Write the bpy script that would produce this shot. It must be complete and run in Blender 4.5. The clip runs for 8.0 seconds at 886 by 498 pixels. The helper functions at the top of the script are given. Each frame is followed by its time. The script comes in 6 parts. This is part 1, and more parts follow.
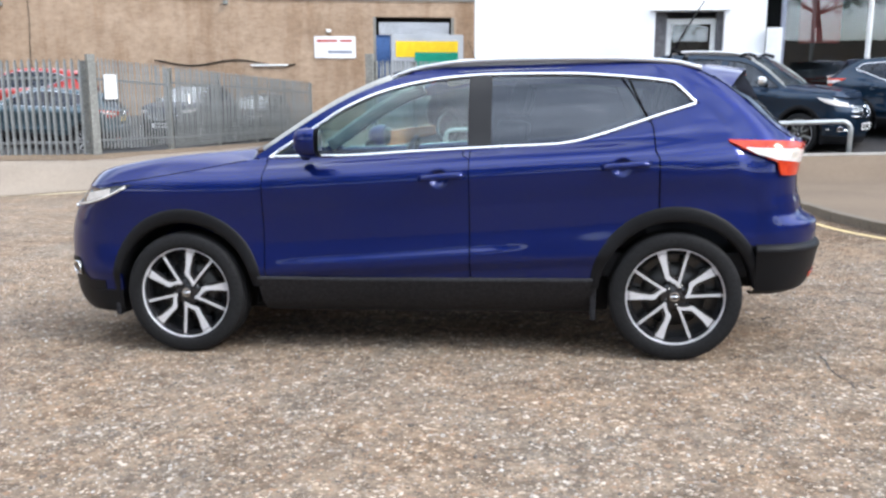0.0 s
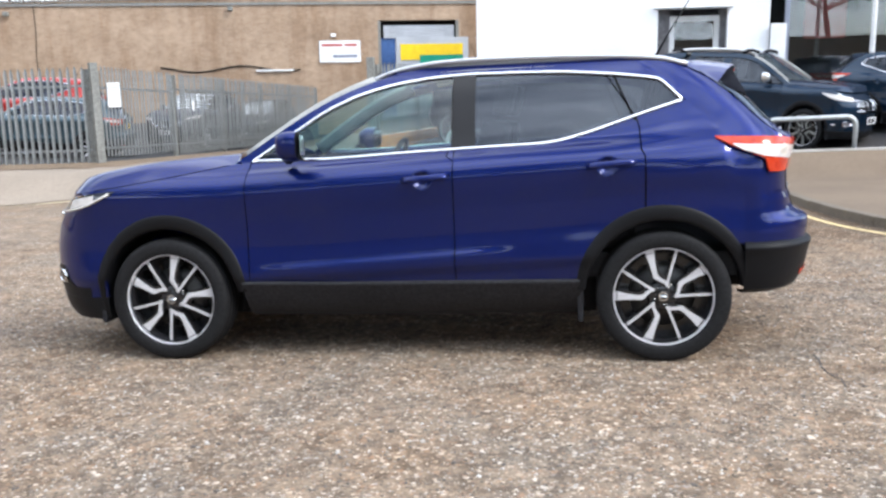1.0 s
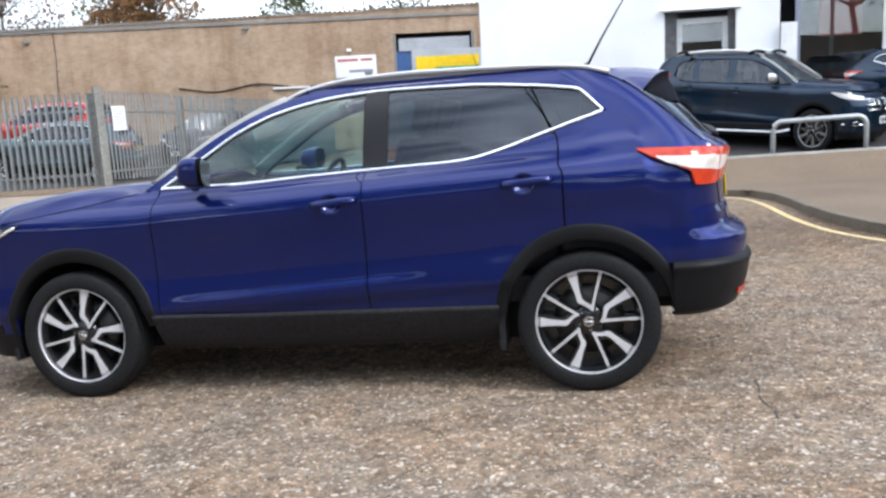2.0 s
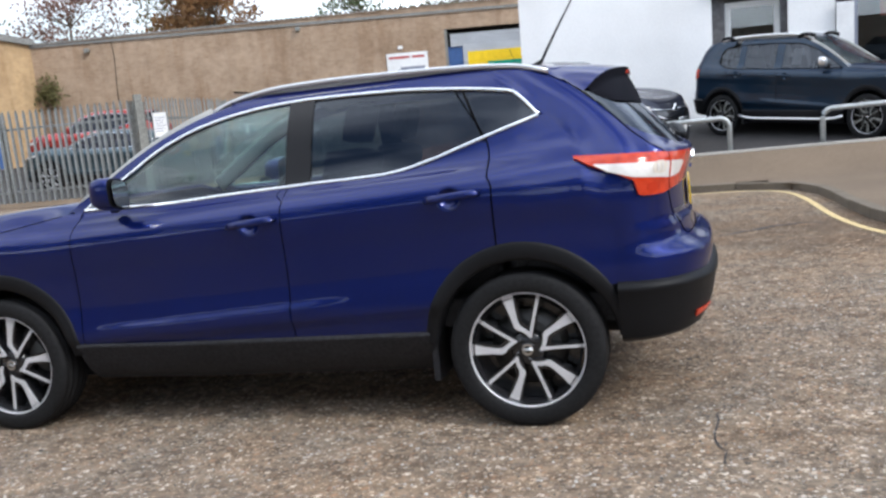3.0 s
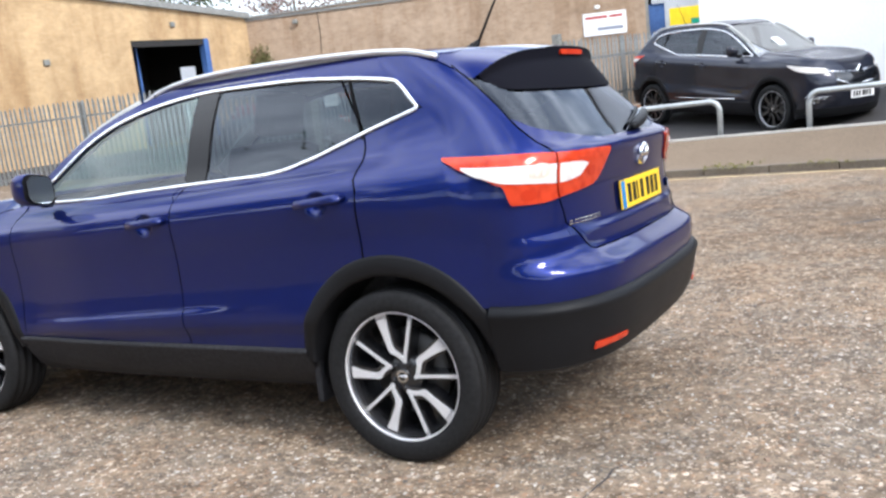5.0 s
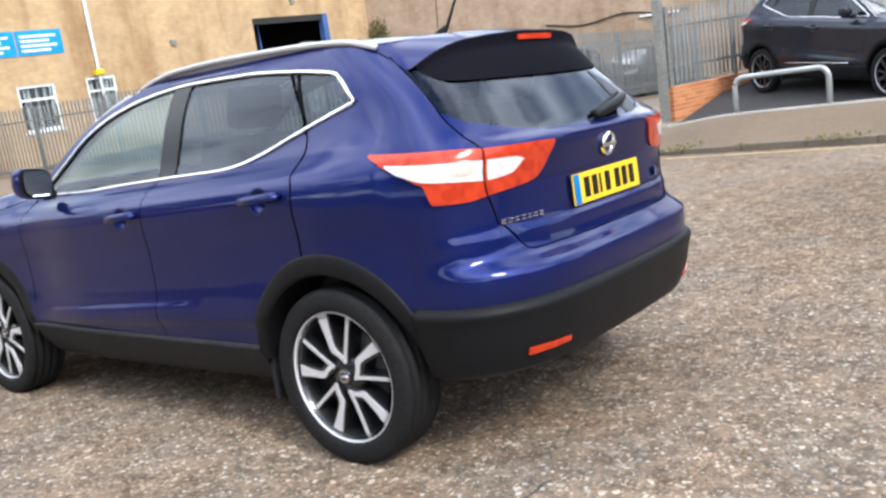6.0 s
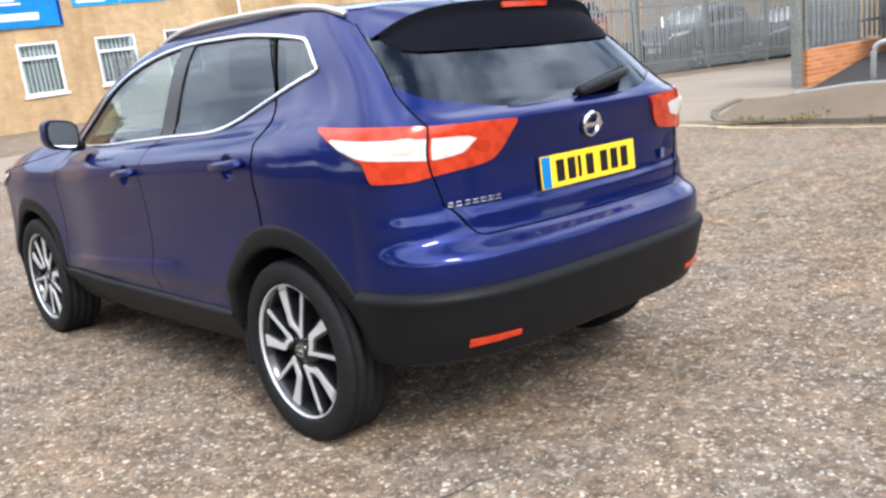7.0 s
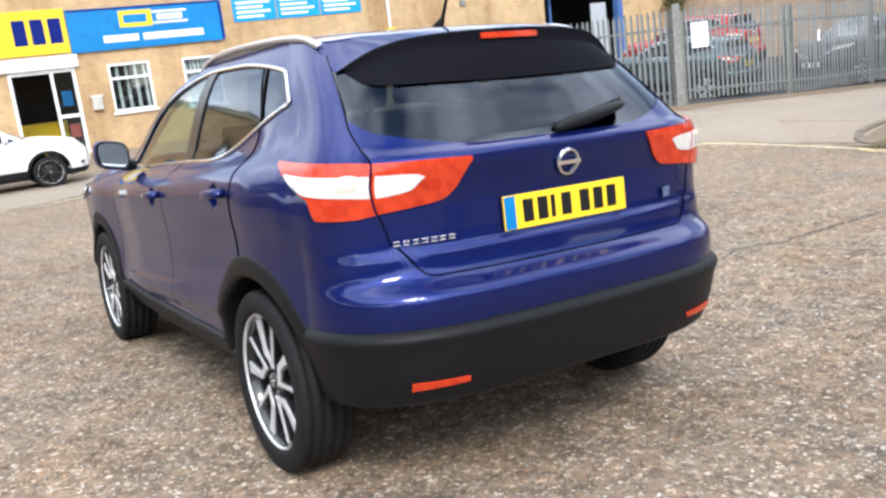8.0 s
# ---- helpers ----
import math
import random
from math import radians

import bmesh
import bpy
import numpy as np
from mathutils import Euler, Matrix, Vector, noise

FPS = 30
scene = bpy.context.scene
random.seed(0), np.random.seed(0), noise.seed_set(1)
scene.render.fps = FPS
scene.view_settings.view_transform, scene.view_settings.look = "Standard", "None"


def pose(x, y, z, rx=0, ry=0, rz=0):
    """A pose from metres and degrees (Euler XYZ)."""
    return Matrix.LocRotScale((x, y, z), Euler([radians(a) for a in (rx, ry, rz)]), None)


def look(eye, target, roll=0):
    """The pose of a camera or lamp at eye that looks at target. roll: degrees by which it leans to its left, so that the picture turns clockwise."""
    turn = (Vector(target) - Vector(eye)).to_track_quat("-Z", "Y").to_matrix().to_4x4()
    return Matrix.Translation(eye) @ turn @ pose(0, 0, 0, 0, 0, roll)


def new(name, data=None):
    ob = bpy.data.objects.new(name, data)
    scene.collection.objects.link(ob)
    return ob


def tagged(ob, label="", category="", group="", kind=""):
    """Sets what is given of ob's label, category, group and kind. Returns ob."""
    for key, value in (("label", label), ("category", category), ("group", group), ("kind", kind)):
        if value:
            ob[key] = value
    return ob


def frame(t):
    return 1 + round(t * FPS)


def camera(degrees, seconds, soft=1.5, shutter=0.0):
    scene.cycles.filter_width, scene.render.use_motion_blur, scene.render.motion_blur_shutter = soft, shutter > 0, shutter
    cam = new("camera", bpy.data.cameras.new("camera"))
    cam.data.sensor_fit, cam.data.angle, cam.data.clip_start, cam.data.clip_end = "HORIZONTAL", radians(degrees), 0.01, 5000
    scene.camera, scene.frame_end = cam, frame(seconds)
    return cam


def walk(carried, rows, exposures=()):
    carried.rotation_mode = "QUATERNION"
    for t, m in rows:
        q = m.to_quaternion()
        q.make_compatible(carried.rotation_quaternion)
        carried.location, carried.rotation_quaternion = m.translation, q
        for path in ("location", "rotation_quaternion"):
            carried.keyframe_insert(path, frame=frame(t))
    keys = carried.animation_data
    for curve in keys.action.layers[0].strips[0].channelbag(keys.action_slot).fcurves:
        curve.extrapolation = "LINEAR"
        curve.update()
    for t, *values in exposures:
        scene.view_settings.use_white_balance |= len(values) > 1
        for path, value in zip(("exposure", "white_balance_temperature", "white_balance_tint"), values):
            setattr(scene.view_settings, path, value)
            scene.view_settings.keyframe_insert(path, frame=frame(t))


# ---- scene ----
cam = camera(53.2, 8.0, soft=2.65)
PATH = [
    (0, (0.772, -5.435, 1.271), (0.495, -3.476, 0.977), -1.1),
    (0.5, (0.782, -5.457, 1.269), (0.502, -3.499, 0.976), -1.1),
    (1, (0.899, -5.361, 1.259), (0.597, -3.404, 0.971), -2.1),
    (1.5, (1.166, -5.201, 1.26), (0.837, -3.247, 0.991), -3.0),
    (3, (2.012, -4.471, 1.283), (1.476, -2.561, 1.023), -5.7),
    (3.5, (2.307, -4.212, 1.278), (1.665, -2.338, 1.002), -6.4),
    (4, (2.656, -4.008, 1.299), (1.836, -2.206, 1.012), -7.2),
    (4.5, (2.902, -3.775, 1.28), (1.99, -2.018, 0.99), -6.5),
    (6, (3.64, -3.024, 1.28), (2.395, -1.493, 0.954), -7.6),
    (6.5, (3.893, -2.777, 1.302), (2.516, -1.375, 0.932), -7.4),
    (7, (4.001, -2.475, 1.28), (2.532, -1.177, 0.884), -5.8),
    (7.5, (4.168, -2.185, 1.284), (2.614, -0.972, 0.945), -6.5),
    (8, (4.314, -1.891, 1.293), (2.63, -0.867, 0.954), -5.4),
]

# The yard under the car slopes gently; the car and the walk are laid out on that slope.
SLOPE_X, SLOPE_Y = 0.025, -0.045
YARD = Vector((SLOPE_X, SLOPE_Y, 1.0)).rotation_difference(Vector((0, 0, 1))).to_matrix().to_4x4()
walk(cam, [(t, YARD @ look(eye, target, roll)) for t, eye, target, roll in PATH], [(0, 0.95, 6280, 9), (1.5, 0.90, 6280, 9), (3.0, 0.48, 6340, 9), (3.5, 0.70, 6340, 9), (4.0, 0.93, 6340, 9), (4.5, 1.04, 6340, 9), (6.0, 0.96, 6380, 9), (8.0, 1.03, 6420, 8)])

# ---- world and light ----
SUN_EL, SUN_AZ = radians(43), radians(110)
world = bpy.data.worlds.new("sky")
scene.world = world
world.use_nodes = True
wn, wl = world.node_tree.nodes, world.node_tree.links
wn.clear()
sky = wn.new("ShaderNodeTexSky")
sky.sky_type, sky.sun_disc = "NISHITA", False
sky.sun_elevation, sky.sun_rotation = SUN_EL, SUN_AZ
tc = wn.new("ShaderNodeTexCoord")
mp = wn.new("ShaderNodeMapping")
mp.inputs["Scale"].default_value = (1.0, 1.0, 2.6)
cl = wn.new("ShaderNodeTexNoise")
cl.inputs["Scale"].default_value, cl.inputs["Detail"].default_value, cl.inputs["Roughness"].default_value = 2.0, 4, 0.5
cr = wn.new("ShaderNodeValToRGB")
cr.color_ramp.elements[0].position, cr.color_ramp.elements[1].position = 0.35, 0.60
cloud = wn.new("ShaderNodeTexNoise")
cloud.inputs["Scale"].default_value, cloud.inputs["Detail"].default_value = 2.6, 4
shade = wn.new("ShaderNodeValToRGB")
shade.color_ramp.elements[0].position, shade.color_ramp.elements[1].position = 0.3, 0.7
shade.color_ramp.elements[0].color, shade.color_ramp.elements[1].color = (7.8, 8.4, 9.7, 1), (15.4, 16.4, 17.8, 1)
mixs = wn.new("ShaderNodeMix")
mixs.data_type = "RGBA"
bg = wn.new("ShaderNodeBackground")
wo = wn.new("ShaderNodeOutputWorld")
# the veiled sky is brighter on the sun's side
sun_dir = Vector((math.sin(SUN_AZ) * math.cos(SUN_EL), math.cos(SUN_AZ) * math.cos(SUN_EL), math.sin(SUN_EL)))
facing = wn.new("ShaderNodeVectorMath")
facing.operation = "DOT_PRODUCT"
facing.inputs[1].default_value = sun_dir
glow = wn.new("ShaderNodeMapRange")
for slot, value in zip(("From Min", "From Max", "To Min", "To Max"), (-1.0, 1.0, 0.072, 0.180)):
    glow.inputs[slot].default_value = value
wl.new(tc.outputs["Generated"], facing.inputs[0])
wl.new(facing.outputs["Value"], glow.inputs["Value"])
wl.new(glow.outputs["Result"], bg.inputs["Strength"])
wl.new(tc.outputs["Generated"], mp.inputs["Vector"])
wl.new(mp.outputs["Vector"], cl.inputs["Vector"])
wl.new(mp.outputs["Vector"], cloud.inputs["Vector"])
wl.new(cl.outputs["Fac"], cr.inputs["Fac"])
wl.new(cloud.outputs["Fac"], shade.inputs["Fac"])
wl.new(cr.outputs["Color"], mixs.inputs["Factor"])
wl.new(sky.outputs["Color"], mixs.inputs["A"])
wl.new(shade.outputs["Color"], mixs.inputs["B"])
wl.new(mixs.outputs["Result"], bg.inputs["Color"])
wl.new(bg.outputs["Background"], wo.inputs["Surface"])

sun_data = bpy.data.lights.new("sun", "SUN")
sun_data.energy, sun_data.angle, sun_data.color = 1.5, radians(14), (1.0, 0.96, 0.90)
sun = new("sun", sun_data)
sun.matrix_world = look(sun_dir * 60, (0, 0, 0))


# ---- materials ----
def material(name, color, rough=0.6, metal=0.0, coat=0.0, spec=0.5):
    m = bpy.data.materials.new(name)
    m.use_nodes = True
    b = m.node_tree.nodes["Principled BSDF"]
    b.inputs["Base Color"].default_value = (*color, 1)
    b.inputs["Roughness"].default_value, b.inputs["Metallic"].default_value = rough, metal
    b.inputs["Coat Weight"].default_value, b.inputs["Specular IOR Level"].default_value = coat, spec
    b.inputs["Coat Roughness"].default_value = 0.03
    b.inputs["Coat IOR"].default_value = 1.42
    return m


def node(m, kind, **inputs):
    n = m.node_tree.nodes.new(kind)
    for key, value in inputs.items():
        n.inputs[key.replace("_", " ")].default_value = value
    return n


def link(m, a, b):
    m.node_tree.links.new(a, b)


def bsdf(m):
    return m.node_tree.nodes["Principled BSDF"]


def coords(m, scale=(1, 1, 1)):
    t, p = node(m, "ShaderNodeTexCoord"), node(m, "ShaderNodeMapping", Scale=scale)
    link(m, t.outputs["Object"], p.inputs["Vector"])
    return p.outputs["Vector"]


def ramp(m, fac, stops):
    r = node(m, "ShaderNodeValToRGB")
    e = r.color_ramp.elements
    while len(e) < len(stops):
        e.new(0.5)
    for el, (pos, col) in zip(e, stops):
        el.position, el.color = pos, (*col, 1)
    link(m, fac, r.inputs["Fac"])
    return r.outputs["Color"]


def blend(m, fac, a, b, kind="MIX"):
    x = node(m, "ShaderNodeMix")
    x.data_type, x.blend_type = "RGBA", kind
    for value, socket in ((fac, "Factor"), (a, "A"), (b, "B")):
        if hasattr(value, "links"):
            link(m, value, x.inputs[socket])
        else:
            x.inputs[socket].default_value = value if socket == "Factor" else (*value, 1)
    return x.outputs["Result"]


def bump(m, height, strength, distance=0.01):
    b = node(m, "ShaderNodeBump", Strength=strength, Distance=distance)
    link(m, height, b.inputs["Height"])
    link(m, b.outputs["Normal"], bsdf(m).inputs["Normal"])


def grainy(name, color, rough=0.7, grain=40.0, spread=0.25, stain=0.6, depth=0.25, metal=0.0, coat=0.0, stretch=(1, 1, 1), spec=0.3):
    """Colour with fine grain and broad stains."""
    m = material(name, color, rough, metal, coat, spec)
    v = coords(m, stretch)
    fine, wide = node(m, "ShaderNodeTexNoise", Scale=grain, Detail=5.0), node(m, "ShaderNodeTexNoise", Scale=stain, Detail=4.0)
    link(m, v, fine.inputs["Vector"])
    link(m, v, wide.inputs["Vector"])
    dark, light = [c * (1 - spread) for c in color], [min(1, c * (1 + spread)) for c in color]
    a = ramp(m, fine.outputs["Fac"], [(0.3, dark), (0.7, light)])
    w = ramp(m, wide.outputs["Fac"], [(0.3, (0.8, 0.8, 0.8)), (0.7, (1, 1, 1))])
    link(m, blend(m, 1.0, a, w, "MULTIPLY"), bsdf(m).inputs["Base Color"])
    if depth:
        bump(m, fine.outputs["Fac"], depth, 0.004)
    return m


def stony(name, tones, size, low, high, rough=1.0, relief=0.5):
    """Worn tarmac: dark binder, closely bedded chippings of several tones at three sizes, and broad stains."""
    m = material(name, low, rough, spec=0.06)
    v = coords(m)
    mott = node(m, "ShaderNodeTexNoise", Scale=11.0, Detail=10.0, Roughness=0.78)
    link(m, v, mott.inputs["Vector"])
    col = ramp(m, mott.outputs["Fac"], [(0.33, low), (0.50, [(p + q) / 2 for p, q in zip(low, high)]), (0.66, high)])
    height = mott.outputs["Fac"]
    for scale, share, reach in ((size, 0.50, 0.52), (size * 1.7, 0.62, 0.50), (size * 3.1, 0.45, 0.46)):
        cells = node(m, "ShaderNodeTexVoronoi", Scale=scale, Randomness=1.0)
        warp = node(m, "ShaderNodeTexNoise", Scale=scale * 1.2, Detail=3.0)
        link(m, v, warp.inputs["Vector"])
        link(m, blend(m, 0.9 / scale, v, warp.outputs["Color"], "ADD"), cells.inputs["Vector"])
        sep = node(m, "ShaderNodeSeparateColor")
        link(m, cells.outputs["Color"], sep.inputs["Color"])
        tone = node(m, "ShaderNodeValToRGB")
        tone.color_ramp.interpolation = "CONSTANT"
        e = tone.color_ramp.elements
        while len(e) < len(tones):
            e.new(0.5)
        for i, (el, t) in enumerate(zip(e, tones)):
            el.position, el.color = i / len(tones), (*t, 1)
        link(m, sep.outputs["Red"], tone.inputs["Fac"])
        body = ramp(m, cells.outputs["Distance"], [(reach - 0.14, (1, 1, 1)), (reach, (0, 0, 0))])
        keep = node(m, "ShaderNodeMath")
        keep.operation, keep.inputs[1].default_value = "LESS_THAN", share
        link(m, sep.outputs["Green"], keep.inputs[0])
        both = node(m, "ShaderNodeMath")
        both.operation = "MULTIPLY"
        link(m, body, both.inputs[0])
        link(m, keep.outputs["Value"], both.inputs[1])
        col = blend(m, both.outputs["Value"], col, tone.outputs["Color"])
        add = node(m, "ShaderNodeMath")
        add.operation = "ADD"
        link(m, height, add.inputs[0])
        link(m, both.outputs["Value"], add.inputs[1])
        height = add.outputs["Value"]
    clump = node(m, "ShaderNodeTexNoise", Scale=5.5, Detail=6.0, Roughness=0.7)
    link(m, v, clump.inputs["Vector"])
    col = blend(m, 1.0, col, ramp(m, clump.outputs["Fac"], [(0.34, (0.76, 0.745, 0.73)), (0.50, (0.97, 0.97, 0.97)), (0.66, (1.16, 1.155, 1.14))]), "MULTIPLY")
    wide = node(m, "ShaderNodeTexNoise", Scale=0.33, Detail=7.0, Roughness=0.62)
    link(m, v, wide.inputs["Vector"])
    stain = ramp(m, wide.outputs["Fac"], [(0.30, (0.70, 0.67, 0.65)), (0.48, (0.95, 0.94, 0.93)), (0.72, (1.1, 1.09, 1.07))])
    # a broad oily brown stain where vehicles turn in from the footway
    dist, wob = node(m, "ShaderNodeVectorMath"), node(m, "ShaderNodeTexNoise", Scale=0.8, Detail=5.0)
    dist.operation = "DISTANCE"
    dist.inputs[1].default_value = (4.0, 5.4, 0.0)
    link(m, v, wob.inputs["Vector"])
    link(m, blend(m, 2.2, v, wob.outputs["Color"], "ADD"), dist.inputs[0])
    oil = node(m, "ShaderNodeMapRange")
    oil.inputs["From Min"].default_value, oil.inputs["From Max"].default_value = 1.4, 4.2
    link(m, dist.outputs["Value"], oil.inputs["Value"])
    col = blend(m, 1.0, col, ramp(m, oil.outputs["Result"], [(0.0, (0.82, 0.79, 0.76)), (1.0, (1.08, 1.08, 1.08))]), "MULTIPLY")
    warm = node(m, "ShaderNodeTexNoise", Scale=1.7, Detail=5.0, Roughness=0.6)
    link(m, v, warm.inputs["Vector"])
    tint = ramp(m, warm.outputs["Fac"], [(0.35, (0.93, 0.97, 1.0)), (0.65, (1.06, 0.99, 0.91))])
    link(m, blend(m, 1.0, blend(m, 1.0, col, stain, "MULTIPLY"), tint, "MULTIPLY"), bsdf(m).inputs["Base Color"])
    bump(m, height, relief, 0.006)
    return m


def bricky(name, tones, mortar, axis, blotch=1.0):
    """Brickwork for far walls, laid in the wall's own plane (axis: which way the wall runs)."""
    m = material(name, tones[0], 0.9)
    t, sep, com = node(m, "ShaderNodeTexCoord"), node(m, "ShaderNodeSeparateXYZ"), node(m, "ShaderNodeCombineXYZ")
    link(m, t.outputs["Object"], sep.inputs["Vector"])
    link(m, sep.outputs[axis], com.inputs["X"])
    link(m, sep.outputs["Z"], com.inputs["Y"])
    br = node(m, "ShaderNodeTexBrick", Scale=1.0, Color1=(*tones[0], 1), Color2=(*tones[1], 1), Mortar=(*mortar, 1))
    br.inputs["Mortar Size"].default_value = 0.005
    br.inputs["Brick Width"].default_value, br.inputs["Row Height"].default_value = 0.225, 0.075
    link(m, com.outputs["Vector"], br.inputs["Vector"])
    wide = node(m, "ShaderNodeTexNoise", Scale=0.7, Detail=6.0, Roughness=0.65)
    link(m, com.outputs["Vector"], wide.inputs["Vector"])
    mid = node(m, "ShaderNodeTexNoise", Scale=3.2, Detail=6.0, Roughness=0.7)
    link(m, com.outputs["Vector"], mid.inputs["Vector"])
    a = ramp(m, wide.outputs["Fac"], [(0.3, (0.76, 0.73, 0.70)), (0.6, (1, 1, 1))])
    b = ramp(m, mid.outputs["Fac"], [(0.32, [1 - blotch * v for v in (0.42, 0.45, 0.48)]), (0.55, (1.0, 1.0, 1.0)), (0.7, [1 + 0.1 * blotch] * 3)])
    c = blend(m, 1.0, blend(m, 1.0, br.outputs["Color"], a, "MULTIPLY"), b, "MULTIPLY")
    thin, run = node(m, "ShaderNodeMapping", Scale=(1.0, 0.16, 1.0)), node(m, "ShaderNodeTexNoise", Scale=0.9, Detail=6.0, Roughness=0.6)
    link(m, com.outputs["Vector"], thin.inputs["Vector"])
    link(m, thin.outputs["Vector"], run.inputs["Vector"])
    c = blend(m, 1.0, c, ramp(m, run.outputs["Fac"], [(0.34, (0.74, 0.67, 0.60)), (0.50, (1, 1, 1)), (0.68, (1.06, 1.05, 1.03))]), "MULTIPLY")
    link(m, c, bsdf(m).inputs["Base Color"])
    bump(m, br.outputs["Fac"], 0.4, -0.006)
    return m


def glassy(name, tint, rough=0.0, weight=(0.9, 0.9, 0.9), least=0.075):
    """Thin car or window glass: tinted, seen through, with mirror reflections that grow towards grazing."""
    m = bpy.data.materials.new(name)
    m.use_nodes = True
    n = m.node_tree.nodes
    n.clear()
    out, mix, tr, gl, lw, pw, ml = (n.new(k) for k in ("ShaderNodeOutputMaterial", "ShaderNodeMixShader", "ShaderNodeBsdfTransparent", "ShaderNodeBsdfGlossy", "ShaderNodeLayerWeight", "ShaderNodeMath", "ShaderNodeMath"))
    tr.inputs["Color"].default_value = (*tint, 1)
    gl.inputs["Roughness"].default_value = rough
    gl.inputs["Color"].default_value = (*weight, 1)
    lw.inputs["Blend"].default_value = 0.5
    pw.operation, pw.inputs[1].default_value = "POWER", 4.5
    ml.operation, ml.inputs[1].default_value, ml.inputs[2].default_value = "MULTIPLY_ADD", 0.78, least
    for a, b in ((lw.outputs["Facing"], pw.inputs[0]), (pw.outputs["Value"], ml.inputs[0]), (ml.outputs["Value"], mix.inputs["Fac"]), (tr.outputs["BSDF"], mix.inputs[1]), (gl.outputs["BSDF"], mix.inputs[2]), (mix.outputs["Shader"], out.inputs["Surface"])):
        m.node_tree.links.new(a, b)
    return m


def car_paint(name, color, flake=0.35, metal=0.64):
    m = material(name, color, 0.40, metal, 0.85, 0.3)
    bsdf(m).inputs["Coat IOR"].default_value = 1.44
    top = max(color)
    bsdf(m).inputs["Specular Tint"].default_value = (*[0.5 * c / top for c in color], 1)
    v = coords(m)
    f = node(m, "ShaderNodeTexNoise", Scale=900.0, Detail=1.0)
    link(m, v, f.inputs["Vector"])
    d = node(m, "ShaderNodeTexNoise", Scale=3.0, Detail=5.0)
    link(m, v, d.inputs["Vector"])
    link(m, ramp(m, f.outputs["Fac"], [(0.35, [c * (1 - flake) for c in color]), (0.7, [c * (1 + flake) for c in color])]), bsdf(m).inputs["Base Color"])
    link(m, ramp(m, d.outputs["Fac"], [(0.35, (0.045, 0.045, 0.045)), (0.7, (0.09, 0.09, 0.09))]), bsdf(m).inputs["Coat Roughness"])
    return m


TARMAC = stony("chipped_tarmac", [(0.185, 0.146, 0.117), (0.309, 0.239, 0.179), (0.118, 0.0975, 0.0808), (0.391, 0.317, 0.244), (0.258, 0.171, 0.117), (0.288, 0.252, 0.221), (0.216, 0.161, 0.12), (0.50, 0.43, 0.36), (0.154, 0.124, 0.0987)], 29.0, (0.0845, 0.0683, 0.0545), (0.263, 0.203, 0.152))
def chippings(name):
    """Loose stone chips, each its own tone."""
    m = material(name, (0.3, 0.26, 0.22), 0.9, spec=0.12)
    g = node(m, "ShaderNodeNewGeometry")
    v = coords(m)
    f = node(m, "ShaderNodeTexNoise", Scale=300.0, Detail=3.0)
    link(m, v, f.inputs["Vector"])
    tone = ramp(m, g.outputs["Random Per Island"], [(0.0, (0.11, 0.10, 0.09)), (0.25, (0.20, 0.165, 0.13)), (0.5, (0.27, 0.225, 0.175)), (0.7, (0.23, 0.155, 0.11)), (0.88, (0.36, 0.325, 0.28)), (1.0, (0.52, 0.49, 0.445))])
    link(m, blend(m, 1.0, tone, ramp(m, f.outputs["Fac"], [(0.3, (0.8, 0.8, 0.8)), (0.7, (1.1, 1.1, 1.1))]), "MULTIPLY"), bsdf(m).inputs["Base Color"])
    return m


CHIPS = chippings("stone_chips")
ROAD = grainy("worn_concrete", (0.272, 0.222, 0.173), 0.9, 35, 0.22, 0.5)
LANE = grainy("worn_lane", (0.262, 0.210, 0.162), 0.9, 45, 0.22, 0.45)
YARD_DARK = grainy("dark_yard", (0.045, 0.044, 0.043), 0.9, 45, 0.3, 0.5)
FOOTWAY = grainy("tan_footway", (0.168, 0.124, 0.086), 0.9, 60, 0.3, 0.7)
BLACKTOP = grainy("black_tarmac", (0.045, 0.042, 0.042), 0.85, 70, 0.45, 0.6)
KERB = grainy("kerb_concrete", (0.155, 0.128, 0.098), 0.9, 45, 0.25, 2.0)
EDGING = grainy("pale_edging", (0.48, 0.46, 0.42), 0.85, 45, 0.2, 1.5)
DIRT = grainy("brown_earth", (0.175, 0.125, 0.082), 0.95, 25, 0.45, 1.5)
MOSS = grainy("mossy_grass", (0.17, 0.155, 0.06), 0.95, 50, 0.4, 2.0)
STOCK = bricky("yellow_stock_brick", [(0.52, 0.36, 0.195), (0.47, 0.315, 0.165)], (0.46, 0.33, 0.20), "X", 0.38)
BUFF = bricky("buff_brick", [(0.43, 0.31, 0.215), (0.37, 0.262, 0.178)], (0.41, 0.32, 0.235), "X", 0.5)
DARKBRICK = bricky("unseen_wall_brick", [(0.27, 0.215, 0.17), (0.23, 0.18, 0.14)], (0.26, 0.225, 0.19), "X", 0.5)
RENDER = grainy("white_render", (0.92, 0.92, 0.92), 0.8, 25, 0.04, 0.4, 0.1)
HOOP = grainy("bright_galvanised", (0.46, 0.48, 0.48), 0.45, 30, 0.15, 3.0, 0.05, 0.6)
GALV = grainy("galvanised_steel", (0.31, 0.325, 0.325), 0.5, 30, 0.2, 3.0, 0.05, 0.75)
GALV_OLD = grainy("weathered_steel", (0.25, 0.25, 0.23), 0.7, 25, 0.3, 3.0, 0.1, 0.3)
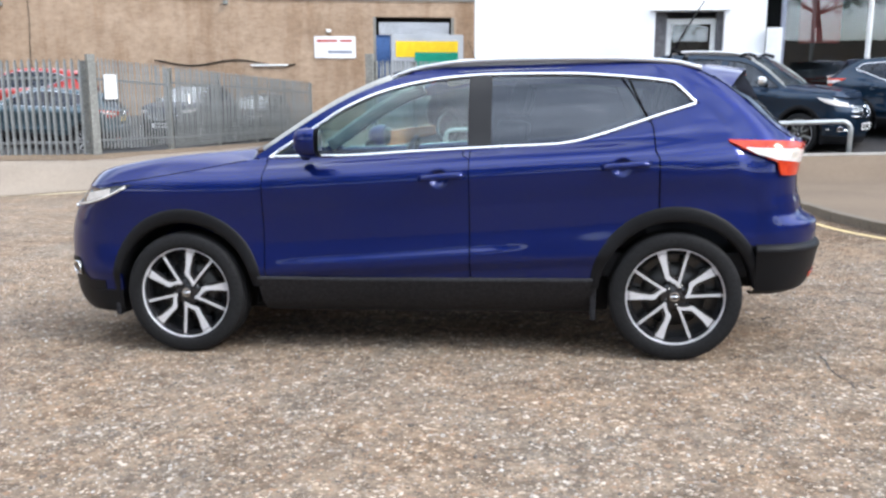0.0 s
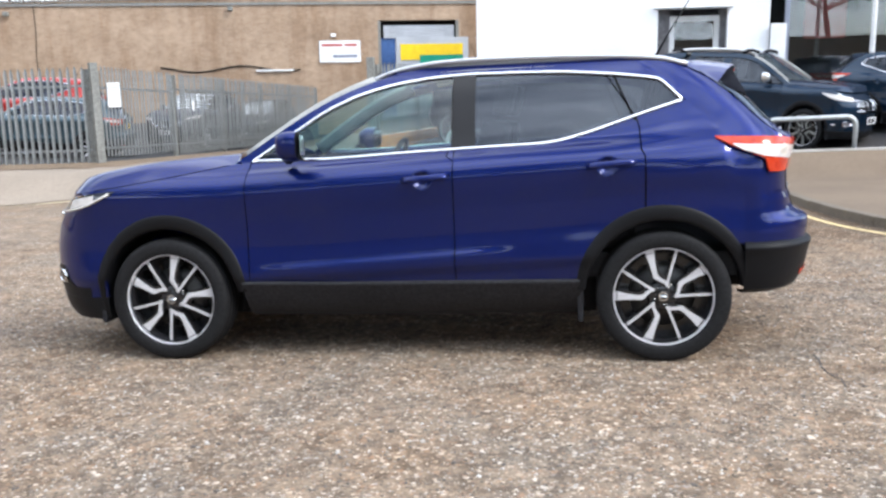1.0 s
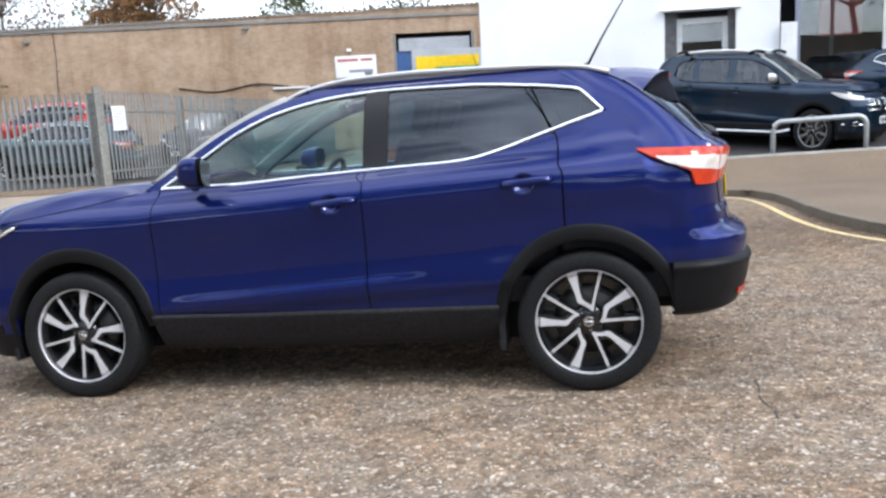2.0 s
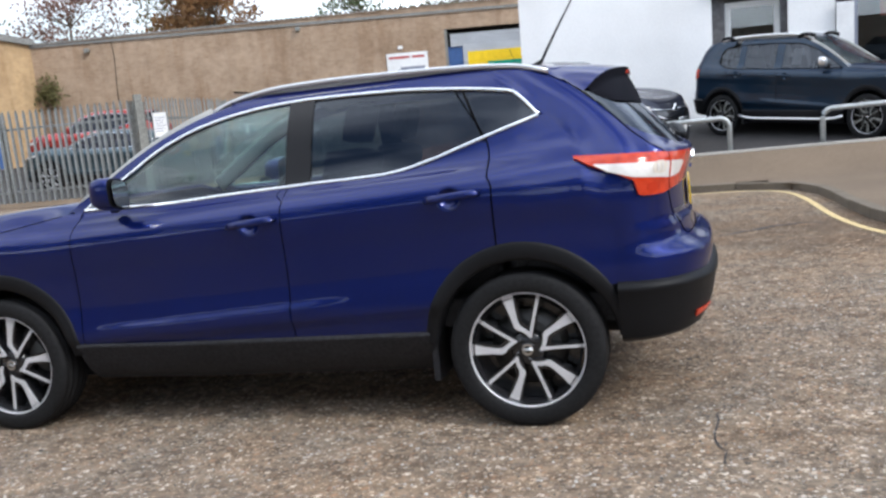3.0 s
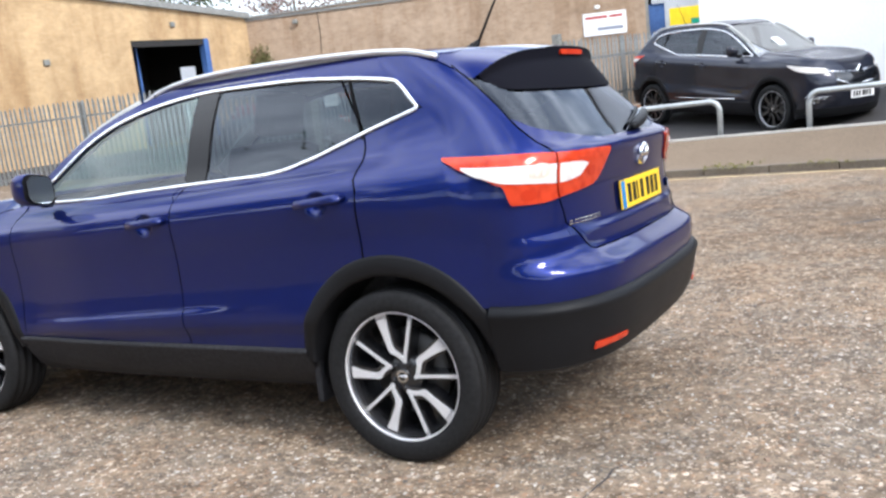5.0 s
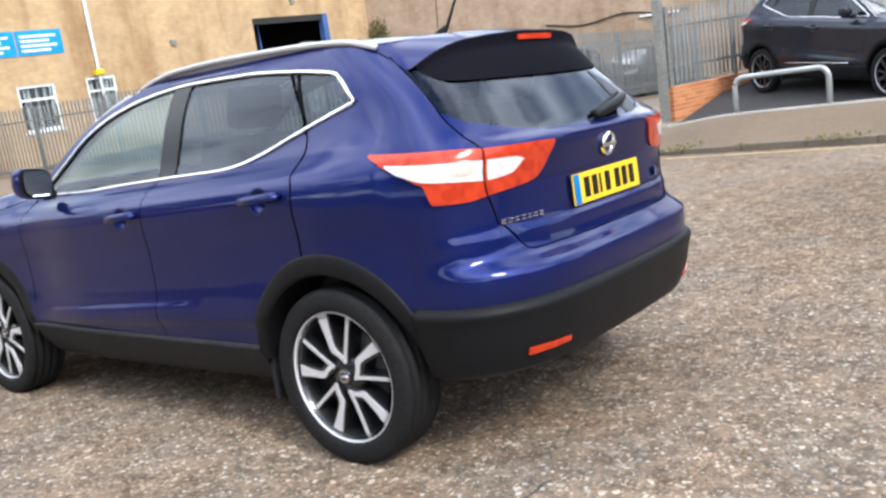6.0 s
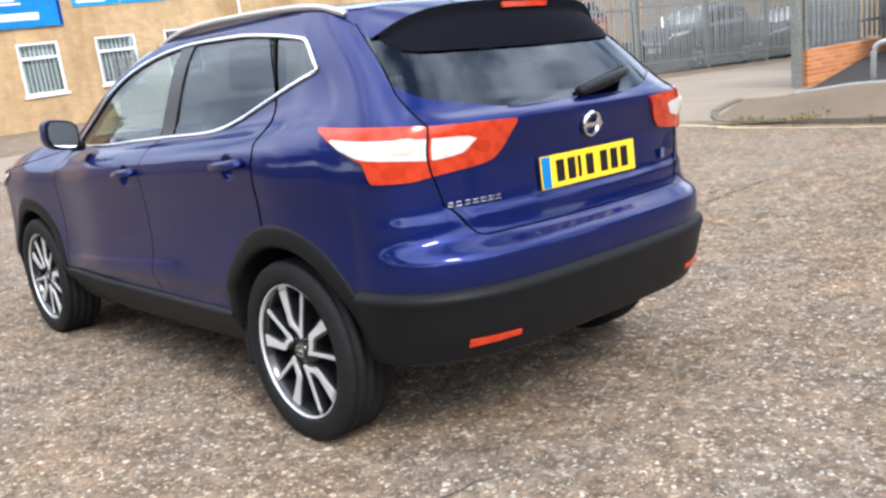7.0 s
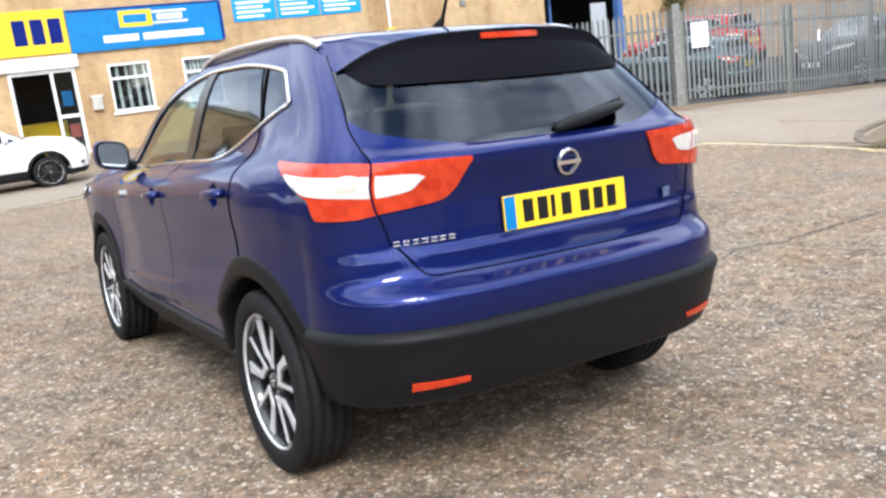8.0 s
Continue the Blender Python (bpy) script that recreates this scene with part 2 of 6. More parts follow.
UPVC = grainy("white_upvc", (0.8, 0.8, 0.78), 0.35, 12, 0.05, 2.0, 0.0)
YELLOW_LINE = grainy("yellow_paint", (0.60, 0.46, 0.23), 0.85, 30, 0.45, 1.6)
FADED_LINE = grainy("faded_paint", (0.47, 0.39, 0.25), 0.85, 22, 0.4, 1.6)
PALE_BLUE = material("pale_badge", (0.12, 0.18, 0.34), 0.3, 0.5)
SIGN_BLUE = grainy("sign_blue", (0.0, 0.17, 0.44), 0.45, 6, 0.1, 0.8, 0.0)
SKY_BLUE = grainy("sky_blue_board", (0.005, 0.26, 0.56), 0.45, 6, 0.12, 0.8, 0.0)
SIGN_YELLOW = grainy("sign_yellow", (0.85, 0.58, 0.02), 0.35, 6, 0.08, 0.8, 0.0)
SIGN_WHITE = grainy("sign_white", (0.82, 0.82, 0.82), 0.4, 10, 0.05, 0.8, 0.0)
SIGN_GREEN = grainy("sign_green", (0.01, 0.27, 0.17), 0.4, 6, 0.1, 0.8, 0.0)
INK_BLUE = material("ink_blue", (0.004, 0.012, 0.13), 0.6, spec=0.1)
INK_RED = material("ink_red", (0.45, 0.08, 0.07), 0.5)
INK_GREY = material("ink_grey", (0.22, 0.24, 0.30), 0.5)
INK_BLACK = material("ink_black", (0.010, 0.010, 0.010), 0.6, spec=0.15)
# showroom lining darkened in colour to paint in a dim interior
SHOW_GLOOM = grainy("showroom_gloom", (0.035, 0.034, 0.036), 0.8, 12, 0.3, 1.0, 0.0)
DIM_GREY = grainy("dim_grey_lining", (0.14, 0.135, 0.14), 0.8, 12, 0.25, 1.0, 0.0)
# near-black that paints in the shade of unlit rooms
ROOM_GLOOM = grainy("room_gloom", (0.03, 0.028, 0.027), 0.9, 20, 0.3, 1.0, 0.0)
BLUE_STEEL = grainy("blue_steel", (0.06, 0.13, 0.32), 0.5, 15, 0.15, 2.0, 0.05)
SHUTTER = grainy("grey_shutter", (0.45, 0.47, 0.50), 0.45, 15, 0.1, 1.0, 0.0)
ROOFING = grainy("grey_roofing", (0.24, 0.235, 0.22), 0.9, 15, 0.25, 1.0)
PANE = glassy("window_glass", (0.75, 0.8, 0.8))
BARK = grainy("bark", (0.09, 0.065, 0.045), 0.95, 20, 0.4, 3.0)
LEAF = [grainy("leaf_" + n, c, 0.7, 8, 0.3, 2.0, 0.0) for n, c in (("green", (0.06, 0.085, 0.03)), ("olive", (0.11, 0.10, 0.035)), ("rust", (0.17, 0.085, 0.03)), ("dusky", (0.16, 0.085, 0.065)))]

PAINT_BLUE = car_paint("metallic_blue_paint", (0.0046, 0.0125, 0.098))
PAINT_GREY = car_paint("metallic_grey_paint", (0.017, 0.0185, 0.028))
PAINT_NAVY = car_paint("navy_paint", (0.006, 0.0185, 0.038))
PAINT_WHITE = car_paint("white_paint", (0.75, 0.75, 0.75), 0.05, 0.0)
PAINT_RED = car_paint("red_paint", (0.30, 0.025, 0.02), 0.15, 0.1)
PAINT_SILVER = car_paint("teal_grey_paint", (0.05, 0.08, 0.095), 0.2)
PLASTIC = grainy("black_plastic", (0.0085, 0.0087, 0.0100), 0.48, 250, 0.25, 2.0, 0.15, spec=0.14)
# lighter copy of the black plastic: brightness for the shaded sill painted into its colour
LIFTED_PLASTIC = grainy("lifted_plastic", (0.026, 0.026, 0.029), 0.62, 60, 0.35, 2.0, 0.15, spec=0.12)
GLOSS_BLACK = material("gloss_black", (0.006, 0.006, 0.007), 0.08, 0, 0.5)
RUBBER = grainy("tyre_rubber", (0.014, 0.014, 0.0148), 0.7, 60, 0.3, 3.0, 0.1, spec=0.15)
ALLOY = material("machined_alloy", (0.66, 0.66, 0.68), 0.42, 0.35)
RIM_BLACK = material("black_rim", (0.016, 0.016, 0.018), 0.25, 0.2, 0.5)
CHROME = material("bright_trim", (0.85, 0.86, 0.88), 0.14, 1.0)
RAIL_GREY = material("rail_foot", (0.26, 0.26, 0.27), 0.4, 0.6)
MIRROR = material("mirror_glass", (0.45, 0.48, 0.52), 0.02, 1.0)
SATIN = material("satin_aluminium", (0.75, 0.75, 0.76), 0.3, 0.95)
DISC = material("brake_disc", (0.07, 0.068, 0.066), 0.45, 0.8)
GLASS_FRONT = glassy("door_glass", (0.64, 0.80, 0.78))
GLASS_SCREEN = glassy("windscreen_glass", (0.55, 0.62, 0.60), 0.0, (0.9, 0.9, 0.9), 0.32)
GLASS_DARK = glassy("privacy_glass", (0.20, 0.21, 0.22), 0.0, (0.68, 0.73, 0.82), 0.072)
PILLAR_GLOSS = material("gloss_pillar", (0.014, 0.0135, 0.014), 0.25, 0, 0, 0.25)
PILLAR = material("satin_black", (0.003, 0.003, 0.0032), 0.5, 0, 0, 0.06)
def lens(name, dark, light, ribs=160.0):
    """Moulded lamp plastic: fine ribs and cloudy depth under a smooth face."""
    m = material(name, light, 0.16, 0, 0.25, 0.3)
    v = coords(m)
    w, c = node(m, "ShaderNodeTexWave", Scale=ribs / 20, Distortion=0.6), node(m, "ShaderNodeTexNoise", Scale=24.0, Detail=3.0)
    w.bands_direction = "DIAGONAL"
    link(m, v, w.inputs["Vector"])
    link(m, v, c.inputs["Vector"])
    both = blend(m, 0.93, w.outputs["Color"], c.outputs["Color"])
    link(m, ramp(m, both, [(0.34, dark), (0.56, light)]), bsdf(m).inputs["Base Color"])
    return m


LENS_RED = lens("red_lens", (0.35, 0.023, 0.008), (0.50, 0.042, 0.013))
LENS_CLEAR = lens("clear_lens", (0.55, 0.52, 0.49), (0.65, 0.62, 0.59), 240.0)
LENS_GREY = material("bulb_housing", (0.56, 0.50, 0.42), 0.3, 0.0, 0.3, 0.3)
LENS_DEEP = material("deep_red_lens", (0.42, 0.028, 0.008), 0.2, 0, 0.25, 0.3)
SPOILER_BLACK = material("deep_black", (0.006, 0.006, 0.009), 0.6, 0, 0, 0.02)
HEADLINER = grainy("pale_headlining", (0.40, 0.40, 0.38), 0.95, 80, 0.1, 3.0, 0.0)
LAMP = material("headlamp_lens", (0.05, 0.055, 0.065), 0.06, 0.3, 1.0)
PLATE_YELLOW = material("plate_yellow", (0.86, 0.55, 0.02), 0.35)
PLATE_WHITE = material("plate_white", (0.75, 0.75, 0.75), 0.35)
CABIN = grainy("cabin_trim", (0.035, 0.035, 0.038), 0.8, 60, 0.3, 3.0, 0.1)
GAP = material("shut_line", (0.0015, 0.0015, 0.0018), 1.0, 0, 0, 0.0)
SEAT = grainy("seat_cloth", (0.05, 0.05, 0.053), 0.9, 120, 0.3, 3.0, 0.1)


# ---- building blocks ----
def finish(name, mesh, mat, parent, label, smooth):
    mesh.materials.append(mat)
    if smooth:
        mesh.polygons.foreach_set("use_smooth", [True] * len(mesh.polygons))
    ob = new(name, mesh)
    if parent:
        ob.parent = parent
    return tagged(ob, label)


def part(name, bm, mat, parent=None, label="", smooth=False):
    mesh = bpy.data.meshes.new(name)
    bmesh.ops.recalc_face_normals(bm, faces=bm.faces)
    bm.to_mesh(mesh)
    bm.free()
    return finish(name, mesh, mat, parent, label, smooth)


def group_empty(name, m=None, label="", category="", group="", kind=""):
    ob = new(name)
    ob.matrix_world = m or Matrix()
    return tagged(ob, label, category, group, kind)


def box_bm(bm, lo, hi, bevel=0.0, m=None):
    """Adds a box from corner to corner, its edges bevelled, and turned by m."""
    lo, hi = Vector(lo), Vector(hi)
    made = bmesh.ops.create_cube(bm, size=1.0)["verts"]
    bmesh.ops.scale(bm, vec=hi - lo, verts=made)
    bmesh.ops.translate(bm, vec=(lo + hi) / 2, verts=made)
    if bevel:
        edges = list({e for v in made for e in v.link_edges})
        made = list({v for f in bmesh.ops.bevel(bm, geom=edges, offset=bevel, segments=2, affect="EDGES", profile=0.7)["faces"] for v in f.verts} | {v for v in made if v.is_valid})
    if m is not None:
        bmesh.ops.transform(bm, matrix=m, verts=made)
    return bm


def box(name, lo, hi, mat, parent=None, label="", bevel=0.004, m=None):
    return part(name, box_bm(bmesh.new(), lo, hi, bevel, m), mat, parent, label)


def grid(name, rows, mat, parent=None, label="", thick=0.0, closed=False, smooth=True, out=None):
    """A sheet from rows of points; out: a point that its outer face looks away from."""
    rows = [[Vector(p) for p in r] for r in rows]
    nu, nv = len(rows), len(rows[0])
    verts = [p for r in rows for p in r]
    faces = [(i * nv + j, i * nv + (j + 1) % nv, (i + 1) * nv + (j + 1) % nv, (i + 1) * nv + j) for i in range(nu - 1) for j in range(nv if closed else nv - 1)]
    if out is not None:
        o, score = Vector(out), 0.0
        for f in faces[::max(1, len(faces) // 40)]:
            a, b, c, d = (verts[k] for k in f)
            score += (c - a).cross(d - b).dot((a + c) / 2 - o)
        if score < 0:
            faces = [f[::-1] for f in faces]
    mesh = bpy.data.meshes.new(name)
    mesh.from_pydata(verts, [], faces)
    bm = bmesh.new()
    bm.from_mesh(mesh)
    bmesh.ops.remove_doubles(bm, verts=bm.verts, dist=0.0002)
    for e in bm.edges if thick else ():
        e.smooth = not e.is_boundary and e.calc_face_angle(0.0) < radians(50)
    bm.to_mesh(mesh)
    bm.free()
    ob = finish(name, mesh, mat, parent, label, smooth)
    if thick:
        s = ob.modifiers.new("thickness", "SOLIDIFY")
        s.thickness, s.offset = thick, -1
    return ob


def sweep(name, path, radius, mat, parent=None, label="", sides=8, flat=None, closed=False):
    """A tube (or a strap, flat = (across, through, normal function)) along a path of points."""
    path = [Vector(p) for p in path]
    n, rings = len(path), []
    for i, p in enumerate(path):
        a, b = path[(i - 1) % n if closed else max(i - 1, 0)], path[(i + 1) % n if closed else min(i + 1, n - 1)]
        t = (b - a).normalized()
        up = flat[2](p) if flat else (Vector((0, 0, 1)) if abs(t.z) < 0.95 else Vector((1, 0, 0)))
        side = t.cross(up).normalized()
        up = side.cross(t).normalized()
        ring = []
        for k in range(sides):
            ang = 2 * math.pi * (k + 0.5) / sides
            c, s = math.cos(ang), math.sin(ang)
            if flat:
                c, s = math.copysign(abs(c) ** 0.6, c) * flat[0], math.copysign(abs(s) ** 0.6, s) * flat[1]
            else:
                r = radius(i / max(1, n - 1)) if callable(radius) else radius
                c, s = c * r, s * r
            ring.append(p + side * c + up * s)
        rings.append(ring)
    if closed:
        rings.append(rings[0])
    bm = bmesh.new()
    vs = [[bm.verts.new(p) for p in r] for r in (rings[:-1] if closed else rings)]
    if closed:
        vs.append(vs[0])
    for r0, r1 in zip(vs, vs[1:]):
        for k in range(sides):
            bm.faces.new((r0[k], r0[(k + 1) % sides], r1[(k + 1) % sides], r1[k]))
    if not closed:
        bm.faces.new(vs[0][::-1])
        bm.faces.new(vs[-1])
    return part(name, bm, mat, parent, label, True)


def spl(*pts):
    """A smooth curve through control points, held flat past its ends."""
    xs, ys = [p[0] for p in pts], [p[1] for p in pts]
    n = len(xs)
    d = [(ys[i + 1] - ys[i]) / (xs[i + 1] - xs[i]) for i in range(n - 1)]
    t = [d[0]] + [0.0 if d[i - 1] * d[i] <= 0 else 2 * d[i - 1] * d[i] / (d[i - 1] + d[i]) for i in range(1, n - 1)] + [d[-1]]

    def f(x):
        if x <= xs[0]:
            return ys[0]
        if x >= xs[-1]:
            return ys[-1]
        i = next(k for k in range(n - 1) if x <= xs[k + 1])
        h = xs[i + 1] - xs[i]
        s = (x - xs[i]) / h
        return (ys[i] * (1 + 2 * s) * (1 - s) ** 2 + h * t[i] * s * (1 - s) ** 2 + ys[i + 1] * s * s * (3 - 2 * s) + h * t[i + 1] * s * s * (s - 1))
    return f


def smooth_step(a, b, x):
    s = min(1.0, max(0.0, (x - a) / (b - a)))
    return s * s * (3 - 2 * s)


def span(a, b, n):
    return [a + (b - a) * i / (n - 1) for i in range(n)]

# ---- ground ----
def yard_z(x, y):
    return SLOPE_X * x + SLOPE_Y * y


def ground_z(x, y):
    """The yard's slope, which levels out at the road by the fence, the trade counter and far away."""
    z = yard_z(max(-16, min(x, 12)), max(-12, min(y, 16)))
    dip = 0.25 + 0.05 * max(0.0, min(y, 26) - 13.2) * smooth_step(-17, -12, x)
    z += (-dip - z) * smooth_step(9.5, 11.3, y)
    z += (-0.22 - z) * smooth_step(-12.6, -15.5, x)
    far = max(abs(x) - 40, abs(y) - 45, 0)
    return z + (-0.3 - z) * smooth_step(0, 40, far)


def axis_steps(lo, hi, fine_lo, fine_hi, step, coarse):
    out, v = [], lo
    while v < hi:
        out.append(v)
        v += step if fine_lo <= v < fine_hi else coarse
    return out + [hi]


gx, gy = axis_steps(-400, 400, -28, 14, 0.5, 12.0), axis_steps(-400, 400, -10, 32, 0.5, 12.0)
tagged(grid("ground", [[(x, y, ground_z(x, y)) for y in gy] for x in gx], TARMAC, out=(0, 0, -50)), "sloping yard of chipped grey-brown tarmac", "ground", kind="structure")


def sheet_z(x, y):
    """The height of the ground's own sheet, between its grid lines."""
    i = max(0, min(len(gx) - 2, int(np.searchsorted(gx, x)) - 1))
    j = max(0, min(len(gy) - 2, int(np.searchsorted(gy, y)) - 1))
    u, v = (x - gx[i]) / (gx[i + 1] - gx[i]), (y - gy[j]) / (gy[j + 1] - gy[j])
    a, b, c, d = (ground_z(gx[p], gy[q]) for p, q in ((i, j), (i + 1, j), (i, j + 1), (i + 1, j + 1)))
    return (a * (1 - u) + b * u) * (1 - v) + (c * (1 - u) + d * u) * v


def along(points, step):
    """Points at even steps along a smooth line through the given ones."""
    pts = [Vector(p).to_3d() for p in points]
    fine = []
    for i in range(len(pts) - 1):
        p0, p1, p2, p3 = pts[max(i - 1, 0)], pts[i], pts[i + 1], pts[min(i + 2, len(pts) - 1)]
        for k in range(24):
            s = k / 24
            fine.append(0.5 * (2 * p1 + (p2 - p0) * s + (2 * p0 - 5 * p1 + 4 * p2 - p3) * s * s + (3 * p1 - p0 - 3 * p2 + p3) * s ** 3))
    fine.append(pts[-1])
    out, left = [fine[0]], step
    for a, b in zip(fine, fine[1:]):
        d = (b - a).length
        while d >= left:
            a = a + (b - a) * (left / d)
            out.append(a)
            d, left = (b - a).length, step
        left -= d
    return out


KERB_LINE = [(-3.6, 11.0), (-3.75, 10.4), (-3.3, 9.95), (-2.4, 9.75), (0.0, 9.6), (2.2, 9.45), (3.1, 9.25), (3.55, 8.7), (3.72, 7.6), (3.78, 5.4), (4.05, 4.0), (4.9, 2.6), (6.6, 1.7), (9.5, 1.3), (14, 1.2)]


def normal_of(pts, i):
    t = pts[min(i + 1, len(pts) - 1)] - pts[max(i - 1, 0)]
    return Vector((-t.y, t.x, 0)).normalized()


def ribbon(name, pts, a, b, lift, mat, label, category, height=None):
    rows = []
    for i, p in enumerate(pts):
        n = normal_of(pts, i)
        row = []
        for o in span(a, b, 3):
            q = p + n * o
            row.append((q.x, q.y, (height or sheet_z)(q.x, q.y) + lift))
        rows.append(row)
    return tagged(grid(name, rows, mat, out=(0, 0, -50)), label, category, kind="structure")


kerb_pts = along(KERB_LINE, 0.3)


def footway_z(x, y):
    """The raised footway behind the kerb climbs to the pale edging of the forecourt."""
    k = yard_z(x, min(y, 9.6)) + 0.03 + 0.07 * smooth_step(-4.0, -0.8, x)
    top = -0.02 + 0.028 * x - 0.07 * (1 - smooth_step(-3.2, -1.2, x))
    up = smooth_step(9.7, 11.0, y)
    z = k + (max(top, k) - k) * up
    return z + (sheet_z(x, y) + 0.016 - z) * (1 - smooth_step(-3.5, -1.9, x))


ribbon("yellow_line", [p for p in kerb_pts if p.y < 9.93], -0.29, -0.215, 0.004, YELLOW_LINE, "worn yellow line painted beside the kerb", "road marking")
left_line = along([(-13.5, -14), (-13.15, -6), (-13.0, -0.4), (-13.6, 1.4), (-13.4, 4.5), (-11.9, 7.6), (-9.0, 9.4), (-6.4, 9.95), (-4.6, 9.86), (-3.32, 9.66), (-2.85, 9.565)], 0.4)
ribbon("yellow_line", left_line, 0, 0.08, 0.005, FADED_LINE, "faded yellow line along the edge of the road", "road marking")

# road of paler concrete between the yard and the fence
strip = []
for p in [p for p in left_line if p.x < -3.9]:
    strip.append([(q.x, q.y, sheet_z(q.x, q.y) + 0.010) for q in (p + Vector((-1, 0.9, 0)).normalized() * d if p.y > 5 else p + Vector((-1, 0.15, 0)).normalized() * d for d in span(0.2, 3.0, 10))])
tagged(grid("road", strip, ROAD, out=(0, 0, -50)), "pale worn concrete road beside the fence", "road", kind="structure")

# the lane that runs back beside the gate, and the darker yard behind the fence
tagged(grid("lane", [[(x, y, sheet_z(x, y) + 0.007) for x in span(-9.2, -2.9, 26)] for y in span(10.05, 32, 88)], LANE, out=(0, 0, -50)), "brownish worn lane running back past the gate", "road", kind="structure")
tagged(grid("fenced_yard", [[(x, y, sheet_z(x, y) + 0.012) for y in span(9.6 + 0.235 * (x + 24.3), 34, 70)] for x in span(-24.2, -9.5, 46)], YARD_DARK, out=(0, 0, -50)), "dark tarmac yard behind the palisade fence", "ground", kind="structure")

# earth and dead leaves that have gathered at the foot of the fences
for name, line in (("dirt_strip", [(-24.3, 9.25), (-17, 11.0), (-9.9, 12.65), (-9.2, 13.1), (-8.98, 14.5), (-8.98, 16.5), (-9.02, 22), (-9.1, 29.5)]),):
    pts = along(line, 0.25)
    rows = []
    for i, p in enumerate(pts):
        nrm = normal_of(pts, i)
        wide = 0.62 + 0.35 * noise.noise(Vector((i * 0.16, 3.0, 0))) + 0.12 * noise.noise(Vector((i * 0.7, 9.0, 0)))
        rows.append([(q.x, q.y, sheet_z(q.x, q.y) + 0.014 + h) for q, h in ((p + nrm * 0.30, 0.03), (p, 0.035), (p - nrm * wide * 0.5, 0.02), (p - nrm * wide, -0.002))])
    tagged(grid(name, rows, DIRT, out=(0, 0, -50)), "brown earth and dead leaves along the fence", "ground", kind="structure")

# footway: a sheet from the kerb's back edge to the edging line, and round the corner
foot = []
for x in span(-3.5, 3.3, 23):
    foot.append([(x, y, footway_z(x, y)) for y in span(9.72 - 0.045 * max(0, x) + 0.05 * max(0, -x - 2.4), 11.0, 9)])
tagged(grid("footway", foot, FOOTWAY, out=(0, 0, -50)), "brownish tarmac footway rising behind the kerb", "pavement", kind="structure")
foot = []
for y in span(11.0, 1.9, 26):
    edge = min((p.x for p in kerb_pts if p.x > 2.0 and abs(p.y - y) < 0.35), default=3.2)
    foot.append([(x, y, footway_z(x, y)) for x in span(max(edge + 0.06, 3.2 if y > 9 else 0), 14.0, 10)])
tagged(grid("footway", foot, FOOTWAY, out=(0, 0, -50)), "brownish tarmac footway beside the forecourt", "pavement", kind="structure")


def forecourt_z(x, y):
    return -0.19 + 0.028 * x + 0.13 * max(0, min(y - 11.0, 3.2))


tagged(grid("forecourt", [[(x, y, forecourt_z(x, y)) for y in span(11.05, 24, 20)] for x in span(-2.66, 16, 22)], BLACKTOP, out=(0, 0, -50)), "black tarmac forecourt where cars are parked", "forecourt", kind="structure")
edging = group_empty("edging", None, "row of pale concrete edging stones", "edging", kind="structure")
for x in span(-2.62, 13.58, 19):
    box("edging_stone", (0, -0.045, -0.25), (0.905, 0.035, 0.03), EDGING, edging, bevel=0.01, m=Matrix.Translation((x, 11.0, footway_z(x, 11.0) + 0.002)) @ Matrix.Rotation(-math.atan2(footway_z(x + 0.9, 11.0) - footway_z(x, 11.0), 0.9), 4, "Y"))

# kerb stones
kerb = group_empty("kerb", None, "weathered concrete kerb with mossy joints", "kerb", kind="structure")
stones = along(KERB_LINE, 0.92)
nosing = [p for p in along(KERB_LINE, 0.3) if p.x < -2.9]
stones = nosing + [p for p in stones if p.x > nosing[-1].x + 0.3]
for a, b in zip(stones, stones[1:]):
    d = b - a
    za, zb = (max(yard_z(p.x, min(p.y, 9.8)), sheet_z(p.x, p.y)) for p in (a, b))
    m = Matrix.Translation((a.x, a.y, za)) @ Matrix.Rotation(math.atan2(d.y, d.x), 4, "Z") @ Matrix.Rotation(-math.atan2(zb - za, d.length), 4, "Y")
    box("kerb_stone", (0.004, -0.005, -0.3), (d.length - 0.004, 0.13, (0.034 + 0.072 * smooth_step(-4.0, -0.8, a.x) if a.y < 9.9 else 0.036) + random.uniform(-0.006, 0.006)), KERB, kerb, bevel=0.014, m=m)

# moss and grass in the channel behind and before the kerb: uneven tufts
random.seed(4)
bm = bmesh.new()
for p in along(KERB_LINE, 0.035):
    if p.x > 2.2 or p.x < -3.4:
        continue
    for k in range(6):
        q = Vector((p.x + random.gauss(0, 0.05), p.y - 0.01 + random.gauss(0.12, 0.10), 0))
        q.z = footway_z(q.x, q.y) if q.y > 9.7 else yard_z(q.x, q.y) + 0.1
        if noise.noise(q * 1.3) < -0.05:
            continue
        h, a = random.uniform(0.012, 0.055), random.uniform(0, 6.28)
        w = random.uniform(0.008, 0.026)
        tip = q + Vector((random.gauss(0, 0.02), random.gauss(0, 0.02), h))
        base = [q + Vector((math.cos(a + o), math.sin(a + o), 0)) * w for o in (0, 2.1, 4.2)]
        vs = [bm.verts.new(v) for v in base] + [bm.verts.new(tip)]
        for f in ((0, 1, 3), (1, 2, 3), (2, 0, 3)):
            bm.faces.new([vs[i] for i in f])
tagged(part("moss", bm, MOSS), "moss and short grass growing along the kerb", "grass", kind="stuff")


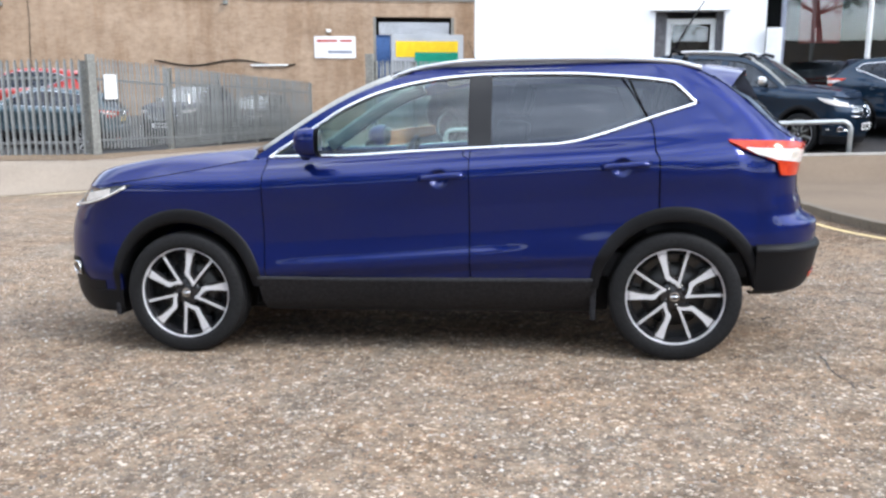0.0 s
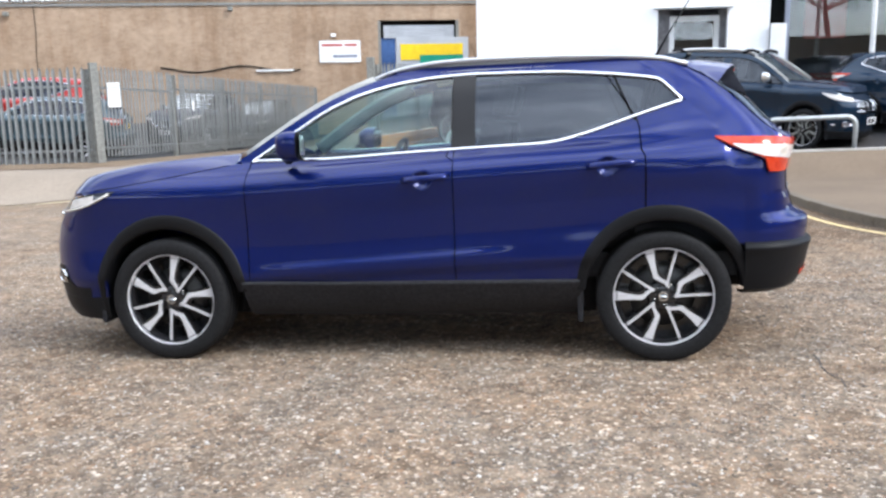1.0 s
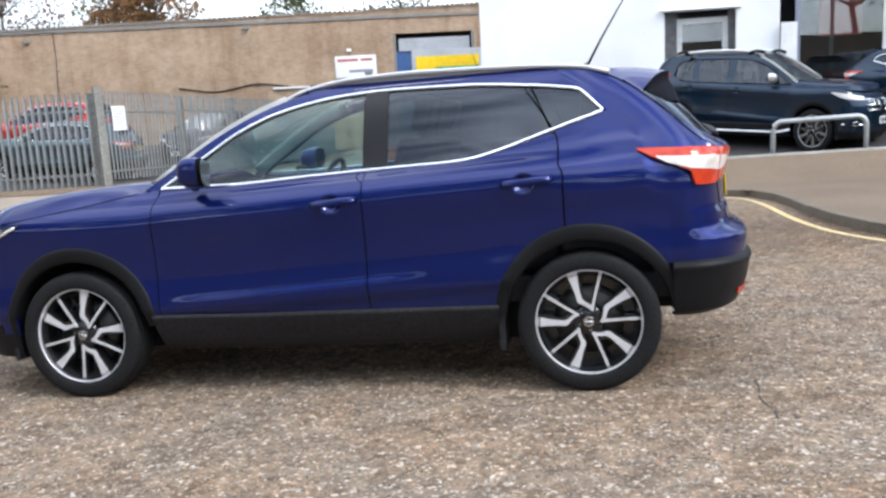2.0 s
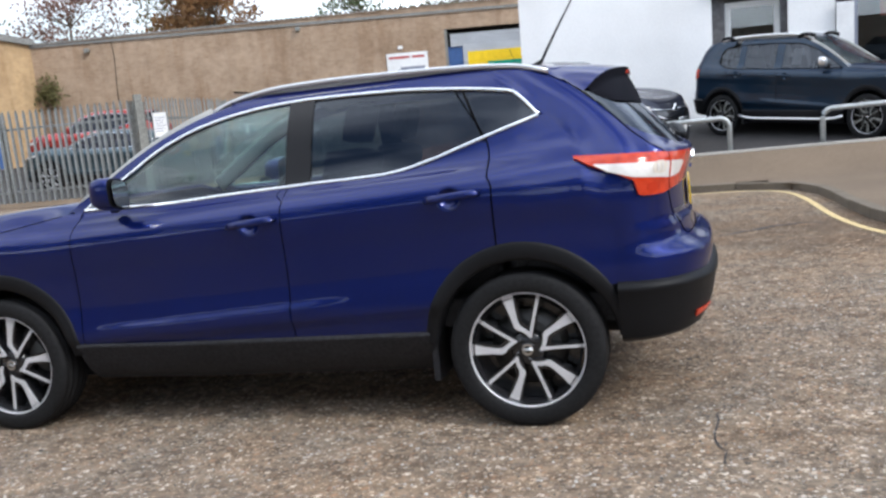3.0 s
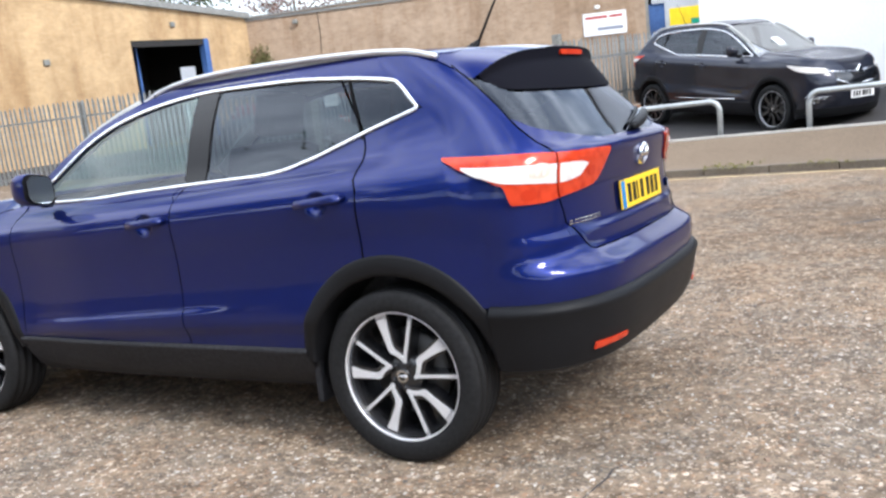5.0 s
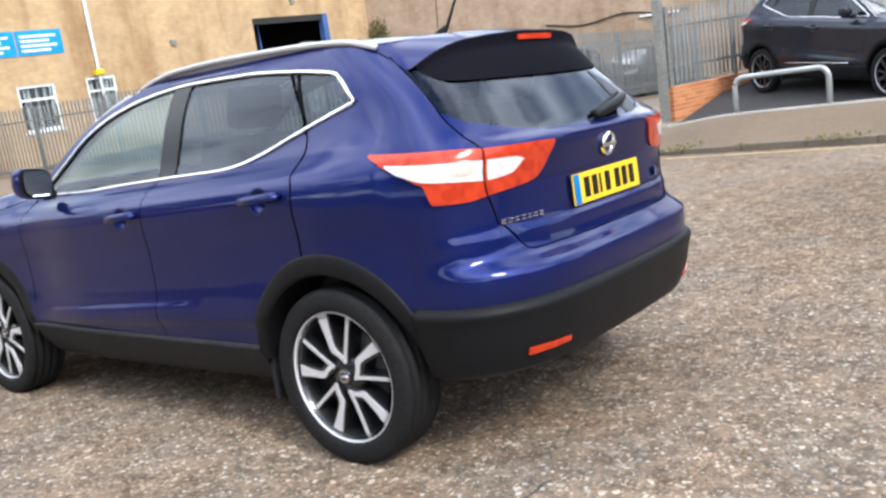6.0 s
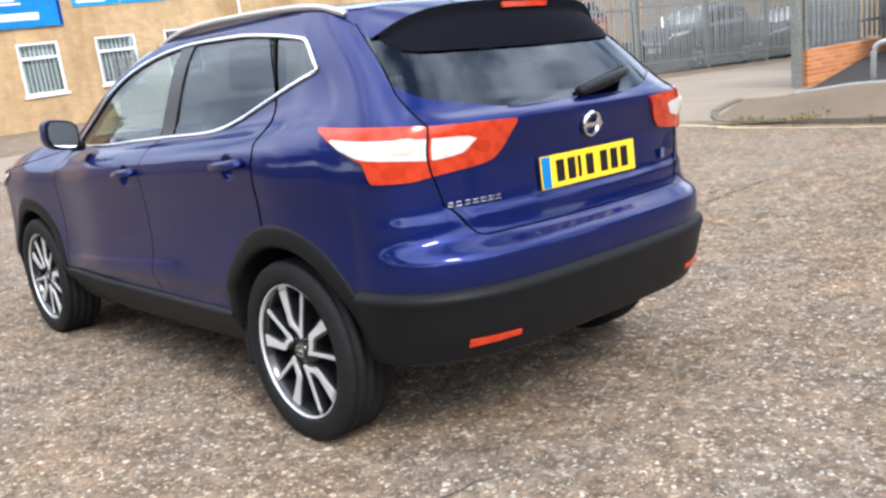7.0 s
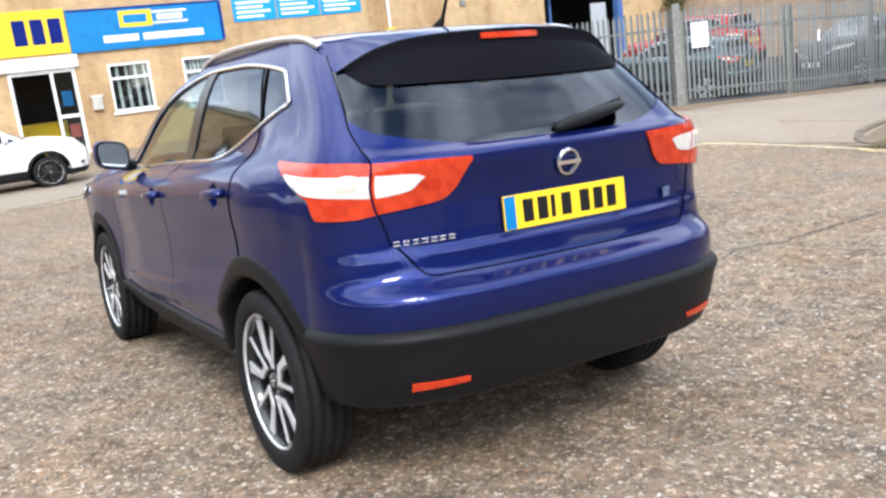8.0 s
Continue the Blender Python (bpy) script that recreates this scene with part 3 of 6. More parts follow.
# ---- hoops ----
def hoop(x0, x1, label):
    z0, z1 = -0.013 + 0.028 * x0, -0.013 + 0.028 * x1
    r, h, pts = 0.16, 0.56, []
    pts.append((x0, 11.14, z0 - 0.3))
    pts.append((x0, 11.14, z0 + h - r))
    pts += [(x0 + r - r * math.cos(a), 11.14, z0 + h - r + r * math.sin(a)) for a in span(0.2, 1.45, 6)]
    pts += [(x1 - r + r * math.sin(a), 11.14, z1 + h - r + r * math.cos(a)) for a in span(0.12, 1.4, 6)]
    pts += [(x1, 11.14, z1 + h - r), (x1, 11.14, z1 - 0.3)]
    return tagged(sweep("hoop_barrier", pts, 0.042, HOOP, label="", sides=12), label, "barrier", "hoop barriers")


for x0, x1 in ((-1.5, -0.08), (1.25, 2.76), (4.2, 5.7), (7.1, 8.6)):
    hoop(x0, x1, "galvanised steel hoop barrier at the forecourt's edge")


# ---- palisade fences ----
def pale_mesh(h):
    """A corrugated steel pale with a split, pointed top."""
    bm = bmesh.new()
    w, d = 0.036, 0.013
    sec = [(-w, 0), (-w * 0.5, d), (w * 0.5, d), (w, 0)]
    lev = [(0, 1.0), (h - 0.09, 1.0), (h, 0.35)]
    vs = [[bm.verts.new((x * k, y + o, z)) for x, y in sec] for z, k in lev for o in (0,)]
    for a, b in zip(vs, vs[1:]):
        for i in range(3):
            bm.faces.new((a[i], a[i + 1], b[i + 1], b[i]))
    r = bmesh.ops.extrude_face_region(bm, geom=list(bm.faces))
    bmesh.ops.translate(bm, vec=(0, -0.004, 0), verts=[v for v in r["geom"] if isinstance(v, bmesh.types.BMVert)])
    bmesh.ops.recalc_face_normals(bm, faces=bm.faces)
    me = bpy.data.meshes.new("pale")
    bm.to_mesh(me)
    bm.free()
    me.materials.append(GALV)
    return me


def fence(name, a, b, base_a, base_b, height, posts, label, category="fence", lift=0.06, spacing=0.145, post=True):
    a, b = Vector((*a, base_a)), Vector((*b, base_b))
    d = b - a
    length, turn = d.to_2d().length, math.atan2(d.y, d.x)
    root = group_empty(name, Matrix.Translation(a) @ Matrix.Rotation(turn, 4, "Z"), label, category)
    rise = d.z / length
    for k, z in enumerate((0.32, height - 0.34)):
        m = Matrix(((1, 0, 0, 0), (0, 1, 0, 0), (rise, 0, 1, 0), (0, 0, 0, 1)))
        part("rail", box_bm(bmesh.new(), (0, 0.0, z - 0.025), (length, 0.04, z + 0.025), 0.004, m), GALV, root)
    if post:
        for s in span(0, length, posts):
            box("post", (s - 0.05, 0.03, -0.3), (s + 0.05, 0.11, height + 0.02 + rise * s), GALV_OLD, root, "darker square steel post", 0.006)
    me = pale_mesh(height)
    n = int(length / spacing)
    for i in range(n):
        s = (i + 0.5) * length / n
        ob = new("pale", me)
        ob.parent = root
        ob.location = (s, -0.016, lift + rise * s + random.uniform(-0.012, 0.012))
        ob.rotation_euler = (random.gauss(0, 0.006), random.gauss(0, 0.006), 0)
    return root


random.seed(9)
fence("palisade_fence", (-24.3, 9.4), (-9.62, 12.85), -0.45, -0.25, 2.05, 6, "grey galvanised palisade fence with pointed pales")
gate = fence("palisade_gate", (-9.40, 13.02), (-9.30, 16.38), -0.22, -0.38, 1.98, 2, "grey palisade gate with a paper notice", "gate", 0.12)
fence("palisade_fence", (-9.30, 16.50), (-9.42, 29.6), -0.40, -0.92, 2.06, 5, "grey palisade fence running back beside the lane", spacing=0.118)
for px, py in ((-9.46, 12.88),):
    tagged(box("gate_post", (-0.08, -0.08, -0.3), (0.08, 0.08, 2.15), GALV_OLD, None, "", 0.008, Matrix.Translation((px, py, -0.2)) @ Matrix.Rotation(0.8, 4, "Z")), "thick square steel gate post", "post")
gdir = Vector((0.10, 3.36, 0)).normalized()
gm = Matrix.Translation(Vector((-9.38, 13.02, 0)) + gdir * 0.40) @ Matrix.Rotation(math.atan2(gdir.y, gdir.x), 4, "Z")
notice = tagged(box("paper_notice", (-0.25, -0.05, 0.98), (0.27, -0.045, 1.52), SIGN_WHITE, None, "", 0.001, gm), "white paper notice tied to the gate", "notice")
for k in range(6):
    bar = box("text_bar", (-0.2, -0.0545, 1.40 - k * 0.06), (0.2 - 0.05 * (k % 3), -0.0505, 1.415 - k * 0.06), INK_GREY, notice, bevel=0, m=gm)
fm = Matrix.Translation((-9.31, 17.45, -0.27)) @ Matrix.Rotation(radians(90), 4, "Z")
tagged(box("paper_notice", (-0.05, -0.05, 1.02), (0.05, -0.045, 1.28), SIGN_WHITE, None, "", 0.001, fm), "small white notice on the fence", "notice")

# low brick wall with pales on top, beside the forecourt
WALL_A, WALL_B = Vector((-3.0, 12.2)), Vector((-2.0, 16.2))
d = WALL_B - WALL_A
turn = math.atan2(d.y, d.x)
wm = Matrix.Translation((WALL_A.x, WALL_A.y, -0.3)) @ Matrix.Rotation(turn, 4, "Z")
low = group_empty("low_wall", wm, "low orange brick wall", "wall", kind="structure")
box("brick_core", (0.006, 0.006, 0), (d.length, 0.209, 0.66), EDGING, low, "mortar core of the low wall", 0.0)
BRICKS = [grainy("orange_brick_%d" % k, c, 0.9, 60, 0.25, 6.0) for k, c in enumerate(((0.60, 0.23, 0.085), (0.53, 0.19, 0.07), (0.66, 0.27, 0.11)))]
brick_meshes = []
for k in range(3):
    for w in (0.215, 0.1):
        bm = box_bm(bmesh.new(), (0, 0, 0), (w, 0.1, 0.065), 0.004)
        me = bpy.data.meshes.new("brick")
        bm.to_mesh(me)
        bm.free()
        me.materials.append(BRICKS[k])
        brick_meshes.append(me)
random.seed(3)
for row in range(9):
    x = -0.1125 * (row % 2)
    while x < d.length:
        if x >= 0:
            ob = new("brick", brick_meshes[random.randrange(3) * 2])
            ob.parent = low
            ob.location = (x, random.uniform(-0.003, 0.002), row * 0.075)
        else:
            ob = new("brick", brick_meshes[random.randrange(3) * 2 + 1])
            ob.parent = low
            ob.location = (0, 0, row * 0.075)
        x += 0.225
fence("palisade_fence", (-3.0, 12.28), (-2.05, 16.1), 0.38, 0.40, 1.38, 3, "pale palisade fence standing on the low brick wall", lift=0.04, spacing=0.13)
tagged(box("gate_post", (-0.07, -0.07, -0.3), (0.07, 0.07, 2.12), GALV_OLD, None, "", 0.008, Matrix.Translation((-3.15, 12.15, -0.2))), "tall rusty steel post at the wall's end", "post")


# ---- trade counter building (yellow brick), facing the yard ----
def wall_with_openings(name, m, length, height, thick, holes, mat, label, parent=None):
    """A wall along its own x; holes are (x0, x1, z0, z1), cut right through."""
    bm = bmesh.new()
    xs = sorted({0.0, length, *(v for h in holes for v in h[:2])})
    zs = sorted({-1.4, height(0) if callable(height) else height, *(v for h in holes for v in h[2:])})
    top = height if callable(height) else (lambda x: height)
    for x0, x1 in zip(xs, xs[1:]):
        for z0, z1 in zip(zs, zs[1:]):
            cx, cz = (x0 + x1) / 2, (z0 + z1) / 2
            if any(h[0] < cx < h[1] and h[2] < cz < h[3] for h in holes):
                continue
            za, zb = (top(x0), top(x1)) if z1 == zs[-1] else (z1, z1)
            v = [bm.verts.new(p) for p in ((x0, 0, z0), (x1, 0, z0), (x1, 0, zb), (x0, 0, za), (x0, thick, z0), (x1, thick, z0), (x1, thick, zb), (x0, thick, za))]
            for f in ((0, 1, 2, 3), (7, 6, 5, 4), (0, 4, 5, 1), (1, 5, 6, 2), (2, 6, 7, 3), (3, 7, 4, 0)):
                bm.faces.new([v[i] for i in f])
    bmesh.ops.remove_doubles(bm, verts=bm.verts, dist=0.0005)
    ob = part(name, bm, mat, parent)
    ob.matrix_world = m
    return tagged(ob, label, "wall", kind="structure")


HX, HY0 = -24.5, -8.0
HM = Matrix.Translation((HX, HY0, 0)) @ Matrix.Rotation(radians(90), 4, "Z")   # wall's x runs along +y; its back is at -x


def hy(y):
    return y - HY0


def roof_h(s):
    return 4.75 + max(0.0, min(36.6 - s, 17)) * 0.088


H_WINS = [(4.36, 5.64, 0.92, 2.40), (6.67, 7.92, 0.80, 2.36), (9.07, 10.40, 0.85, 2.35), (11.42, 12.70, 0.90, 2.37), (13.84, 14.96, 0.92, 2.40)]
H_DOOR, H_BAY = (1.55, 3.42, -0.16, 2.42), (21.55, 25.8, -0.2, 3.95)
wall_with_openings("wall_west", HM, 36.6, roof_h, 0.3, [(hy(a), hy(b), c, e) for a, b, c, e in H_WINS + [H_DOOR, H_BAY]], STOCK, "yellow stock brick wall of the trade counter")
bm = bmesh.new()
for s0, s1 in zip(span(-0.2, 36.5, 25), span(-0.2, 36.5, 25)[1:]):
    for o, h0, h1 in ((-0.18, -0.02, 0.24),):
        v = [bm.verts.new(p) for p in ((s0, o, roof_h(s0) + h0), (s1, o, roof_h(s1) + h0), (s1, o, roof_h(s1) + h1), (s0, o, roof_h(s0) + h1), (s0, 9, roof_h(s0) + h0), (s1, 9, roof_h(s1) + h0), (s1, 9, roof_h(s1) + h1 + 0.3), (s0, 9, roof_h(s0) + h1 + 0.3))]
        for f in ((0, 1, 2, 3), (7, 6, 5, 4), (0, 4, 5, 1), (2, 6, 7, 3)):
            bm.faces.new([v[i] for i in f])
ob = part("roof_west", bm, ROOFING)
ob.matrix_world = HM
tagged(ob, "grey felted roof with a deep fascia", "roof", kind="structure")
for k, (a, b, c, e) in enumerate(H_WINS):
    win = group_empty("window_%d" % (k + 1), HM, "white framed window with bars behind the glass", "window", kind="structure")
    s0, s1 = hy(a), hy(b)
    for lo, hi in (((s0, 0.02, c), (s0 + 0.07, 0.12, e)), ((s1 - 0.07, 0.02, c), (s1, 0.12, e)), ((s0 + 0.07, 0.02, e - 0.08), (s1 - 0.07, 0.12, e)), ((s0 + 0.07, 0.02, c), (s1 - 0.07, 0.12, c + 0.08)), ((s0 + 0.07, 0.03, e - 0.5), (s1 - 0.07, 0.11, e - 0.42))):
        box("window_frame", lo, hi, UPVC, win)
    box("window_sill", (s0 - 0.06, -0.07, c - 0.07), (s1 + 0.06, 0.05, c), UPVC, win)
    box("pane", (s0 + 0.07, 0.06, c + 0.08), (s1 - 0.07, 0.066, e - 0.08), PANE, win, bevel=0).visible_shadow = False
    for s in span(s0 + 0.16, s1 - 0.16, 8):
        box("blind_slat", (s - 0.045, 0.17, c + 0.1), (s + 0.045, 0.18, e - 0.1), SIGN_WHITE if k in (1, 2) else (INK_BLACK if int(s * 7) % 2 else UPVC), win, "vertical slat behind the glass", 0, Matrix())
# rooms behind the openings, their lack of light painted as near-black backs
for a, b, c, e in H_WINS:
    box("back_wall", (hy(a) - 0.2, 0.9, c - 0.2), (hy(b) + 0.2, 1.0, e + 0.2), ROOM_GLOOM, None, bevel=0, m=HM)["kind"] = "structure"
shop = group_empty("door_1", HM, "white framed glass shop door, standing open", "door", kind="structure")
s0, s1 = hy(H_DOOR[0]), hy(H_DOOR[1])
for lo, hi in (((s0, 0.0, -0.16), (s0 + 0.09, 0.14, 2.42)), ((s1 - 0.09, 0.0, -0.16), (s1, 0.14, 2.42)), ((s0 + 0.09, 0.0, 2.3), (s1 - 0.09, 0.14, 2.42)), ((s1 - 0.72, 0.0, -0.16), (s1 - 0.64, 0.12, 2.3)), ((s1 - 0.64, 0.01, 0.95), (s1 - 0.09, 0.11, 1.05)), ((s1 - 0.64, 0.01, -0.16), (s1 - 0.09, 0.11, -0.04))):
    box("door_frame", lo, hi, UPVC, shop)
box("pane", (s1 - 0.64, 0.05, -0.04), (s1 - 0.09, 0.056, 0.95), PANE, shop, bevel=0).visible_shadow = False
box("pane", (s1 - 0.64, 0.05, 1.05), (s1 - 0.09, 0.056, 2.3), PANE, shop, bevel=0).visible_shadow = False
box("poster", (s1 - 0.5, 0.06, 1.3), (s1 - 0.2, 0.066, 1.75), SIGN_BLUE, shop, "blue poster inside the glass", 0)
box("poster", (s1 - 0.45, 0.06, 0.35), (s1 - 0.15, 0.066, 0.75), INK_RED, shop, "red poster inside the glass", 0)
box("back_wall", (s0 - 1.5, 3.0, -0.3), (s1 + 1.5, 3.1, 3.0), ROOM_GLOOM, None, bevel=0, m=HM)["kind"] = "structure"
box("floor_inside", (s0 - 1.5, 0.3, -0.2), (s1 + 1.5, 3.0, -0.155), ROOM_GLOOM, None, bevel=0, m=HM)["kind"] = "structure"
box("shop_counter", (s0 + 0.2, 1.9, -0.155), (s1 - 0.2, 2.4, 0.85), SIGN_YELLOW, None, bevel=0.01, m=HM)
tagged(bpy.data.objects["shop_counter"], "yellow fronted counter inside the shop", "counter")
tagged(box("fascia", (s0 - 0.3, -0.12, 2.425), (s1 + 0.12, 0.0, 2.78), SIGN_WHITE, None, "", 0.01, HM), "white fascia board over the shop door", "fascia", kind="structure")


def sign_board(name, a, b, c, e, mat, label, proud=0.06, category="sign"):
    s = tagged(box(name, (hy(a), -proud, c), (hy(b), -0.002, e), mat, None, "", 0.006, HM), label, category)
    return s


def bars(owner, m, rows, front, mat):
    for x0, x1, z0, z1 in rows:
        box("text_bar", (x0, front - 0.006, z0), (x1, front - 0.001, z1), mat, owner, bevel=0, m=m)


yb = sign_board("trade_sign", 0.95, 3.40, 2.86, 4.12, SIGN_YELLOW, "yellow square shop sign with plain blue shapes")
bars(yb, HM, [(hy(x), hy(x) + 0.36, 3.14, 3.86) for x in (1.93, 2.42, 2.91)], -0.06, INK_BLUE)
sign_board("trade_sign", -0.6, 0.92, 2.86, 4.12, SIGN_BLUE, "plain blue shop sign beside the yellow one")
bs = sign_board("trade_sign", 3.44, 8.2, 2.80, 4.05, SIGN_BLUE, "long blue shop sign with a yellow and white panel", 0.09)
bars(bs, HM, [(hy(4.95), hy(5.95), 3.43, 3.92)], -0.09, SIGN_YELLOW)
bars(bs, HM, [(hy(5.98), hy(7.05), 3.80, 3.86), (hy(5.98), hy(7.05), 3.47, 3.53), (hy(6.1), hy(6.9), 3.58, 3.75), (hy(4.4), hy(5.45), 3.02, 3.22), (hy(5.6), hy(7.5), 3.02, 3.22)], -0.09, SIGN_WHITE)
bars(bs, HM, [(hy(5.08), hy(5.78), 3.55, 3.80)], -0.096, SIGN_BLUE)
bars(bs, HM, [(hy(3.46), hy(8.18), 3.98, 4.04), (hy(8.10), hy(8.18), 2.82, 3.97)], -0.09, INK_BLUE)
for a, b in ((8.6, 10.1), (10.15, 11.7), (11.75, 13.3)):
    t = sign_board("notice_board", a, b, 3.30, 4.08, SKY_BLUE, "sky blue notice board with white lines of print", 0.03)
    bars(t, HM, [(hy(a) + 0.12, hy(b) - 0.2 - 0.25 * (k % 2), 3.86 - k * 0.15, 3.93 - k * 0.15) for k in range(4)], -0.03, SIGN_WHITE)
pipe = tagged(sweep("drain_pipe", [(HX + 0.16, 14.30, z) for z in (0.9, 2.3, 4.0, 6.0)], 0.05, UPVC), "white drain pipe on the brick wall", "pipe")
box("pipe_collar", (HX + 0.02, 14.16, 2.46), (HX + 0.26, 14.44, 2.64), SIGN_YELLOW, pipe, "yellow collar")
meter = tagged(box("letter_box", (hy(3.72), -0.13, 1.08), (hy(4.02), 0.0, 1.48), EDGING, None, "", 0.02, HM), "small beige metal box on the wall", "box")
box("lid", (hy(3.70), -0.15, 1.47), (hy(4.04), 0.0, 1.51), UPVC, meter, "", 0.008, HM)
for yy, zz in ((23.84, 4.45), (17.6, 3.2)):
    lamp = tagged(box("wall_lamp", (hy(yy) - 0.12, -0.10, zz), (hy(yy) + 0.12, 0.0, zz + 0.2), GALV_OLD, None, "", 0.03, HM), "small round bulkhead lamp on the wall", "lamp")
# loading bay in the yellow brick wall
bay = group_empty("door_2", HM, "dark open loading doorway with a blue steel frame", "door", kind="structure")
b0, b1 = hy(H_BAY[0]), hy(H_BAY[1])
box("door_frame", (b1 - 0.28, -0.02, -0.2), (b1 - 0.0, 0.28, 3.945), BLUE_STEEL, bay, "blue steel post")
box("door_frame", (b0, 0.02, 3.7), (b1 - 0.28, 0.26, 3.945), ROOM_GLOOM, bay)
box("door_leaf", (b1 - 1.25, 0.6, -0.2), (b1 - 0.4, 0.66, 2.85), SHUTTER, bay, "pale grey panel leaning inside")
box("door_leaf", (b0 + 0.9, 0.8, -0.2), (b0 + 1.0, 0.9, 3.9), BLUE_STEEL, bay)
# bay lining coloured near black, so its inner shade is painted on
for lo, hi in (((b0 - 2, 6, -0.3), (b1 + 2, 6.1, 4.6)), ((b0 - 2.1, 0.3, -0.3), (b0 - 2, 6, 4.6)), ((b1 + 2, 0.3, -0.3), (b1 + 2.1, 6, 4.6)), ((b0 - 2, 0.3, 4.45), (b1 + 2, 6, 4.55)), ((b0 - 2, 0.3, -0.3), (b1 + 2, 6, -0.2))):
    box("bay_lining", lo, hi, ROOM_GLOOM, None, bevel=0, m=HM)["kind"] = "structure"

# ---- brick building behind the fence ----
NA, NB = Vector((-24.8, 28.3)), Vector((-0.5, 35.4))
nd = NB - NA
NM = Matrix.Translation((NA.x, NA.y, 0)) @ Matrix.Rotation(math.atan2(nd.y, nd.x), 4, "Z")


def ns(x):
    return (x - NA.x) / nd.x * nd.length


def ntop(s):
    return 4.75 + 0.014 * s


N_BAY = (ns(-7.65), ns(-4.25), -0.3, 3.95)
wall_with_openings("wall_north", NM, nd.length, ntop, 0.3, [N_BAY], BUFF, "weathered buff brick wall with rusty stains")
bm = bmesh.new()
for i in range(120):
    s0, s1 = nd.length * i / 120, nd.length * (i + 0.55) / 120
    box_bm(bm, (s0, -0.12, ntop(s0) + 0.0), (s1, 6.0, ntop(s0) + 0.07))
box_bm(bm, (-0.2, -0.06, ntop(0) - 0.12), (nd.length, 6, ntop(0) - 0.005))
ob = part("roof_north", bm, ROOFING)
ob.matrix_world = NM
tagged(ob, "corrugated grey sheet roof edge", "roof", kind="structure")
nsign = tagged(box("wall_sign", (ns(-10.1), -0.05, 2.2), (ns(-8.4), -0.002, 3.12), SIGN_WHITE, None, "", 0.006, NM), "white wall sign with red and blue print", "sign")
bars(nsign, NM, [(ns(-10.0), ns(-9.15), 2.88, 2.98), (ns(-9.05), ns(-8.55), 2.88, 2.98)], -0.05, INK_RED)
bars(nsign, NM, [(ns(-9.55), ns(-8.55), 2.40, 2.52)], -0.05, INK_GREY)
tagged(box("wall_lamp", (ns(-9.6), -0.1, 3.28), (ns(-9.4), 0, 3.42), UPVC, None, "", 0.02, NM), "small white lamp above the sign", "lamp")
nbay = group_empty("door_3", NM, "loading bay with a grey roller shutter half raised and coloured panels", "door", kind="structure")
for i in range(9):
    box("slat", (N_BAY[0] + 0.25, 0.08, 3.40 + i * 0.06 - 0.2), (N_BAY[1] - 0.2, 0.12, 3.40 + i * 0.06 - 0.145), SHUTTER, nbay)
box("door_frame", (N_BAY[0], 0.0, -0.3), (N_BAY[0] + 0.12, 0.2, 3.94), GALV_OLD, nbay, "rusty steel jamb")
box("door_frame", (N_BAY[1] - 0.12, 0.0, -0.3), (N_BAY[1], 0.2, 3.94), GALV_OLD, nbay, "rusty steel jamb")
box("door_leaf", (N_BAY[0] + 0.12, 0.16, -0.3), (N_BAY[0] + 0.75, 0.215, 3.2), BLUE_STEEL, nbay, "dark blue steel leaf")
box("panel", (N_BAY[0] + 0.25, 0.22, -0.3), (N_BAY[1] - 0.2, 0.28, 3.2), SHUTTER, nbay)

board = tagged(box("standing_board", (N_BAY[0] + 0.75, -0.42, 0.2), (N_BAY[1] + 0.35, -0.34, 3.2), SHUTTER, None, "", 0.01, NM), "tall grey framed board with yellow and green panels", "sign")
box("panel", (N_BAY[0] + 0.92, -0.445, 2.25), (N_BAY[1] + 0.1, -0.4215, 2.92), SIGN_YELLOW, board, "yellow panel", 0.002, NM)
box("panel", (N_BAY[0] + 1.75, -0.46, 1.5), (N_BAY[1] + 0.1, -0.4465, 2.45), SIGN_GREEN, board, "green panel", 0.002, NM)
box("foot", (N_BAY[0] + 0.8, -0.5, -1.3), (N_BAY[0] + 0.9, -0.4225, 1.0), GALV_OLD, board, "steel leg", 0.002, NM)
box("foot", (N_BAY[1] + 0.2, -0.5, -1.3), (N_BAY[1] + 0.3, -0.4225, 1.0), GALV_OLD, board, "steel leg", 0.002, NM)
box("back_wall", (N_BAY[0] - 1, 3, -0.3), (N_BAY[1] + 1, 3.1, 4.4), ROOM_GLOOM, None, bevel=0, m=NM)["kind"] = "structure"
box("store_wall", (0, 6.0, -0.3), (nd.length, 6.3, 4.7), BUFF, None, bevel=0, m=NM)["kind"] = "structure"
for s, w in ((ns(-21.2), 0.012),):
    tagged(sweep("wall_cable", [NM @ Vector((s + 0.04 * math.sin(z * 2), -0.03, z)) for z in span(1.2, 4.6, 8)], w, INK_BLACK), "dark cable hanging down the brick wall", "cable")
tagged(sweep("wall_cable", [NM @ Vector((s, -0.04, 2.0 + 0.12 * math.sin(s * 1.7))) for s in span(ns(-16.5), ns(-10.9), 20)], 0.03, INK_BLACK), "thick dark cable along the brick wall", "cable")
tagged(box("light_tube", (ns(-12.7), -0.12, 1.86), (ns(-11.2), -0.04, 1.94), UPVC, None, "", 0.02, NM), "white strip fixed to the brick wall", "strip")

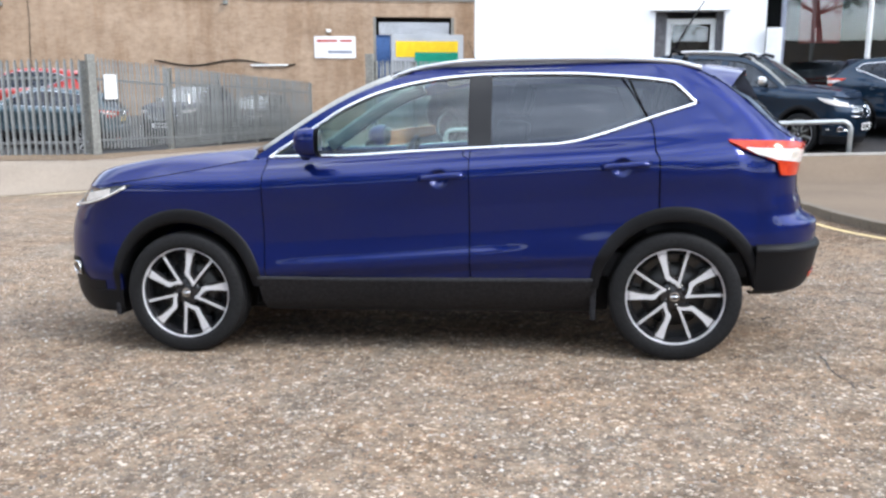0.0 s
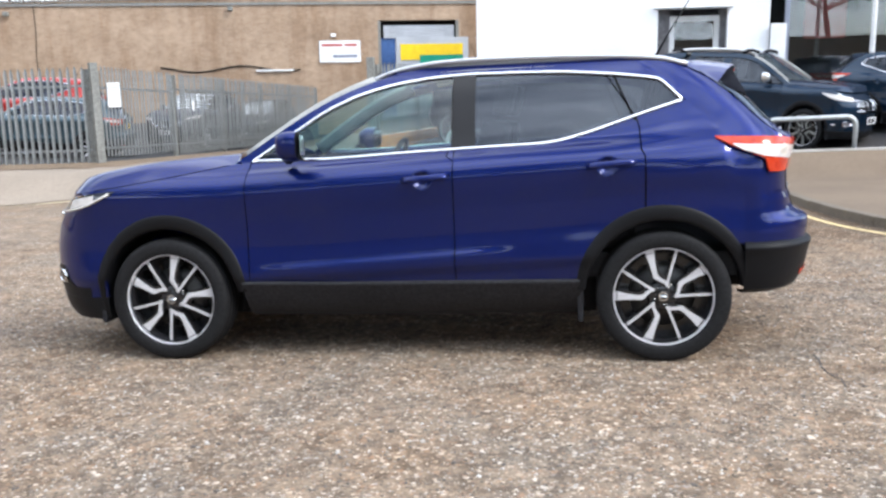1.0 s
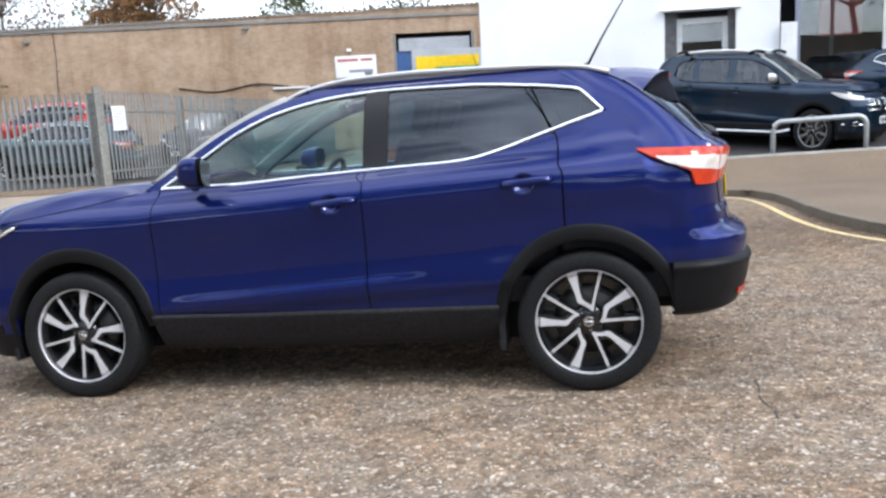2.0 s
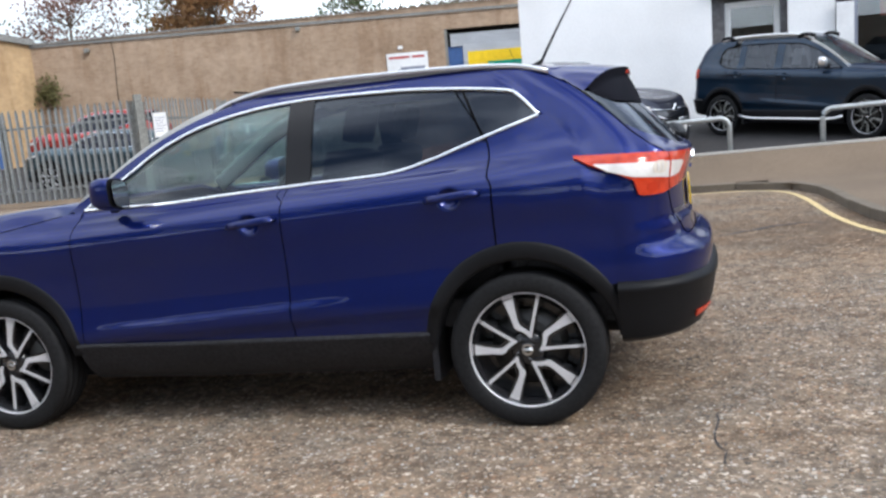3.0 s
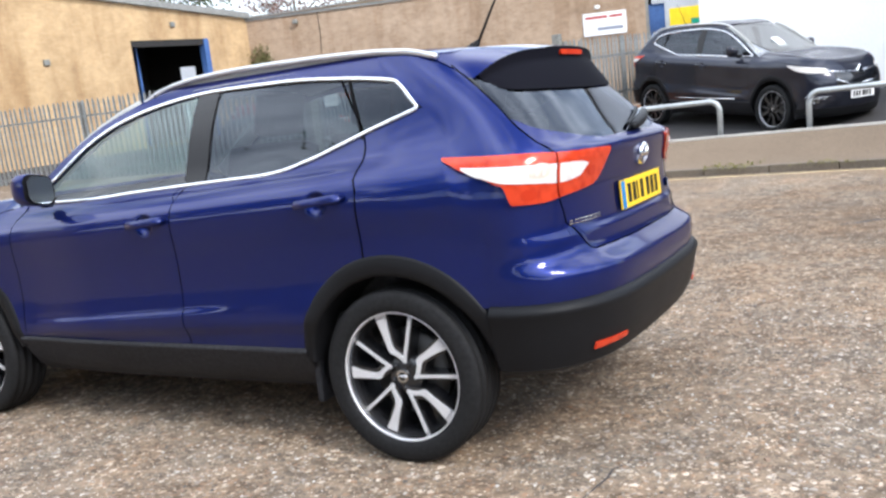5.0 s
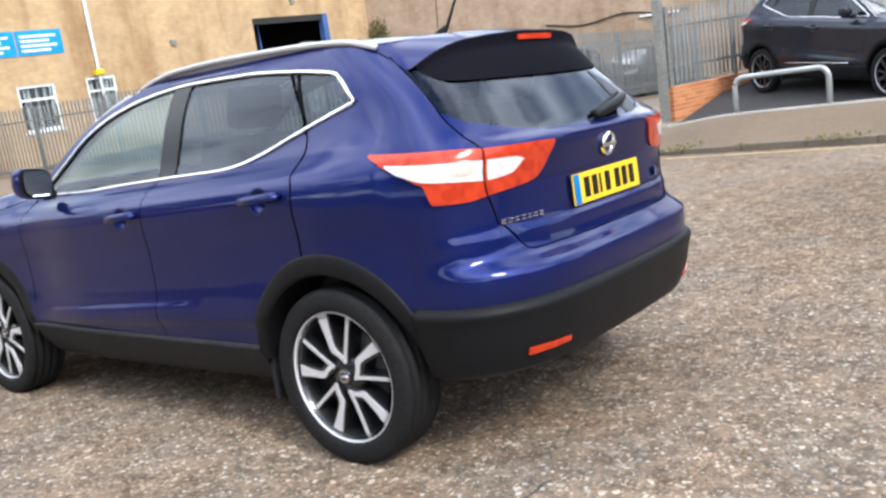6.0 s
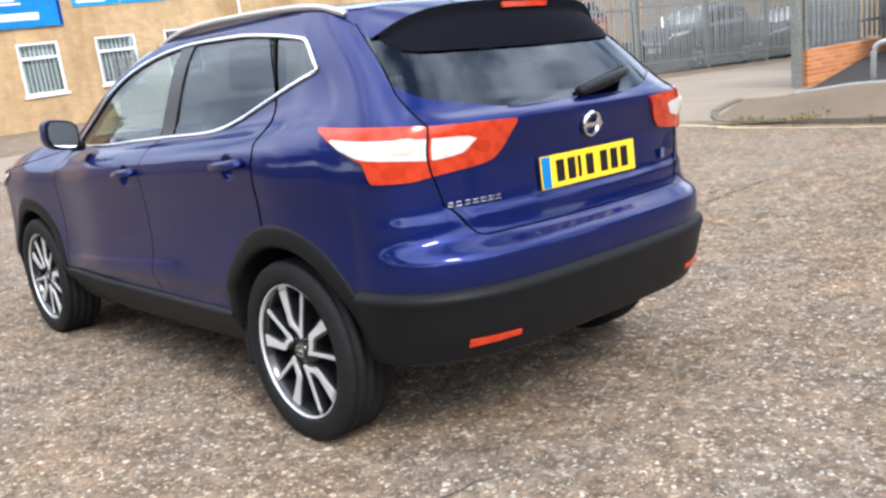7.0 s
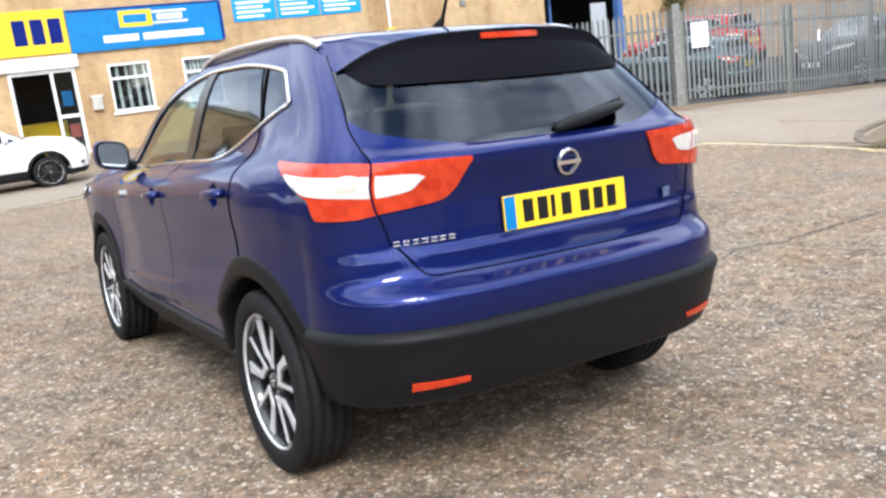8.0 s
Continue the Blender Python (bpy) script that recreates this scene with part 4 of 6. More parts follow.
# ---- white showroom ----
WY, WX0, WX1, WDX0, WDX1 = 16.0, -1.46, 5.15, 2.70, 4.24
WMAT = Matrix.Translation((WX0, WY, 0))
wall_with_openings("wall_showroom", WMAT, WX1 - WX0, 6.4, 0.35, [(WDX0 - WX0, WDX1 - WX0, 0.2, 2.93)], RENDER, "smooth white rendered wall")
tagged(box("wall_showroom_side", (WX0, WY + 0.352, -0.3), (WX0 + 0.35, WY + 16, 6.4), RENDER, None, bevel=0), "smooth white rendered side wall", "wall", kind="structure")
sd = group_empty("door_4", Matrix(), "white framed glass door set back in the white wall", "door", kind="structure")
for lo, hi in (((2.98, 16.28, 0.25), (3.1, 16.38, 2.78)), ((3.98, 16.28, 0.25), (4.1, 16.38, 2.78)), ((3.1, 16.28, 2.66), (3.98, 16.38, 2.78)), ((3.1, 16.28, 0.25), (3.98, 16.38, 0.4))):
    box("door_frame", lo, hi, UPVC, sd)
box("door_reveal", (2.70, 16.2, 0.2), (2.98, 16.42, 2.93), DIM_GREY, sd, "grey side panel", 0.002)
box("door_reveal", (4.1, 16.2, 0.2), (4.24, 16.42, 2.93), DIM_GREY, sd, "grey side panel", 0.002)
box("pane", (3.1, 16.32, 0.4), (3.98, 16.326, 2.66), PANE, sd, bevel=0).visible_shadow = False
box("back_wall", (1.5, 18, 0), (5.5, 18.1, 4), DIM_GREY, None, bevel=0)["kind"] = "structure"
tagged(box("door_canopy", (2.6, 15.92, 2.94), (4.34, 16.0, 2.98), UPVC, None, "", 0.006), "thin white ledge over the door", "ledge", kind="structure")
tagged(box("wall_sign", (5.16, 15.9, 1.6), (5.5, 15.96, 2.55), SIGN_WHITE, None, "", 0.006), "plain pale panel at the corner of the white wall", "panel")
glazing = group_empty("window_6", Matrix(), "tall dark showroom glazing", "window", kind="structure")
for x in (5.55, 8.1, 10.6, 13.1, 15.6):
    box("window_frame", (x - 0.05, 16.1, 0.1), (x + 0.05, 16.2, 6.3), INK_GREY, glazing)
for x0, x1 in ((5.6, 8.05), (8.15, 10.55), (10.65, 13.05), (13.15, 15.55)):
    box("pane", (x0, 16.14, 0.2), (x1, 16.15, 6.3), PANE, glazing, bevel=0).visible_shadow = False
# walls, floor and ceiling behind the glass, their dimness put into the colour
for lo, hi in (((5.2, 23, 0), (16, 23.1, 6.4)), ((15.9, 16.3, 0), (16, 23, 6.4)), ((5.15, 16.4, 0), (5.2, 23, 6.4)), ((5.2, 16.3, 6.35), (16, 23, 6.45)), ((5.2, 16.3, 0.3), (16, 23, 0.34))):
    box("showroom_lining", lo, hi, SHOW_GLOOM, None, bevel=0)["kind"] = "structure"
tagged(box("hanging_banner", (6.6, 19.0, 2.3), (7.6, 19.03, 6.35), INK_RED, None, "", 0.002), "dark red banner hanging in the showroom", "banner")
tagged(sweep("canopy_pole", [(6.75, 14.0, z) for z in (0.2, 2, 4, 6.4)], 0.05, UPVC, sides=14), "slim white steel pole on the forecourt", "pole")
tagged(box("roof_showroom", (WX0 - 0.1, WY - 0.1, 6.41), (16.1, 32, 6.6), ROOFING, None), "flat showroom roof", "roof", kind="structure")


# ---- trees behind the roofs, and unseen ones round the yard ----
def tree(x, y, h, spread, leaves, tone, seed):
    random.seed(seed)
    root = group_empty("tree", Matrix.Translation((x, y, -0.3)), "autumn tree with thinning %s leaves behind the roofs" % ("rusty" if tone == 2 else "olive green" if tone == 1 else "dusky brown" if tone == 3 else "dull green"), "tree")
    bm = bmesh.new()

    def limb(p, q, r0, r1):
        a = (q - p).normalized()
        s = a.orthogonal().normalized()
        t = a.cross(s)
        r = [[bm.verts.new(c + (s * math.cos(k) + t * math.sin(k)) * w) for k in (0, 1.26, 2.51, 3.77, 5.03)] for c, w in ((p, r0), (q, r1))]
        for i in range(5):
            bm.faces.new((r[0][i], r[0][(i + 1) % 5], r[1][(i + 1) % 5], r[1][i]))
    tips, p = [], Vector((0, 0, 0))
    for k in range(6):
        q = Vector((random.gauss(0, 0.15), random.gauss(0, 0.15), h * 0.8 * (k + 1) / 6))
        limb(p, q, 0.28 - 0.04 * k, 0.24 - 0.04 * k)
        p = q
        if k > 1:
            for j in range(6):
                a = random.uniform(0, 6.28)
                e = q + Vector((math.cos(a), math.sin(a), random.uniform(0.2, 0.9))) * spread * random.uniform(0.45, 0.95) * (1.15 - k * 0.1)
                limb(q, e, 0.07, 0.02)
                for i in range(4):
                    b = random.uniform(0, 6.28)
                    f = e + Vector((math.cos(b), math.sin(b), random.uniform(-0.2, 0.8))) * spread * 0.3
                    limb(q.lerp(e, random.uniform(0.5, 1)), f, 0.025, 0.008)
                    tips.append(f)
    part("trunk", bm, BARK, root)
    verts, faces = [], []
    for i in range(leaves):
        c = random.choice(tips) + Vector((random.gauss(0, 1), random.gauss(0, 1), random.gauss(0, 0.8))) * spread * 0.14
        u = Vector((random.gauss(0, 1), random.gauss(0, 1), random.gauss(0, 1))).normalized()
        w, s = u.orthogonal().normalized(), random.uniform(0.09, 0.2)
        n = len(verts)
        verts += [c - u * s, c + w * s * 0.5, c + u * s, c - w * s * 0.5 + u.cross(w) * s * 0.2]
        faces.append((n, n + 1, n + 2, n + 3))
    me = bpy.data.meshes.new("crown")
    me.from_pydata(verts, [], faces)
    finish("crown", me, LEAF[tone], root, "", False)
    return root


# rows at negative y are out of view; the south one darkens the car's reflections
for i, (x, y, h, s, n, tone) in enumerate([(-44, 44, 11, 3.4, 2600, 0), (-38.5, 50, 12.2, 3.6, 2000, 3), (-30.8, 52, 11.6, 3.2, 3200, 1), (-26.5, 48, 11.4, 3.1, 6500, 2), (-21, 60, 11.5, 3.2, 2200, 0), (-52, 38, 12, 4.0, 2400, 1), (-14, 62, 11.5, 3.4, 2200, 1), (-60, 30, 12, 4, 2400, 0)] + [(x, -21.5 - 2.2 * (k % 2), (16.0 if k < 7 else 10.5) + 1.5 * (k % 3), 4.2, 8500 if k < 7 else 4000, k % 2) for k, x in enumerate((-34, -27, -20.5, -14, -8, -2, 4, 10, 16))] + [(-28.5, -9.6, 7.2, 3.0, 5000, 1), (-29.5, -13.2, 7.6, 3.2, 5000, 0), (-28.4, -17.4, 8.4, 3.4, 5000, 1)]):
    tree(x, y, h, s, n, tone, 20 + i)

random.seed(77)
verts, faces = [], []
for i in range(420):
    c = Vector((-23.9 + random.gauss(0, 0.33), 28.35 + random.gauss(0, 0.12), 2.75 + random.gauss(0, 0.30)))
    u = Vector((random.gauss(0, 1), random.gauss(0, 1), random.gauss(0, 1))).normalized()
    w, k = u.orthogonal().normalized(), random.uniform(0.05, 0.12)
    faces.append(tuple(range(len(verts), len(verts) + 4)))
    verts += [c - u * k, c + w * k * 0.5, c + u * k, c - w * k * 0.5]
shrub = group_empty("shrub", Matrix.Translation((-23.9, 28.3, 0)), "scrubby shrub growing in the corner of the brick walls", "shrub")
me = bpy.data.meshes.new("foliage")
me.from_pydata([v - Vector((-23.9, 28.3, 0)) for v in verts], [], faces)
finish("foliage", me, LEAF[1], shrub, "", False)
for k in range(5):
    sweep("stem", [Vector((0.05 * k - 0.1, 0.05, -0.6)), Vector((0.06 * k - 0.12, 0.05, 1.5)), Vector((0.2 * k - 0.4, 0.05, 2.8))], lambda t: 0.02 - 0.012 * t, BARK, shrub, "", 5)
for x, z in ((-22.2, 4.35), (-13.6, 4.5)):
    tagged(box("wall_lamp", (ns(x) - 0.10, -0.22, z - 0.10), (ns(x) + 0.10, 0.0, z + 0.08), GALV_OLD, None, "", 0.03, NM), "small grey lamp under the eaves of the brick wall", "lamp")

# ---- plain unseen walls added behind the camera to shape the car's reflections ----
for lo, hi in (((-25, -17.3, -0.5), (22, -17.0, 3.4)), ((21.7, -17.0, -0.5), (22, 16, 5.0)), ((-25, -17, -0.5), (-24.7, -8.05, 6.2))):
    tagged(box("unseen_wall", lo, hi, DARKBRICK, None, bevel=0), "plain unseen brick wall added to shape reflections", "wall", kind="structure")


# ---- cracks in the yard ----
def crack(pts, width, seed):
    random.seed(seed)
    line = along([(*p, 0) for p in pts], 0.06)
    rows = []
    for i, p in enumerate(line):
        nrm = normal_of(line, i)
        j = p + nrm * (random.gauss(0, 0.012) + 0.03 * noise.noise(p * 3))
        w = width * (0.4 + 0.8 * random.random()) * math.sin(math.pi * (i + 0.5) / len(line)) ** 0.4
        rows.append([(q.x, q.y, ground_z(q.x, q.y) + 0.0035) for q in (j - nrm * w, j + nrm * w)])
    tagged(grid("crack", rows, BLACKTOP, out=(0, 0, -9)), "dark crack in the worn tarmac", "crack", kind="structure")


crack([(2.11, -0.62), (2.07, -1.0), (2.09, -1.28), (2.15, -1.36)], 0.0045, 1)
crack([(0.2, 2.7), (0.03, 3.3), (0.12, 3.5), (0.1, 3.93), (0.06, 4.41), (0.01, 5.07), (0.1, 6.0)], 0.011, 2)
crack([(2.3, 4.6), (2.7, 4.95), (3.1, 5.2), (3.4, 5.1)], 0.034, 3)
crack([(-6.0, 1.0), (-5.0, 1.6), (-3.9, 1.8)], 0.012, 5)


# ---- loose chips bedded in the yard round the car ----
rng = np.random.default_rng(7)
count = 34000
cx, cy = rng.uniform(-4.2, 5.2, count), rng.uniform(-4.9, 2.2, count)
keep_out = (np.abs(cx - 0.0) < 1.9) & (np.abs(cy) < 0.75)
cx, cy = cx[~keep_out], cy[~keep_out]
count = len(cx)
size, turn = rng.uniform(0.0045, 0.0115, count) * (1 + 0.5 * (rng.random(count) > 0.93)), rng.uniform(0, 6.28, count)
long = rng.uniform(0.6, 1.0, count)
verts = np.zeros((count, 8, 3))
for k in range(8):
    ang = turn + (k % 4) * math.pi / 2 + rng.uniform(-0.3, 0.3, count)
    r = size * (1.0 if k < 4 else 0.62) * (1.0 if k % 2 else long) * rng.uniform(0.8, 1.2, count)
    verts[:, k, 0], verts[:, k, 1] = cx + r * np.cos(ang), cy + r * np.sin(ang)
    verts[:, k, 2] = SLOPE_X * verts[:, k, 0] + SLOPE_Y * verts[:, k, 1] + (-0.002 if k < 4 else size * rng.uniform(0.3, 0.6, count))
quads = np.array([(4, 5, 6, 7), (0, 1, 5, 4), (1, 2, 6, 5), (2, 3, 7, 6), (3, 0, 4, 7)])
faces = (quads[None] + (np.arange(count) * 8)[:, None, None]).reshape(-1, 4)
chip_mesh = bpy.data.meshes.new("stone_chips")
chip_mesh.from_pydata(verts.reshape(-1, 3).tolist(), [], faces.tolist())
tagged(finish("stone_chips", chip_mesh, CHIPS, None, "", False), "loose tan and grey stone chips in the tarmac", "gravel", kind="stuff")


# ---- cars ----
# A car's own axes: the front looks along -x, the left side along -y, z = 0 under the tyres.
AXLE, HUB_Z, TYRE_R = 1.323, 0.335, 0.337
X_A, X_B = -0.855, 1.72            # front door's leading edge, and where the tail begins to turn
REAR_N = 2.6
HANDLES = ((0.122, 0.967), (1.062, 1.014))

section = spl((0.20, 0.800), (0.30, 0.845), (0.40, 0.862), (0.46, 0.870), (0.515, 0.887), (0.58, 0.882), (0.68, 0.873), (0.80, 0.876), (0.90, 0.886), (0.955, 0.889), (1.0, 0.880),
              (1.03, 0.862), (1.06, 0.825), (1.085, 0.783), (1.11, 0.752), (1.20, 0.716), (1.32, 0.672), (1.42, 0.624), (1.47, 0.590), (1.52, 0.545), (1.56, 0.488), (1.60, 0.40))
# towards the tail the shoulder softens into the rear pillar
section_rear = spl((0.20, 0.800), (0.30, 0.845), (0.46, 0.870), (0.58, 0.882), (0.80, 0.876), (0.90, 0.884), (0.955, 0.880), (1.0, 0.866), (1.05, 0.838), (1.10, 0.797), (1.15, 0.758), (1.20, 0.728), (1.32, 0.672), (1.42, 0.624), (1.47, 0.590), (1.52, 0.545), (1.56, 0.488), (1.60, 0.40))
plan = spl((-2.2, 0.93), (-1.72, 0.965), (-1.3, 0.99), (-0.8, 0.975), (-0.3, 1.0), (0.6, 1.0), (1.3, 1.0), (1.55, 0.978), (1.72, 0.95))
tail_x = spl((0.28, 1.95), (0.34, 2.04), (0.42, 2.085), (0.50, 2.105), (0.55, 2.108), (0.61, 2.116), (0.66, 2.123), (0.695, 2.123), (0.712, 2.112), (0.735, 2.068), (0.752, 2.050), (0.775, 2.044), (0.80, 2.041), (0.822, 2.039), (0.838, 2.024), (0.90, 2.019), (0.965, 2.018), (1.0, 2.024),
             (1.05, 2.038), (1.09, 2.050), (1.112, 2.052), (1.126, 2.040), (1.145, 2.0), (1.20, 1.948), (1.30, 1.86), (1.40, 1.755), (1.47, 1.665), (1.53, 1.57), (1.57, 1.48))
tail_start = spl((1.06, 1.72), (1.2, 1.665), (1.3, 1.565), (1.4, 1.44), (1.53, 1.26))
pillar_x = spl((1.05, -0.97), (1.22, -0.71), (1.34, -0.51), (1.43, -0.32), (1.49, -0.15), (1.53, 0.0))
belt_z = spl((-0.84, 1.076), (-0.47, 1.076), (0.0, 1.096), (0.4, 1.112), (0.7, 1.122), (0.79, 1.131), (0.94, 1.166), (1.09, 1.213), (1.25, 1.264), (1.43, 1.318))
frame_z = spl((-0.84, 1.078), (-0.61, 1.222), (-0.41, 1.342), (-0.22, 1.418), (-0.03, 1.462), (0.16, 1.486), (0.37, 1.496), (0.76, 1.490), (1.09, 1.464), (1.25, 1.443), (1.315, 1.431), (1.335, 1.418), (1.43, 1.320))
rail_z = spl((-0.10, 1.514), (0.3, 1.562), (0.8, 1.562), (1.3, 1.528), (1.6, 1.49))
nose_x = spl((0.20, -2.14), (0.28, -2.21), (0.42, -2.245), (0.60, -2.25), (0.72, -2.225), (0.80, -2.175), (0.86, -2.115), (0.93, -2.035), (1.0, -1.94))
hood_edge = spl((-2.2, 0.885), (-1.9, 0.925), (-1.6, 0.958), (-1.4, 0.986), (-1.19, 1.020), (-0.95, 1.060), (-0.855, 1.070))
hood_mid = spl((-2.16, 0.90), (-2.05, 0.955), (-1.87, 1.010), (-1.65, 1.055), (-1.4, 1.087), (-1.1, 1.107), (-0.9, 1.114))


def side_w(x, z):
    """Half the body's width at a place along its side."""
    h, soft = z - 0.05 * (max(-1.0, min(x, 1.72)) - 0.2), 0.8 * smooth_step(0.95, 1.50, x)
    w = (section(h) + soft * (section_rear(h) - section(h))) * plan(x)
    w += 0.010 * math.exp(-((x - 1.45) / 0.35) ** 2 - ((z - 0.96) / 0.14) ** 2)
    # lower door crease, which climbs towards the back, and the hollows behind the handles
    zc = 0.515 + 0.066 * (x + 0.66)
    reach = smooth_step(-0.86, -0.55, x) * (1 - smooth_step(0.30, 0.64, x))
    w += 0.0105 * reach * (1 - smooth_step(zc - 0.012, zc + 0.020, z)) * smooth_step(zc - 0.12, zc - 0.02, z)
    for hx, hz in HANDLES:
        r = math.hypot(x - hx + 0.012, (z - hz + 0.010) * 1.08)
        if r < 0.07:
            w -= 0.026 * (1 - smooth_step(0.022, 0.054, r))
    for c in (-AXLE, AXLE):
        r = math.hypot(x - c, z - HUB_Z)
        w += 0.004 * math.exp(-((r - 0.44) / 0.10) ** 2) * smooth_step(0.30, 0.55, z)
    return w


def R(s):
    """The place round the tail at a share s of its quarter turn."""
    return X_B + 1 - (1 - s) ** (1 / 1.55)


def skin(a, z, side):
    """The body's outer surface. a runs from the front door back to X_B, then 1 more round the tail to its middle."""
    if a <= X_B:
        x = a
        if z > 1.05:
            x0, x1 = pillar_x(z), tail_start(z)
            k = min(1.0, (z - 1.05) / 0.03)
            x = a + k * (x0 + (x1 - x0) * (a - X_A) / (X_B - X_A) - a)
        return Vector((x, side * side_w(x, z), z))
    s = 1 - (1 - min(1.0, a - X_B)) ** 1.55
    s -= 0.145 * smooth_step(1.09, 1.24, z) * (s / 0.435 if s < 0.435 else (1 - s) / 0.565)
    s += 0.065 * (1 - smooth_step(0.84, 1.12, z)) * (s / 0.435 if s < 0.435 else (1 - s) / 0.565)
    s *= math.pi / 2
    x0, x1 = tail_start(z), tail_x(z)
    c, d = max(0.0, math.cos(s)), math.sin(s)
    # the bumper's shelf swells round the corner and ends in a crease
    reach = smooth_step(0.22, 0.85, s) * (1 - smooth_step(0.90, 1.45, s))
    swell = 0.019 * reach * min(1.0, max(0.0, 1 - (z - 0.700) / (0.001 + 0.075 * reach)))
    return Vector((x0 + (x1 - x0) * d ** (2 / REAR_N) + swell * d, side * (side_w(x0, z) * c ** (2 / REAR_N) + 0.55 * swell * c), z))


def nose(s, z, side):
    """Round the front: s from 0 at the wing to 1 at the middle."""
    a, x0 = s * math.pi / 2, -1.70
    return Vector((x0 + (nose_x(z) - x0) * math.sin(a) ** (2 / 2.25), side * side_w(x0, z) * max(0.0, math.cos(a)) ** (2 / 2.25), z))


def push(p, d, side):
    """Moves a point outward by d, roughly along the surface's normal."""
    x, y, z = p
    n = Vector(((1.0 if x > 1.9 else max(0, (x - 1.72) / 0.2)) + (-1.0 if x < -2.0 else 0), side * (1.0 if x < 2.0 else max(0.1, 1 - (x - 2.0) / 0.08)), 0.35 if z > 1.1 else 0.0)).normalized()
    return p + n * d


def patch(name, a0, a1, lo, hi, na, nz, mat, parent, side, lift=0.0, thick=0.0, label="", surf=skin, relax=0):
    """A piece of the skin between two heights; side 0 runs right across the tail. relax fairs its upper part."""
    rows, s = [], side or -1
    for a in span(a0, a1, na):
        z0, z1 = (lo(a) if callable(lo) else lo), (hi(a) if callable(hi) else hi)
        rows.append([push(surf(a, z, s), lift, s) if lift else surf(a, z, s) for z in span(z0, max(z1, z0 + 0.001), nz)])
    for _ in range(relax):
        old = [list(r) for r in rows]
        for i in range(1, len(rows) - 1):
            for j in range(1, nz - 1):
                if old[i][j].z > 0.84:
                    mean = (old[i - 1][j] + old[i + 1][j] + old[i][j - 1] + old[i][j + 1]) / 4
                    rows[i][j] = old[i][j].lerp(mean, 0.6 * smooth_step(0.84, 0.90, old[i][j].z) * smooth_step(0, 14, i))
    if side == 0:
        rows[-1] = [Vector((p.x, 0, p.z)) for p in rows[-1]]
        rows += [[Vector((p.x, -p.y, p.z)) for p in r] for r in rows[-2::-1]]
    return grid(name, rows, mat, parent, label, thick, out=(0.2, 0, 0.7))


def arch_low(a, low, r):
    for c in (-AXLE, AXLE):
        if abs(a - c) < r:
            low = max(low, HUB_Z + math.sqrt(r * r - (a - c) ** 2))
    return low


def where(a, f):
    """The height at which the column a of the skin meets the line z = f(x)."""
    lo, hi = 1.05, 1.53
    for _ in range(24):
        m = (lo + hi) / 2
        if m < f(skin(a, m, -1).x):
            lo = m
        else:
            hi = m
    return lo


def oval(a, w, z, h):
    """One edge of an oval lens on the skin."""
    return lambda v: z + h * math.sqrt(max(0.0, 1 - ((v - a) / w) ** 2)) ** 0.8


def ring(bm, profile, n, r_at=None):
    """Spins a profile of (radius, y) round the y axis."""
    rows = []
    for k in range(n):
        a = 2 * math.pi * k / n
        rows.append([bm.verts.new((r * math.sin(a), y, r * math.cos(a))) for r, y in profile])
    for i in range(n):
        for j in range(len(profile) - 1):
            bm.faces.new((rows[i][j], rows[i][j + 1], rows[(i + 1) % n][j + 1], rows[(i + 1) % n][j]))


def blade(bm, pts, y0, y1):
    """A flat bar with the given outline, from y0 (outer face) back to y1."""
    f = [bm.verts.new((x, y0, z)) for x, z in pts]
    b = [bm.verts.new((x, y1, z)) for x, z in pts]
    bm.faces.new(f)
    bm.faces.new(b[::-1])
    for i in range(len(pts)):
        j = (i + 1) % len(pts)
        bm.faces.new((f[i], b[i], b[j], f[j]))


def soft_cos(t):
    return math.copysign(abs(math.cos(t)) ** 0.6, math.cos(t))


def polar(r, deg):
    return r * math.sin(radians(deg)), r * math.cos(radians(deg))


